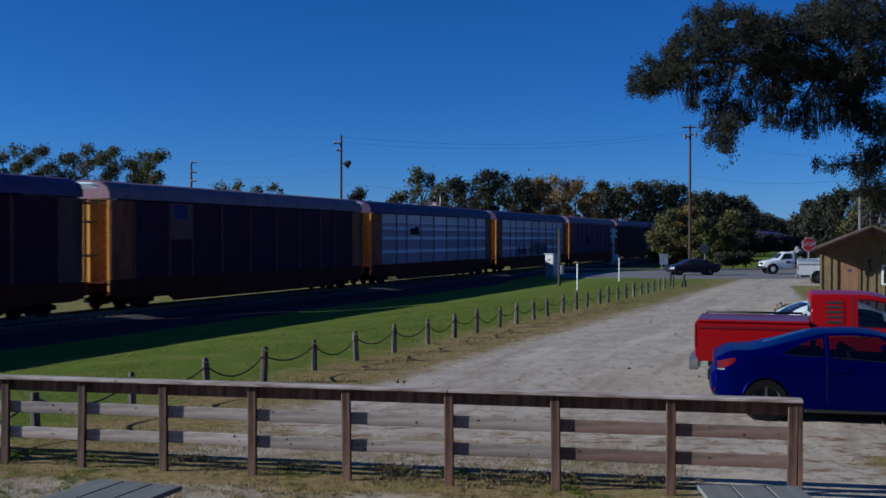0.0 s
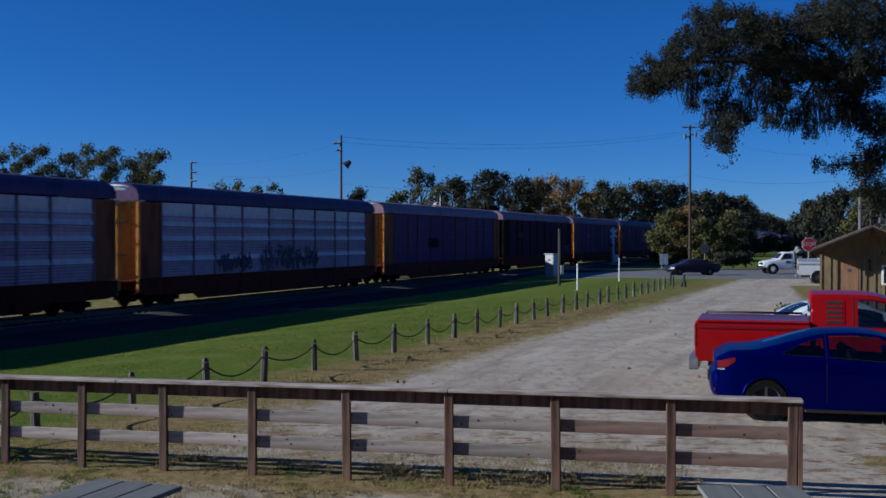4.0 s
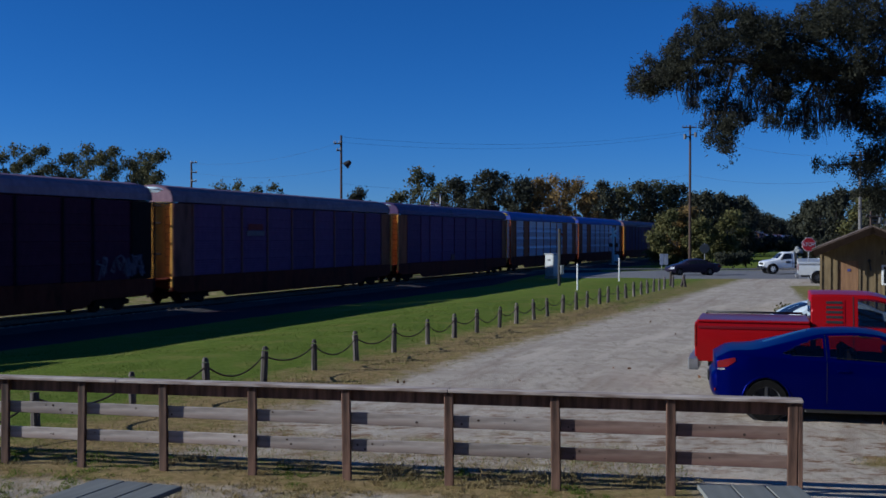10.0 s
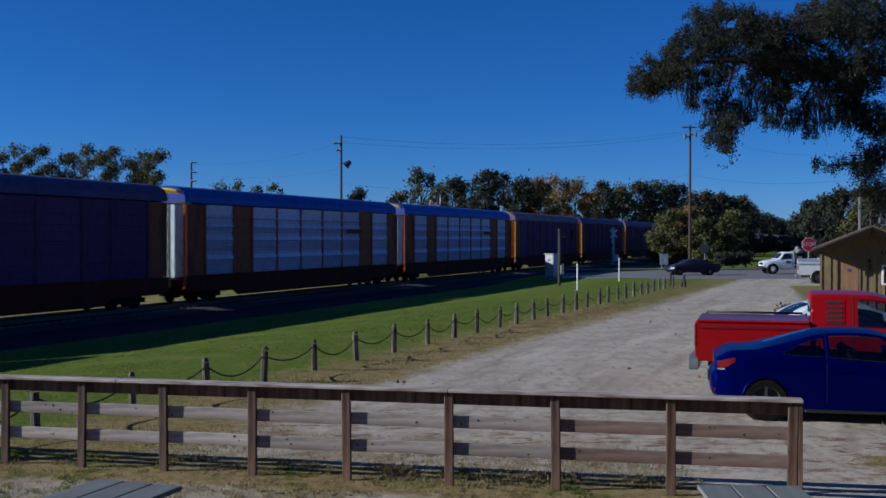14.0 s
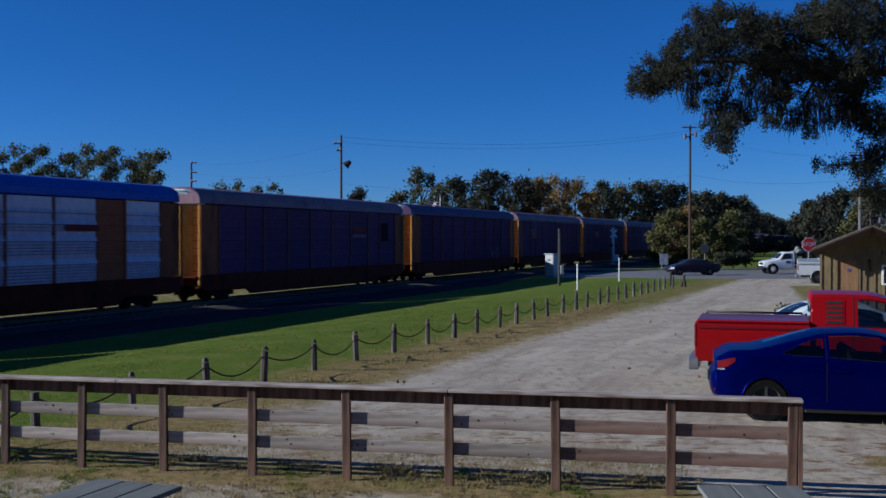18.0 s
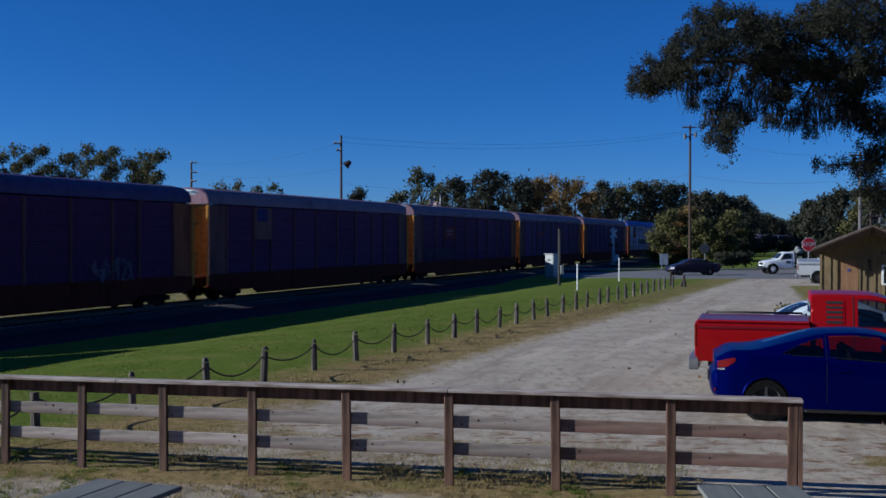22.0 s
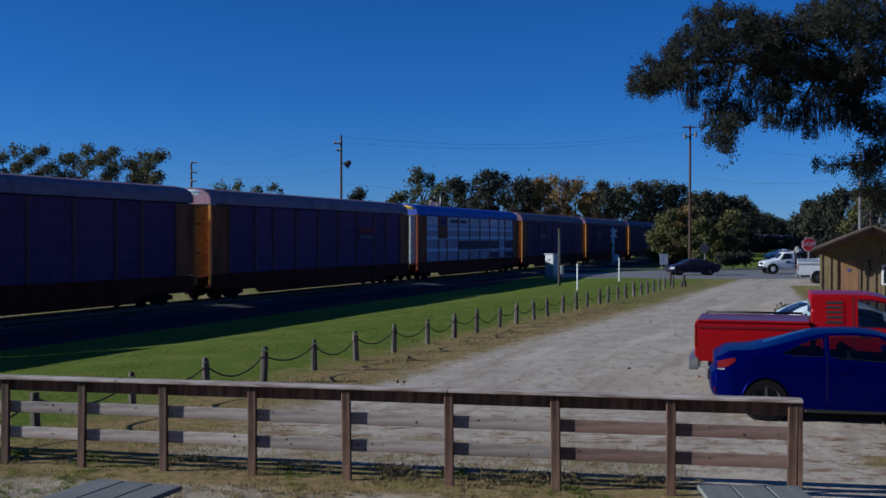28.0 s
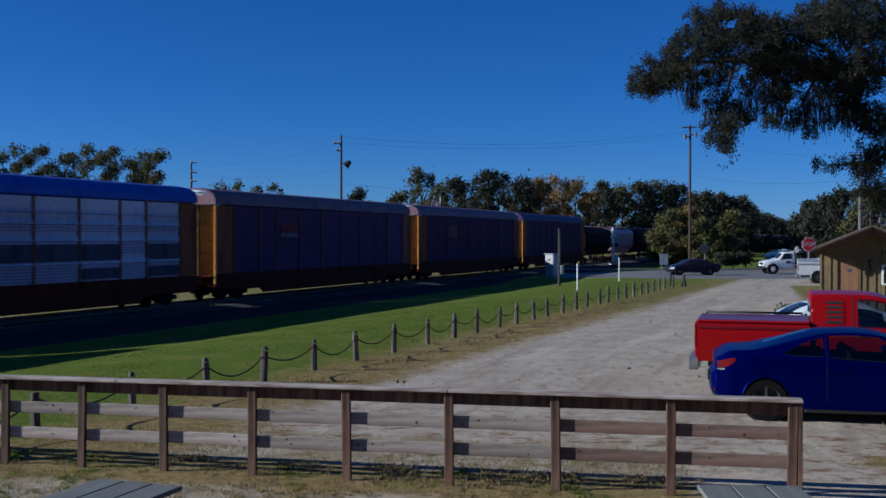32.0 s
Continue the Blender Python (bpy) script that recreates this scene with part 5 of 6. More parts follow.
def build_load(m):
    """Pale lumpy sacks heaped on the flatbed."""
    load = thing("sack_heap", m, "pale grey lumpy sacks heaped on the flatbed", "sacks")
    rng = random.Random(31)
    for k in range(7):
        bm = bmesh.new()
        bmesh.ops.create_icosphere(bm, subdivisions=2, radius=0.25)
        for v in bm.verts:
            v.co *= 1 + 0.55 * noise.noise(v.co * 5 + Vector((k * 3.1, 0, 0)))
            v.co.z *= 0.8
        o = part("sack", bm, SACKING, load, smooth=True)
        o.location = (rng.uniform(-0.32, 0.32), rng.uniform(-0.3, 0.3), 0.18 + 0.15 * k)


SACKING = surface("pale sacking", (0.12, 0.13, 0.14), (0.30, 0.30, 0.30), 9, 0.9, 0.5)
build_load(pose(27.75, 83.2, 0.85))
WAITING_CAR = build_sedan(pose(44.4, 132, 0, 0, 0, 180), "white car that drives up and waits at the crossing", WHITE_PAINT)
# ---- trees ----
LEAF_DARK = leaf_stuff("dark evergreen leaves", (0.026, 0.030, 0.023), (0.072, 0.072, 0.046))
LEAF_GREEN = leaf_stuff("mid green leaves", (0.060, 0.068, 0.026), (0.165, 0.15, 0.055))
LEAF_OLIVE = leaf_stuff("olive thin leaves", (0.052, 0.058, 0.028), (0.135, 0.125, 0.058))
LEAF_AUTUMN = leaf_stuff("autumn brown leaves", (0.12, 0.082, 0.030), (0.30, 0.20, 0.07))
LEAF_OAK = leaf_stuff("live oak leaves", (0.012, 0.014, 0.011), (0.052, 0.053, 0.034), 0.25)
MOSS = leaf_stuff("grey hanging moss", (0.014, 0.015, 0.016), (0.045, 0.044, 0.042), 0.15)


def leaf_mesh(name, centres, sizes, material, rng, wide=0.32):
    """Many small folded leaves, each two triangles pairs, turned at random."""
    n = len(centres)
    a = rng.normal(size=(n, 3))
    a /= np.linalg.norm(a, axis=1)[:, None]
    b = np.cross(a, rng.normal(size=(n, 3)))
    b /= np.linalg.norm(b, axis=1)[:, None]
    s = np.asarray(sizes)[:, None]
    c = np.asarray(centres)
    v = np.empty((n, 4, 3))
    v[:, 0], v[:, 1] = c - a * s * 0.66, c + b * s * wide
    v[:, 2], v[:, 3] = c + a * s * 0.66, c - b * s * wide
    me = bpy.data.meshes.new(name)
    faces = np.arange(n * 4).reshape(n, 4)
    me.from_pydata(v.reshape(-1, 3).tolist(), [], faces.tolist())
    me.materials.append(material)
    return me


def tree(x, y, h, w, leaves, label, seed, n=2600, leaf=0.42, trunk_r=None, low=0.25, gaps=0.5, group="trees behind the railway", blobs=None):
    """A tapered trunk with limbs and a crown of many leaf clumps with gaps between."""
    n, leaf = int(n * 1.7), leaf * 0.78
    rng = np.random.default_rng(seed)
    z = ground_z(x, y)
    t = thing("tree", Matrix.Translation((x, y, z)), label, "tree", group)
    r = trunk_r or 0.022 * h + 0.04
    bm = bmesh.new()
    top = h * 0.72
    bend = rng.normal(scale=0.03 * h, size=2)
    pts = [Vector((0, 0, -0.2)), Vector((bend[0] * 0.3, bend[1] * 0.3, top * 0.4)), Vector((bend[0], bend[1], top))]
    rod(bm, pts[0], pts[1], r, r * 0.7, 8)
    rod(bm, pts[1], pts[2], r * 0.7, r * 0.25, 8)
    nb = blobs or max(9, int(w * h / 5))
    cs, rs = [], []
    for k in range(nb):
        f = low + (1 - low) * ((k + 0.5) / nb)
        spread = w / 2 * math.sin(math.pi * (0.18 + 0.72 * (f - low) / (1 - low))) ** 0.8
        ang = k * 2.4 + rng.uniform(-0.5, 0.5)
        rad = spread * math.sqrt(rng.uniform(0.15, 1.0)) * 0.80
        br = rng.uniform(0.6, 1.25) * w * 0.155
        cs.append((math.cos(ang) * rad + bend[0] * f, math.sin(ang) * rad + bend[1] * f, min(h * f, h - br * 0.6)))
        rs.append(br)
        if k % 2 == 0:
            c = Vector(cs[-1])
            base = pts[1].lerp(pts[2], max(0.0, min(0.95, (c.z - 0.35 * h) / (0.65 * h))))
            rod(bm, base, c, r * 0.30, r * 0.07, 5)
    part("trunk", bm, BARK, t)
    cs, rs = np.array(cs), np.array(rs)
    # small clumps of leaves on the outside of each bough
    sub = rng.integers(0, nb, size=max(40, n // 22))
    d = rng.normal(size=(len(sub), 3))
    d /= np.linalg.norm(d, axis=1)[:, None]
    heads = cs[sub] + d * (rs[sub] * rng.uniform(gaps, 1.05, size=len(sub)))[:, None] * np.array((1, 1, 0.75))
    which = rng.integers(0, len(sub), size=n)
    off = rng.normal(size=(n, 3)) * (leaf * 1.0)
    c = heads[which] + off
    ob = new("crown", leaf_mesh("crown", c, rng.uniform(0.55, 1.15, size=n) * leaf, leaves, rng))
    ob.parent = t
    return t


def px_tree(px, top, z_dist, wpx, leaves, label, seed, **k):
    """A tree placed by its bearing, its distance and how high and wide it stands."""
    s = 1880.0 / z_dist
    x = (px - 784) / s
    return tree(x, z_dist, 2.83 + (421 - top) / s - ground_z(x, z_dist), wpx / s, leaves, label, seed, **k)


def build_trees():
    left = "thin-crowned olive green tree behind the railway"
    for i, (px, top, w) in enumerate(((-20, 276, 90), (40, 274, 80), (108, 274, 84), (168, 272, 84), (218, 278, 76), (266, 284, 66), (-60, 262, 90), (12, 256, 75), (75, 262, 70), (142, 257, 74), (192, 262, 76), (242, 272, 60), (285, 272, 62))):
        px_tree(px, top, 92 + (i * 7) % 12, w * 1.3, LEAF_OLIVE, left, 10 + i, n=3600, leaf=0.26, gaps=0.4, blobs=14, low=0.05)
    far = "distant dark green tree beyond the railway"
    for i, (px, top, w) in enumerate(((385, 327, 50), (420, 326, 44), (450, 332, 34), (488, 328, 34))):
        px_tree(px, top, 190 + 5 * i, w, LEAF_OLIVE, far, 30 + i, n=1100, leaf=0.6)
    px_tree(636, 339, 150, 44, LEAF_DARK, "low rounded dark evergreen tree beyond the railway", 40, n=2200, leaf=0.45, gaps=0.2, low=0.4)
    mids = [(700, 345, 45, LEAF_OLIVE), (748, 300, 66, LEAF_OLIVE), (775, 330, 60, LEAF_GREEN), (800, 316, 60, LEAF_DARK), (826, 322, 60, LEAF_DARK), (856, 308, 56, LEAF_DARK), (886, 306, 56, LEAF_DARK), (915, 316, 56, LEAF_DARK), (936, 322, 44, LEAF_DARK)]
    for i, (px, top, w, lf) in enumerate(mids):
        px_tree(px, top, 165 + (i * 11) % 25, w * 1.15, lf, "tall dark green tree beyond the railway", 50 + i, n=2600, leaf=0.55, low=0.15)
    for i, (px, top, w) in enumerate(((958, 320, 62), (990, 316, 66), (1022, 320, 62), (1045, 345, 40))):
        px_tree(px, top, 168 + 6 * i, w * 1.1, LEAF_AUTUMN, "tree in brown and orange autumn leaf beyond the railway", 70 + i, n=2600, leaf=0.55, low=0.1)
    for i, (px, top, w) in enumerate(((1066, 328, 50), (1100, 332, 60), (1130, 322, 66), (1165, 322, 66), (1196, 330, 60), (1225, 348, 50))):
        px_tree(px, top, 232 + 5 * i, w * 1.15, LEAF_OLIVE if i % 2 else LEAF_DARK, "tall dark green tree beyond the railway", 80 + i, n=3000, leaf=0.75, low=0.1)
    for i, (px, top, z, w, lf) in enumerate(((1172, 378, 126, 72, LEAF_GREEN), (1212, 372, 128, 80, LEAF_AUTUMN), (1240, 392, 124, 56, LEAF_GREEN), (1285, 376, 130, 84, LEAF_GREEN), (1312, 396, 134, 48, LEAF_DARK))):
        px_tree(px, top, z, w, lf, "bushy round-headed tree beside the street", 90 + i, n=3600, leaf=0.40, low=0.06, gaps=0.35, group="trees beside the street")
    for i, (px, top, z, w, lf) in enumerate(((1250, 346, 160, 70, LEAF_DARK), (1285, 348, 164, 66, LEAF_DARK), (1308, 356, 168, 56, LEAF_DARK), (1268, 350, 200, 70, LEAF_DARK), (1302, 352, 205, 60, LEAF_DARK), (1236, 346, 196, 66, LEAF_DARK), (1308, 388, 185, 50, LEAF_DARK))):
        px_tree(px, top, z, w, lf, "dense dark green tree beside the street", 100 + i, n=3600, leaf=0.58, low=0.03, gaps=0.3, group="trees beside the street")
    for i, (px, top, z, w) in enumerate(((1322, 364, 480, 40), (1340, 374, 560, 44), (1358, 383, 600, 40), (1376, 389, 640, 40), (1394, 393, 700, 40), (1412, 393, 700, 40), (1348, 394, 620, 44), (1384, 399, 680, 50))):
        px_tree(px, top, z, w, LEAF_DARK, "far dark green tree at the end of the railway", 140 + i, n=2600, leaf=1.5, low=0.03, gaps=0.3, group="trees beside the street")
    for i, (px, top, z, w, lf) in enumerate(((1424, 360, 130, 46, LEAF_DARK), (1452, 350, 120, 60, LEAF_DARK), (1486, 338, 112, 66, LEAF_DARK), (1520, 345, 110, 66, LEAF_GREEN), (1556, 350, 106, 70, LEAF_DARK), (1600, 330, 104, 80, LEAF_DARK), (1438, 362, 150, 50, LEAF_DARK), (1468, 346, 145, 60, LEAF_DARK), (1504, 340, 140, 66, LEAF_DARK), (1538, 334, 135, 66, LEAF_DARK), (1566, 330, 135, 66, LEAF_DARK))):
        px_tree(px, top, z, w, lf, "dark leafy tree beyond the street", 110 + i, n=2800, leaf=0.42, low=0.03, gaps=0.35, group="trees beside the street")


build_trees()


def build_oak():
    """Live oak that overhangs the lot, its trunk out of sight to the right."""
    rng = np.random.default_rng(5)
    base = Vector((8.6, 14.2, 0))
    t = thing("live_oak", Matrix.Translation(base), "live oak with drooping limbs and grey hanging moss", "tree")
    S = 1880.0 / 13.0

    def at(px, py, dy=0.0):
        s = 1880.0 / (13.0 + dy)
        return Vector(((px - 784) / s, 13.0 + dy, 2.83 + (421 - py) / s)) - base

    bm = bmesh.new()
    rod(bm, (0, 0, -0.2), (-0.1, 0, 2.2), 0.52, 0.42, 12)
    rod(bm, (-0.1, 0, 2.2), (0.3, 0.3, 5.4), 0.42, 0.22, 10)
    part("trunk", bm, BARK, t)
    limbs = [
        [(-0.1, 0, 2.3), at(1800, 200), at(1620, 130), at(1500, 128), at(1400, 120), at(1300, 108), at(1215, 112), at(1135, 145)],
        [at(1500, 128), at(1455, 82), at(1400, 62), at(1345, 66), at(1290, 52), at(1250, 62)],
        [at(1400, 120), at(1330, 70), at(1250, 60), at(1200, 80)],
        [at(1300, 108), at(1285, 170), at(1278, 260)],
        [(-0.1, 0, 2.0), at(1760, 330, 0.6), at(1610, 250, 0.6), at(1540, 210, 0.6), at(1480, 190, 0.6)],
        [at(1610, 250, 0.6), at(1540, 290, 0.6), at(1455, 293, 0.6)],
        [at(1620, 130), at(1560, 60), at(1500, 10), at(1450, -30)],
        [at(1450, 125), at(1420, 180), at(1425, 225)],
    ]
    for k, limb in enumerate(limbs):
        bm = bmesh.new()
        m = len(limb) - 1
        r0 = (0.075, 0.020, 0.016, 0.014, 0.085, 0.018, 0.02, 0.014)[k]
        for i in range(m):
            a = r0 * (1 - i / m) ** 1.2 + 0.012
            b = r0 * (1 - (i + 1) / m) ** 1.2 + 0.008
            rod(bm, limb[i], limb[i + 1], a, b, 7)
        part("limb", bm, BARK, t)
    clumps = [(1165, 142, 26), (1200, 122, 30), (1150, 162, 16), (1240, 132, 30), (1150, 113, 9), (1176, 93, 9), (1196, 76, 10), (1229, 20, 8), (1216, 60, 10), (1122, 140, 8), (1119, 158, 8), (1262, 30, 14), (1318, 36, 16), (1145, 145, 30), (1180, 128, 36), (1213, 95, 34), (1248, 62, 40), (1292, 42, 38), (1332, 72, 40), (1258, 118, 40), (1300, 130, 44), (1345, 112, 40), (1392, 132, 44), (1408, 62, 44), (1442, 36, 40), (1484, 40, 56), (1534, 40, 56), (1558, 105, 46), (1440, 112, 36), (1472, 152, 40), (1514, 158, 36), (1282, 190, 32), (1274, 236, 27), (1282, 272, 15), (1372, 170, 28), (1412, 202, 30), (1500, 195, 40), (1544, 215, 42), (1560, 275, 36), (1530, 300, 24), (1550, 345, 30), (1500, 122, 30), (1452, 124, 26), (1400, 112, 28), (1350, 48, 26), (1262, 84, 30), (1232, 30, 10), (1272, 18, 12), (1370, 92, 30), (1192, 104, 16), (1165, 118, 12), (1223, 182, 13), (1319, 208, 14), (1364, 214, 14), (1435, 234, 13), (1472, 297, 12), (1502, 290, 16), (1394, 175, 16), (1290, 222, 18), (1450, 292, 9)]
    cs, sz = [], []
    for px, py, r in clumps:
        dy = rng.uniform(-0.7, 0.9)
        c = at(px, py, dy)
        n = int(r * r * 3.4)
        twigs = max(5, n // 40)
        d = rng.normal(size=(twigs, 3))
        heads = d / np.linalg.norm(d, axis=1)[:, None] * (rng.uniform(0.25, 1.25, size=twigs) ** 0.8 * r / S)[:, None] * np.array((1.15, 1.6, 0.85))
        w = rng.integers(0, twigs, size=n)
        cs.append(np.array(c) + heads[w] + rng.normal(size=(n, 3)) * np.array((0.031, 0.031, 0.042)))
        sz.append(rng.uniform(0.018, 0.042, size=n))
    # the rest of the crown, over and beside the viewer's field
    for k in range(46):
        a = rng.uniform(-2.0, 1.6)
        c = np.array((math.cos(a) * rng.uniform(0.5, 5.0) + 1.2, math.sin(a) * rng.uniform(1, 5), rng.uniform(4.2, 8.5)))
        w = c + np.array(base)
        if w[0] < (1568 - 784) / 1880 * w[1] + 1.4 and w[2] < 2.83 + 421 / 1880 * w[1] + 0.8:
            continue
        n = 260
        cs.append(c + rng.normal(size=(n, 3)) * 0.5)
        sz.append(rng.uniform(0.10, 0.2, size=n))
    cs, sz = np.concatenate(cs), np.concatenate(sz)
    # open places between the sprays
    keep = np.array([0.6 * noise.noise((p[0] * 3.4, p[1] * 0.8, p[2] * 3.4)) + 0.8 * noise.noise((p[0] * 8, p[1] * 1.0, p[2] * 6.5)) > (-0.24 if p[0] < -3.9 else -0.30) for p in cs])
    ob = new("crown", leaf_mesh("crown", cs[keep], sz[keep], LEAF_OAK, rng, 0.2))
    ob.parent = t
    # moss: tapering strands in hanging tufts
    tufts = [(1222, 165, 26), (1228, 150, 24), (1318, 190, 30), (1325, 170, 22), (1362, 165, 22), (1375, 200, 22), (1456, 200, 34), (1450, 170, 26), (1432, 225, 16), (1300, 215, 22), (1262, 215, 22), (1400, 225, 16), (1290, 255, 20), (1346, 205, 18), (1490, 215, 22)]
    for px, py, ln in tufts:
        bm = bmesh.new()
        for k in range(44):
            p = at(px + rng.normal() * 10, py - 14 + rng.normal() * 6, rng.uniform(-0.3, 0.3))
            length = ln / S * rng.uniform(0.7, 1.9)
            w = rng.uniform(0.005, 0.011)
            q = p
            ang = rng.uniform(0, 3.14)
            side = Vector((math.cos(ang), math.sin(ang), 0))
            prev = None
            for j in range(5):
                f = j / 4
                c = q + Vector((rng.normal() * 0.012, rng.normal() * 0.012, -length * f))
                ww = w * (1 - 0.85 * f)
                pair = (bm.verts.new(c - side * ww), bm.verts.new(c + side * ww))
                if prev:
                    bm.faces.new((prev[0], prev[1], pair[1], pair[0]))
                prev = pair
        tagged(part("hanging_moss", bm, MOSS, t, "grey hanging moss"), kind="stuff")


build_oak()

# ---- poles, signals, signs ----


def spot(px, dist):
    return (px - 784) / 1880.0 * dist


def utility_pole(px, dist, top, label, arms=(), gear=(), r=0.15, lean=0.0, mat=None):
    x = spot(px, dist)
    z = ground_z(x, dist)
    h = 2.83 + (421 - top) * dist / 1880.0 - z
    t = thing("utility_pole", Matrix.Translation((x, dist, z)) @ pose(0, 0, 0, 0, lean, 0), label, "utility pole", "utility poles")
    bm = bmesh.new()
    rod(bm, (0, 0, -0.3), (0, 0, h), r, r * 0.7, 10)
    part("shaft", bm, mat or POLE_WOOD, t)
    for dz, half, off in arms:
        part("crossarm", one_box((off, -0.12, h - dz), (half * 2, 0.09, 0.11), 0.01), POLE_WOOD, t)
        for s in (-0.9, -0.45, 0.45, 0.9):
            bm = bmesh.new()
            rod(bm, (off + s * half, -0.12, h - dz + 0.05), (off + s * half, -0.12, h - dz + 0.22), 0.05, 0.03, 6)
            part("insulator", bm, INSUL, t)
    for kind, gx, gz in gear:
        bm = bmesh.new()
        if kind == "transformer":
            rod(bm, (gx, -0.1, h - gz - 0.25), (gx, -0.1, h - gz + 0.25), 0.15, n=12)
            box(bm, (gx / 2, 0, h - gz), (abs(gx), 0.08, 0.1))
            part("transformer", bm, INSUL, t)
        else:
            rod(bm, (0, 0, h - gz), (gx, -0.2, h - gz + 0.15), 0.03, n=6)
            rod(bm, (gx - 0.05, -0.2, h - gz - 0.12), (gx + 0.35, -0.3, h - gz + 0.22), 0.34, 0.16, n=12)
            part("floodlight", bm, TRIM, t)
    return t, h


utility_pole(604, 90, 240, "tall dark wooden utility pole with a floodlight", arms=((0.7, 0.32, -0.30), (1.3, 0.2, -0.18)), gear=(("flood", 0.45, 2.45),), r=0.13)
utility_pole(339, 120, 287, "dark wooden utility pole with short crossarms", arms=((0.1, 0.35, 0.3), (1.2, 0.35, 0.3), (2.2, 0.3, 0.3)), r=0.15, lean=0.0)
utility_pole(1221, 110, 222, "tall brown utility pole with small transformers", arms=((0.25, 0.75, -0.1),), gear=(("transformer", -0.55, 1.2), ("transformer", 0.55, 1.0)), r=0.15)
utility_pole(1522, 72, 268, "grey utility pole behind the wooden hut", arms=((0.3, 0.8, 0.0),), r=0.13, mat=surface("weathered grey pole", (0.10, 0.095, 0.095), (0.17, 0.16, 0.16), 10, 0.9, 0.4, stretch=(1, 1, 0.1)))


utility_pole(1541, 96, 374, "short grey utility pole with pale transformers behind the hut", arms=((0.5, 0.7, 0.2),), gear=(("transformer", 0.8, 0.8), ("transformer", 1.35, 1.1)), r=0.12)


def leaning_posts():
    for px, d, h, tilt in ((1187, 62.5, 0.80, 1.0), (1206, 61.5, 0.66, 14.0), (1213, 61.0, 0.60, -9.0)):
        x = spot(px, d)
        t = thing("leaning_post", Matrix.Translation((x, d, ground_z(x, d))) @ pose(0, 0, 0, 0, tilt, 0), "old dark timber post leaning at the end of the row", "post", "old posts by the street")
        bm = bmesh.new()
        rod(bm, (0, 0, -0.15), (0, 0, h), 0.085, 0.075, 9)
        part("timber", bm, TIE, t)
        bm = bmesh.new()
        rod(bm, (0, 0, h), (0, 0, h + 0.05), 0.075, 0.045, 9)
        part("weathered_top", bm, BOLLARD_WOOD, t)


leaning_posts()


def wire(a, b, sag, r=0.007):
    cu = bpy.data.curves.new("overhead_wire", "CURVE")
    cu.dimensions, cu.bevel_depth, cu.bevel_resolution = "3D", r, 0
    sp = cu.splines.new("POLY")
    sp.points.add(20)
    for k in range(21):
        f = k / 20
        q = Vector(a).lerp(Vector(b), f)
        sp.points[k].co = (q.x, q.y, q.z - sag * 4 * f * (1 - f), 1)
    cu.materials.append(TRIM)
    tagged(new("overhead_wire", cu), "thin dark overhead wire between poles", "wire", "overhead wires")


def build_wires():
    pa, pb, pc = Vector((spot(604, 90), 90, 0)), Vector((spot(1221, 110), 110, 0)), Vector((spot(339, 120), 120, 0))
    pr = Vector((spot(1522, 72), 72, 0))
    for k, dz in enumerate((11.35, 10.9)):
        wire(pa + Vector((0, -0.1, dz)), pb + Vector((0, -0.1, 13.9 - 0.3 * k)), 1.0)
    wire(pb + Vector((0, 0, 9.4)), pa + Vector((0, 0, 7.4)), 1.2)
    wire(pb + Vector((0.6, 0, 13.7)), pr + Vector((0.5, 0, 8.4)), 0.8)
    wire(pb + Vector((0, 0, 9.4)), pr + Vector((0, 0, 6.8)), 0.6)
    for k, dz in enumerate((11.2, 10.2)):
        wire(pc + Vector((0.3, 0, dz)), pa + Vector((0, 0, 10.9 - 2.2 * k)), 0.7, 0.006)


build_wires()


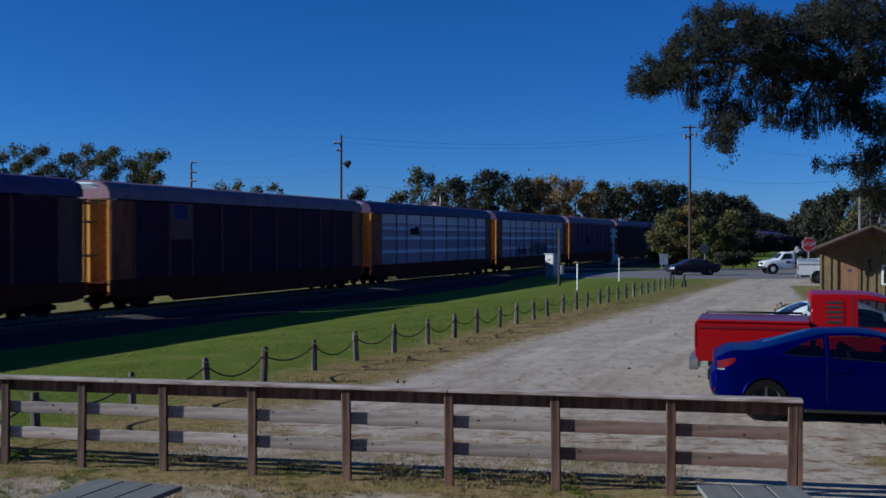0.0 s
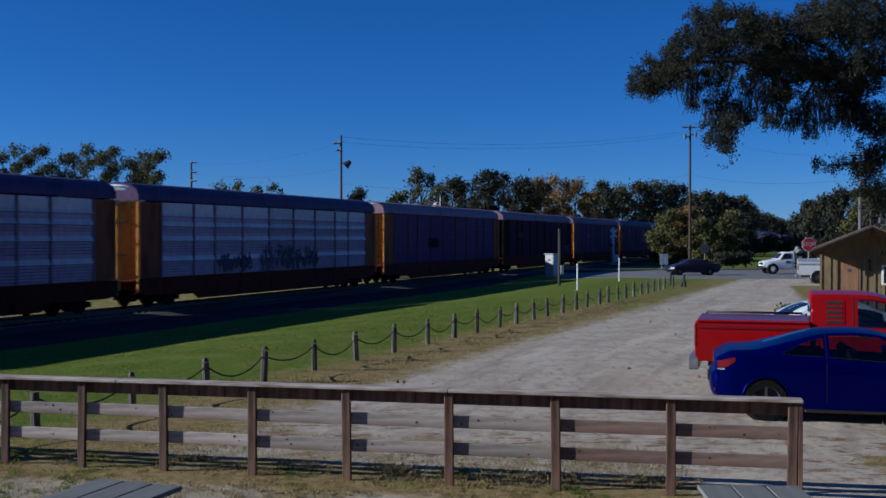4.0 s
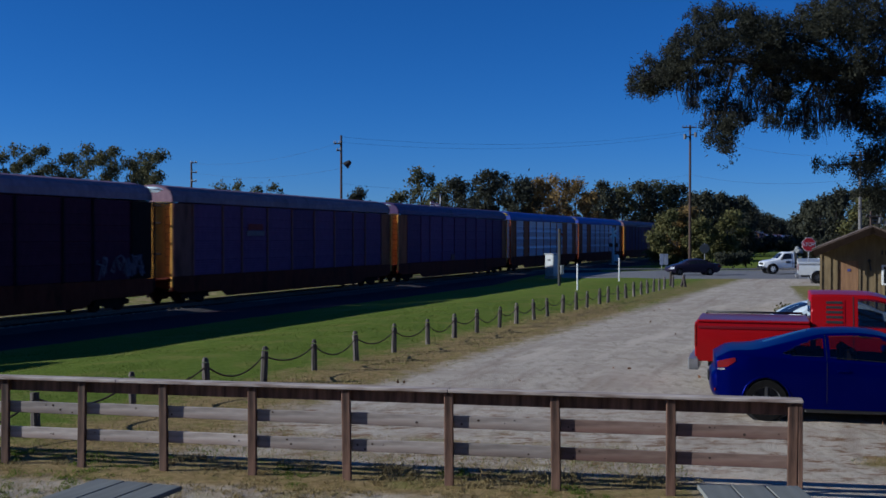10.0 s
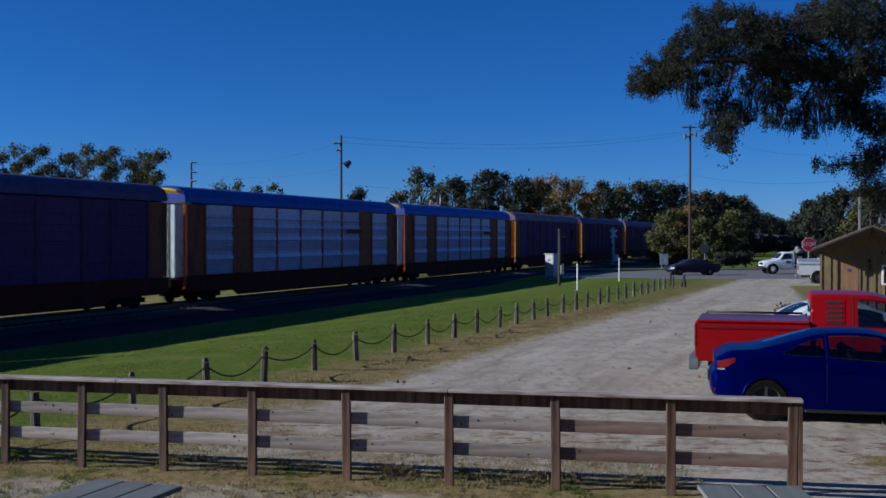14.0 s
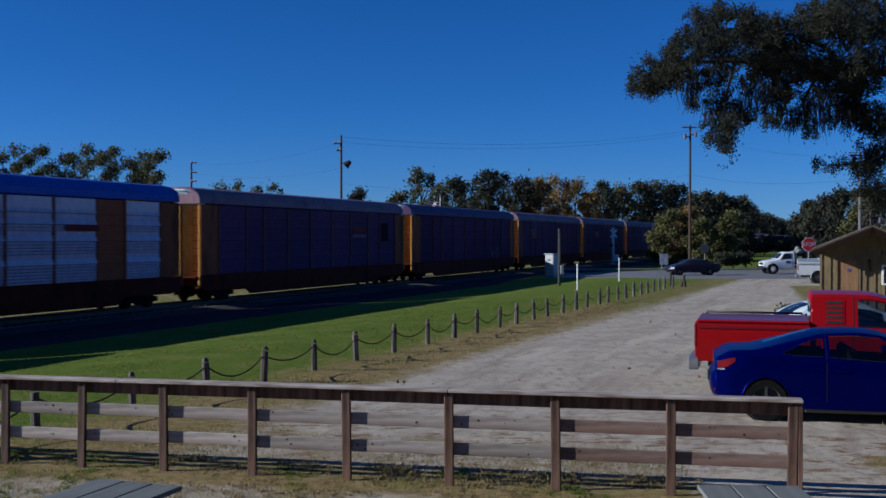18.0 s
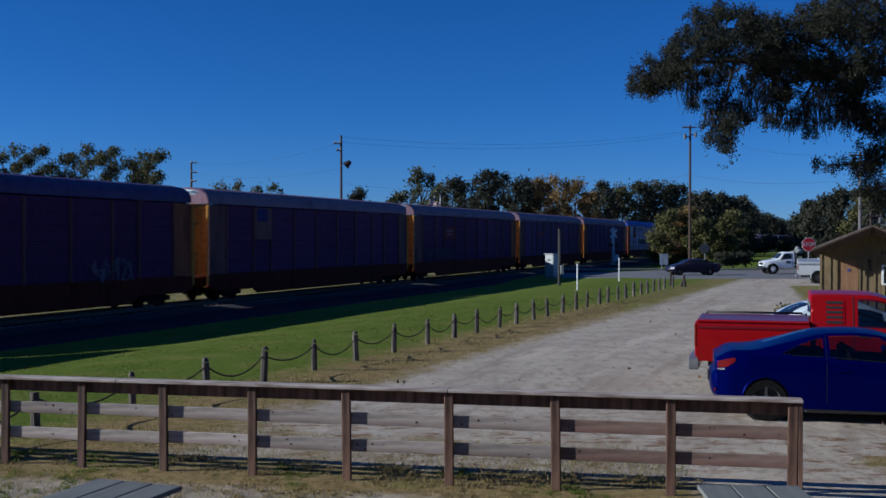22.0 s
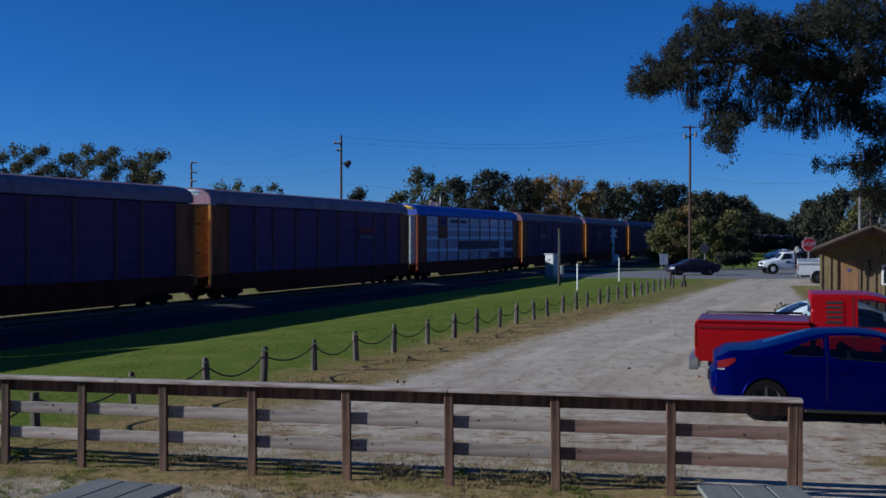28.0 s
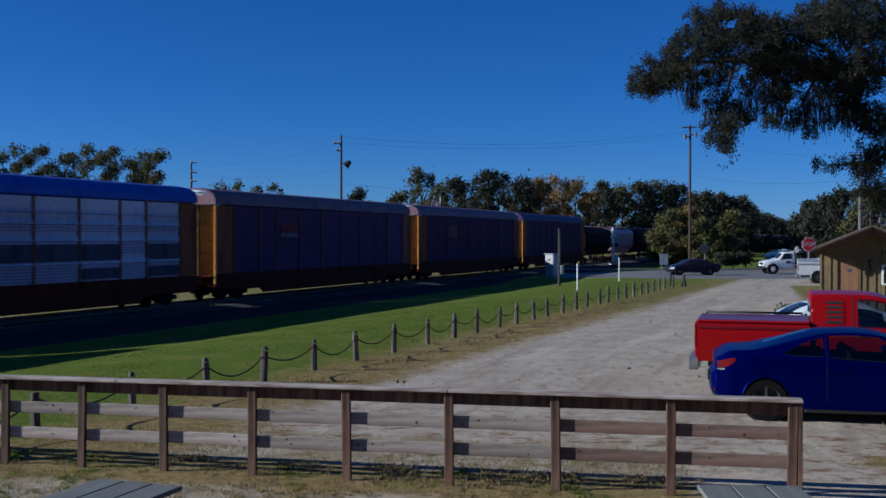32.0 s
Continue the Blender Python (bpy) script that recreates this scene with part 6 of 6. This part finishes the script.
def build_trackside():
    SILVER = surface("aluminium cabinet", (0.26, 0.27, 0.285), (0.36, 0.37, 0.385), 4, 0.45, 0.03, metal=0.3)
    # signal cabinet
    d = 80.0
    t = thing("signal_cabinet", Matrix.Translation((spot(977, d), d, ground_z(spot(977, d), d))) @ pose(0, 0, 0, 0, 0, -48), "silver metal signal cabinet on a concrete base", "cabinet")
    part("base", one_box((0, 0, 0.06), (0.90, 0.70, 0.22), 0.02), CRIB, t)
    part("housing", one_box((0, 0, 1.0), (0.85, 0.62, 1.62), 0.02), SILVER, t)
    part("door", one_box((0, -0.32, 1.0), (0.74, 0.03, 1.48), 0.01), SILVER, t)
    part("label_plate", one_box((0.02, -0.345, 1.38), (0.28, 0.012, 0.10)), BLACK, t)
    part("roof", one_box((0, -0.02, 1.84), (0.95, 0.72, 0.07), 0.02), SILVER, t)
    # meter pole
    d = 65.0
    x = spot(990, d)
    z = ground_z(x, d)
    t = thing("meter_pole", Matrix.Translation((x, d, z)), "short dark wooden service pole with a meter box", "pole")
    bm = bmesh.new()
    rod(bm, (0, 0, -0.3), (0, 0, 3.5), 0.10, 0.085, 10)
    part("shaft", bm, BLACK, t)
    part("meter_box", one_box((0.16, -0.10, 0.98), (0.20, 0.16, 0.56), 0.02), SILVER, t)
    bm = bmesh.new()
    rod(bm, (0.02, -0.13, 1.4), (0.02, -0.13, 3.3), 0.03, n=6)
    part("conduit", bm, BLACK, t)
    part("service_head", one_box((0.0, -0.12, 3.35), (0.14, 0.14, 0.16), 0.03), POLE_WOOD, t)
    # white marker posts
    for px, d, h in ((1022, 57.4, 1.38), (1096, 69.0, 1.5)):
        x = spot(px, d)
        t = thing("marker_post", Matrix.Translation((x, d, ground_z(x, d))), "slim white marker post standing in the grass", "marker post", "white marker posts")
        bm = bmesh.new()
        rod(bm, (0, 0, -0.2), (0, 0, h), 0.045, n=12)
        part("pipe", bm, WHITE, t)
        bm = bmesh.new()
        rod(bm, (0, 0, h), (0, 0, h + 0.04), 0.052, 0.03, n=12)
        part("cap", bm, WHITE, t)
    # level crossing signal
    d = 146.0
    x = spot(1085, d)
    t = thing("crossing_signal", Matrix.Translation((x, d, ground_z(x, d))) @ pose(0, 0, 0, 0, 0, 25), "silver level crossing signal mast with crossbuck and lamps", "crossing signal")
    bm = bmesh.new()
    rod(bm, (0, 0, -0.2), (0, 0, 5.1), 0.19, n=10)
    part("mast", bm, WHITE, t)
    for a in (45, -45):
        part("crossbuck_board", box(bmesh.new(), (0, 0, 0), (1.5, 0.03, 0.22), pose(0.0, -0.14 - 0.02 * (a > 0), 4.3, 0, a, 0)), WHITE, t)
    for s in (-1, 1):
        bm = bmesh.new()
        rod(bm, (s * 0.45, -0.10, 2.7), (s * 0.45, -0.22, 2.7), 0.30, n=16)
        part("lamp_target", bm, BLACK, t)
        bm = bmesh.new()
        rod(bm, (s * 0.45, -0.20, 2.7), (s * 0.45, -0.26, 2.7), 0.14, n=14)
        part("lamp", bm, LAMP_RED, t)
    part("lamp_arm", one_box((0, -0.06, 2.7), (0.9, 0.08, 0.08)), SILVER, t)
    part("gate_motor", one_box((0.25, -0.2, 0.95), (0.8, 0.6, 0.9), 0.05), WHITE, t)
    part("foot", one_box((0, 0, 0.08), (0.8, 0.8, 0.3), 0.03), WHITE, t)
    # sign panels by the street, seen from behind
    d = 92.0
    t = thing("roadside_sign", Matrix.Translation((spot(1175, d), d, ground_z(spot(1175, d), d))), "pair of dull grey sign panels on posts by the street", "road sign")
    for x in (-0.19, 0.19):
        bm = bmesh.new()
        rod(bm, (x, 0.04, -0.2), (x, 0.04, 1.40), 0.03, n=8)
        part("post", bm, SILVER, t)
        part("panel", one_box((x, 0, 0.96), (0.34, 0.025, 0.95), 0.006), GALV, t)
    # round warning sign seen from behind
    d = 100.0
    t = thing("round_sign", Matrix.Translation((spot(1247, d), d, 0)), "round metal road sign seen from its dull back", "road sign")
    bm = bmesh.new()
    rod(bm, (0, 0, -0.2), (0, 0, 2.3), 0.035, n=8)
    part("post", bm, SILVER, t)
    bm = bmesh.new()
    rod(bm, (0, -0.04, 1.82), (0, -0.06, 1.82), 0.46, n=24)
    part("disc", bm, INSUL, t)
    # stop sign
    d = 72.0
    t = thing("stop_sign", Matrix.Translation((spot(1431, d), d, 0)), "red octagonal stop sign with white lettering", "road sign")
    bm = bmesh.new()
    rod(bm, (0, 0, -0.2), (0, 0, 2.85), 0.035, n=8)
    part("post", bm, SILVER, t)
    bm = bmesh.new()
    bmesh.ops.create_cone(bm, cap_ends=True, segments=8, radius1=0.50, radius2=0.50, depth=0.02, matrix=pose(0, -0.05, 2.37, 90, 0, 0) @ pose(0, 0, 0, 0, 0, 22.5))
    part("rim", bm, WHITE, t)
    bm = bmesh.new()
    bmesh.ops.create_cone(bm, cap_ends=True, segments=8, radius1=0.465, radius2=0.465, depth=0.02, matrix=pose(0, -0.058, 2.37, 90, 0, 0) @ pose(0, 0, 0, 0, 0, 22.5))
    part("face", bm, surface("sign red", (0.45, 0.015, 0.02), (0.52, 0.02, 0.03), 4, 0.4, 0), t)
    ob = letters("STOP", 0, 2.37, 0.34, "white", t, y=-0.075)


build_trackside()


def build_hut():
    """Small board-and-batten hut with a gable towards the viewer."""
    HUT_WALL = surface("tan board siding", (0.145, 0.104, 0.050), (0.235, 0.175, 0.09), 9, 0.85, 0.3, stain=(0.15, 0.11, 0.06), stain_scale=1.2, stretch=(1, 1, 0.15), vary=0.12)
    HUT_DOOR = surface("brown door boards", (0.19, 0.10, 0.048), (0.28, 0.155, 0.075), 9, 0.8, 0.3, stretch=(1, 1, 0.15))
    FASCIA = surface("dark brown fascia paint", (0.012, 0.008, 0.006), (0.022, 0.014, 0.010), 8, 0.9, 0.2, spec=0.05)
    HUT_ROOF = surface("brown shingles", (0.07, 0.05, 0.038), (0.14, 0.10, 0.08), 12, 0.9, 0.5, vary=0.2)
    d, x0 = 40.0, 14.2
    w, depth, eave, ridge = 3.6, 4.5, 2.42, 3.18
    t = thing("wooden_hut", Matrix.Translation((x0, d, 0)) @ pose(0, 0, 0, 0, 0, -19.5), "small tan board-sided hut with a low gabled roof", "hut")
    bm = bmesh.new()
    prism(bm, [(0, 0), (0.62, 0), (0.62, 1.98), (1.36, 1.98), (1.36, 0), (w, 0), (w, eave), (w / 2, ridge), (0, eave)], 0, 0.12)
    part("wall", bm, HUT_WALL, t)
    part("wall", one_box((0.06, depth / 2 + 0.06, eave / 2), (0.12, depth - 0.12, eave)), HUT_WALL, t)
    part("wall", one_box((w - 0.06, depth / 2 + 0.06, eave / 2), (0.12, depth - 0.12, eave)), HUT_WALL, t)
    bm = bmesh.new()
    prism(bm, [(0, 0), (w, 0), (w, eave), (w / 2, ridge), (0, eave)], depth, depth + 0.12)
    part("wall", bm, HUT_WALL, t)
    for k in range(14):
        x = 0.04 + k * 0.313
        if 0.55 < x < 1.42:
            continue
        top = eave + (ridge - eave) * (1 - abs(x - w / 2) / (w / 2)) - 0.03
        part("batten", one_box((x, -0.018, top / 2), (0.06, 0.036, top)), HUT_WALL, t)
    part("door", one_box((0.99, 0.05, 0.99), (0.72, 0.06, 1.96), 0.005), HUT_DOOR, t)
    part("door_sign", one_box((1.02, 0.012, 1.62), (0.11, 0.012, 0.09)), surface("small blue sign", (0.04, 0.05, 0.2), (0.06, 0.07, 0.26), 5, 0.5, 0), t)
    for x in (0.585, 1.395):
        part("door_frame", one_box((x, -0.012, 1.0), (0.07, 0.04, 2.0)), HUT_WALL, t)
    part("door_frame", one_box((0.99, -0.012, 2.02), (0.88, 0.04, 0.07)), HUT_WALL, t)
    win = part("window", one_box((2.5, -0.02, 1.45), (0.70, 0.05, 0.75), 0.01), WHITE, t, "white framed window")
    part("pane", one_box((2.5, -0.048, 1.45), (0.56, 0.012, 0.61)), DARKGLASS, win)
    part("vent", one_box((2.45, -0.015, 2.28), (0.62, 0.03, 0.16)), TRIM, t, "dark vent slot")
    lamp = part("wall_lamp", one_box((1.72, -0.10, 1.98), (0.12, 0.18, 0.10), 0.03), TRIM, t)
    bm = bmesh.new()
    rod(bm, (1.72, -0.02, 2.0), (1.78, -0.12, 1.6), 0.03, n=6)
    part("bracket", bm, TRIM, lamp)
    ang = math.atan2(ridge - eave, w / 2)
    for s in (-1, 1):
        run_len = (w / 2 + 0.28) / math.cos(ang)
        m = Matrix.Translation((w / 2, depth / 2 - 0.2, ridge + 0.05)) @ Matrix.Rotation(s * ang, 4, "Y") @ Matrix.Translation((s * run_len / 2, 0, 0))
        slope = part("roof_slope", box(bmesh.new(), (0, 0, 0), (run_len, depth + 1.3, 0.06), m), HUT_ROOF, t)
        for k in range(8):
            mm = m @ Matrix.Translation((-s * run_len / 2 + s * run_len * (k + 0.5) / 8, 0, 0.042)) @ Matrix.Rotation(s * 0.03, 4, "Y")
            part("shingle_course", box(bmesh.new(), (0, 0, 0), (run_len / 8 + 0.02, depth + 1.32, 0.016), mm), HUT_ROOF, slope)
        part("bargeboard", box(bmesh.new(), (0, -depth / 2 - 0.66, -0.13), (run_len, 0.03, 0.24), m), FASCIA, t)
    part("floor", one_box((w / 2, depth / 2, 0.03), (w - 0.26, depth - 0.26, 0.06)), HUT_DOOR, t)


build_hut()


def build_street_side():
    KERB = surface("worn concrete kerb", (0.13, 0.13, 0.125), (0.24, 0.23, 0.22), 7, 0.9, 0.3)
    # kerb along the far side of the street
    for k in range(16):
        o = part("kerb", one_box((0, 0, 0), (2.96, 0.16, 0.16), 0.02), KERB)
        o.location = (12 + 3 * k, 93.2, 0.06)
        tagged(o, "worn grey concrete kerb along the street", "kerb", kind="structure")
    # flag on its pole beyond the railway
    d = 112.0
    f = thing("flagpole", Matrix.Translation((spot(779, d), d, ground_z(spot(779, d), d))), "slim white flagpole beyond the railway", "flagpole")
    bm = bmesh.new()
    rod(bm, (0, 0, 0), (0, 0, 8.2), 0.06, 0.04, n=8)
    part("shaft", bm, WHITE, f)
    bm = bmesh.new()
    bmesh.ops.create_uvsphere(bm, u_segments=10, v_segments=6, radius=0.09, matrix=Matrix.Translation((0, 0, 8.28)))
    part("finial", bm, CHROME, f)
    flag = thing("flag", Matrix.Translation((spot(779, d), d, 5.55)), "red and white striped flag with a blue corner", "flag")
    red, white, blue = rack_mat("red"), WHITE, rack_mat("logo_blue")
    for k in range(3):
        panel = part("cloth_panel", one_box((-0.24 - 0.48 * k, 0.06 * (-1) ** k, 0.45), (0.48, 0.02, 0.96)), white, flag)
        panel.rotation_euler = (0, 0.12 * k, 0.25 * (-1) ** k)
        for j in range(4):
            part("stripe", one_box((-0.24 - 0.48 * k, 0.06 * (-1) ** k - 0.012, 0.06 + 0.26 * j), (0.478, 0.012, 0.12)), red, panel)
    part("canton", one_box((-0.26, 0.045, 0.70), (0.42, 0.014, 0.44)), blue, flag)
    return flag


FLAG = build_street_side()


def low_shrub(x, y, h, w, leaves, label, seed, n=900, leaf=0.10):
    rng = np.random.default_rng(seed)
    t = thing("shrub", Matrix.Translation((x, y, ground_z(x, y))), label, "shrub", "shrubs")
    bm = bmesh.new()
    heads = []
    for k in range(9):
        a = rng.uniform(0, 6.28)
        tip = Vector((math.cos(a) * w * 0.4 * rng.uniform(0.3, 1), math.sin(a) * w * 0.4 * rng.uniform(0.3, 1), h * rng.uniform(0.45, 0.95)))
        rod(bm, (0, 0, -0.05), tip, 0.018, 0.006, 5)
        heads.append(tip)
    part("stems", bm, BARK, t)
    heads = np.array(heads)
    c = heads[rng.integers(0, len(heads), size=n)] + rng.normal(size=(n, 3)) * np.array((w, w, h)) * 0.13
    c[:, 2] = np.abs(c[:, 2])
    ob = new("foliage", leaf_mesh("foliage", c, rng.uniform(0.6, 1.2, size=n) * leaf, leaves, rng))
    ob.parent = t


low_shrub(10.3, 31.5, 0.78, 0.95, LEAF_GREEN, "small green shrub growing near the hut", 201)
for i in range(3):
    low_shrub(25.3 + i * 1.5, 97 + (i % 3), 1.2, 1.6, LEAF_DARK, "low dark hedge shrub along the street", 210 + i, n=1300, leaf=0.22)

for i in range(9):
    low_shrub(41.5 + i * 1.9 + 0.4 * (i % 2), 166 + 2 * (i % 3), 2.0 + 0.35 * (i * 7 % 4), 4.4, LEAF_DARK, "dark roadside thicket before the far railway line", 230 + i, n=1500, leaf=0.42)


def build_surroundings():
    """What closes the place out of sight: the viewing shelter's wall behind and trees to the side."""
    SIDING = surface("brown shelter boards", (0.03, 0.022, 0.016), (0.055, 0.04, 0.03), 6, 0.85, 0.3)
    tagged(part("wall_back", one_box((4.0, -3.2, 2.4), (17.0, 0.2, 5.4)), SIDING), "brown board wall of the viewing shelter", "wall", kind="structure")
    tagged(part("viewing_deck", one_box((1.0, -1.5, 1.1), (8.0, 3.2, 0.16)), SIDING), "brown board deck under the viewer", "deck", kind="structure")
    for x in (-2.7, 4.7):
        for y in (-2.8, -0.2):
            tagged(part("deck_post", one_box((x, y, 0.50), (0.14, 0.14, 1.04)), SIDING), "brown timber post under the viewing deck", "post", "deck posts")
    for i in range(11):
        tree(17 + 2.2 * (i % 4) + 1.4 * i, -14 + 5.2 * i, 12 + (i % 3), 9, LEAF_DARK, "large leafy tree beside the lot", 300 + i, n=1500, leaf=0.55, low=0.05, gaps=0.3, group="trees beside the lot")


build_surroundings()

# ---- grass and litter ----


def build_grass():
    rng = np.random.default_rng(9)
    GRASS_BLADES = leaf_stuff("grass blades", (0.092, 0.130, 0.016), (0.150, 0.190, 0.030), 0.5)
    STRAW_BLADES = leaf_stuff("dry straw blades", (0.20, 0.15, 0.06), (0.38, 0.30, 0.14), 0.3)
    LITTER = leaf_stuff("fallen brown leaves", (0.12, 0.05, 0.022), (0.24, 0.12, 0.05), 0.1)
    green, dry, litter = [], [], []
    n = 170000
    ys = 8.5 + 40 * rng.random(n) ** 1.9
    xs = (rng.random(n) - 0.5) * ys * 0.88
    for x, y in zip(xs, ys):
        straw, sand, gravel, asphalt, litter_here = cover(x, y)
        k = noise.noise((x * 0.6, y * 0.6, 7.0)) * 0.5 + 0.5
        if gravel > 0.4 or (y < 13.0 - 0.207 * x and rng.random() < 0.55):
            continue
        if sand > 0.62 and k < 0.86 - 0.1 * (y < 14):
            if rng.random() < 0.003 and k > 0.55:
                litter.append((x, y, ground_z(x, y) + 0.02))
            continue
        if straw * (0.5 + k) > 0.55:
            (dry if rng.random() < 0.72 else green).append((x, y, ground_z(x, y)))
        else:
            green.append((x, y, ground_z(x, y)))
    # ragged tufts along the fence
    for k in range(1500):
        x = rng.uniform(-6.0, 3.0)
        y = 13.27 - 0.207 * (x + 5.48) + (rng.uniform(-2.6, 0.2) if k % 3 else rng.uniform(0.05, 0.85))
        if noise.noise((x * 1.4, y * 1.4, 3.0)) < -0.12:
            continue
        pile = green if noise.noise((x * 0.9, y * 0.9, 11.0)) > (0.25 if x > -3.5 else -0.1) else dry
        for j in range(18):
            pile.append((x + rng.normal() * 0.035, y + rng.normal() * 0.035, ground_z(x, y) + 0.012 * (j % 3)))
    for name, pts, mat, h, label in (("lawn_grass", green, GRASS_BLADES, 0.02, "short green lawn grass"), ("dry_grass", dry, STRAW_BLADES, 0.028, "dry straw-coloured grass and weeds")):
        p = np.array(pts)
        m = len(p)
        a = rng.uniform(0, math.pi * 2, m)
        hh = h * rng.uniform(0.5, 1.6, m)
        wd = 0.00035 * p[:, 1] + 0.0015
        lean = rng.normal(size=(m, 2)) * 0.03
        v = np.empty((m, 3, 3))
        v[:, 0] = p + np.c_[np.cos(a) * wd, np.sin(a) * wd, np.zeros(m) - 0.01]
        v[:, 1] = p - np.c_[np.cos(a) * wd, np.sin(a) * wd, np.zeros(m) + 0.01]
        v[:, 2] = p + np.c_[lean, hh]
        me = bpy.data.meshes.new(name)
        me.from_pydata(v.reshape(-1, 3).tolist(), [], np.arange(m * 3).reshape(m, 3).tolist())
        me.materials.append(mat)
        tagged(new(name, me), label, "grass", kind="stuff")
    if litter:
        p = np.array(litter)
        me = leaf_mesh("leaf_litter", p, rng.uniform(0.05, 0.10, len(p)), LITTER, rng)
        tagged(new("leaf_litter", me), "brown fallen leaves scattered on the sand", "leaves", kind="stuff")


build_grass()

def motions():
    turn = Matrix.Rotation(math.pi / 2 - TH, 4, "Z")
    for car, behind in TRAIN:
        rows = [(float(t), Matrix.Translation(on_track(run(t) + behind, 0, RAIL_Z)) @ turn) for t in range(0, 33, 2)]
        walk(car, rows)
    rows = []
    for t, x in ((0.0, 92.0), (18.5, 92.0), (21.0, 65.0), (23.0, 50.6), (24.0, 47.0), (24.5, 46.0), (25.0, 45.2), (25.5, 44.75), (26.5, 44.5), (27.5, 44.4), (32.0, 44.4)):
        rows.append((t, pose(x, 132, ground_z(x, 132), 0, 0, 180)))
    walk(WAITING_CAR, rows)
    home = FLAG.matrix_world.copy()
    rows = [(0.5 * k, home @ pose(0, 0, 0, 0, 6 * math.sin(k * 0.9), 24 * math.sin(k * 0.7) + 14 * math.sin(k * 1.9))) for k in range(65)]
    walk(FLAG, rows)


motions()
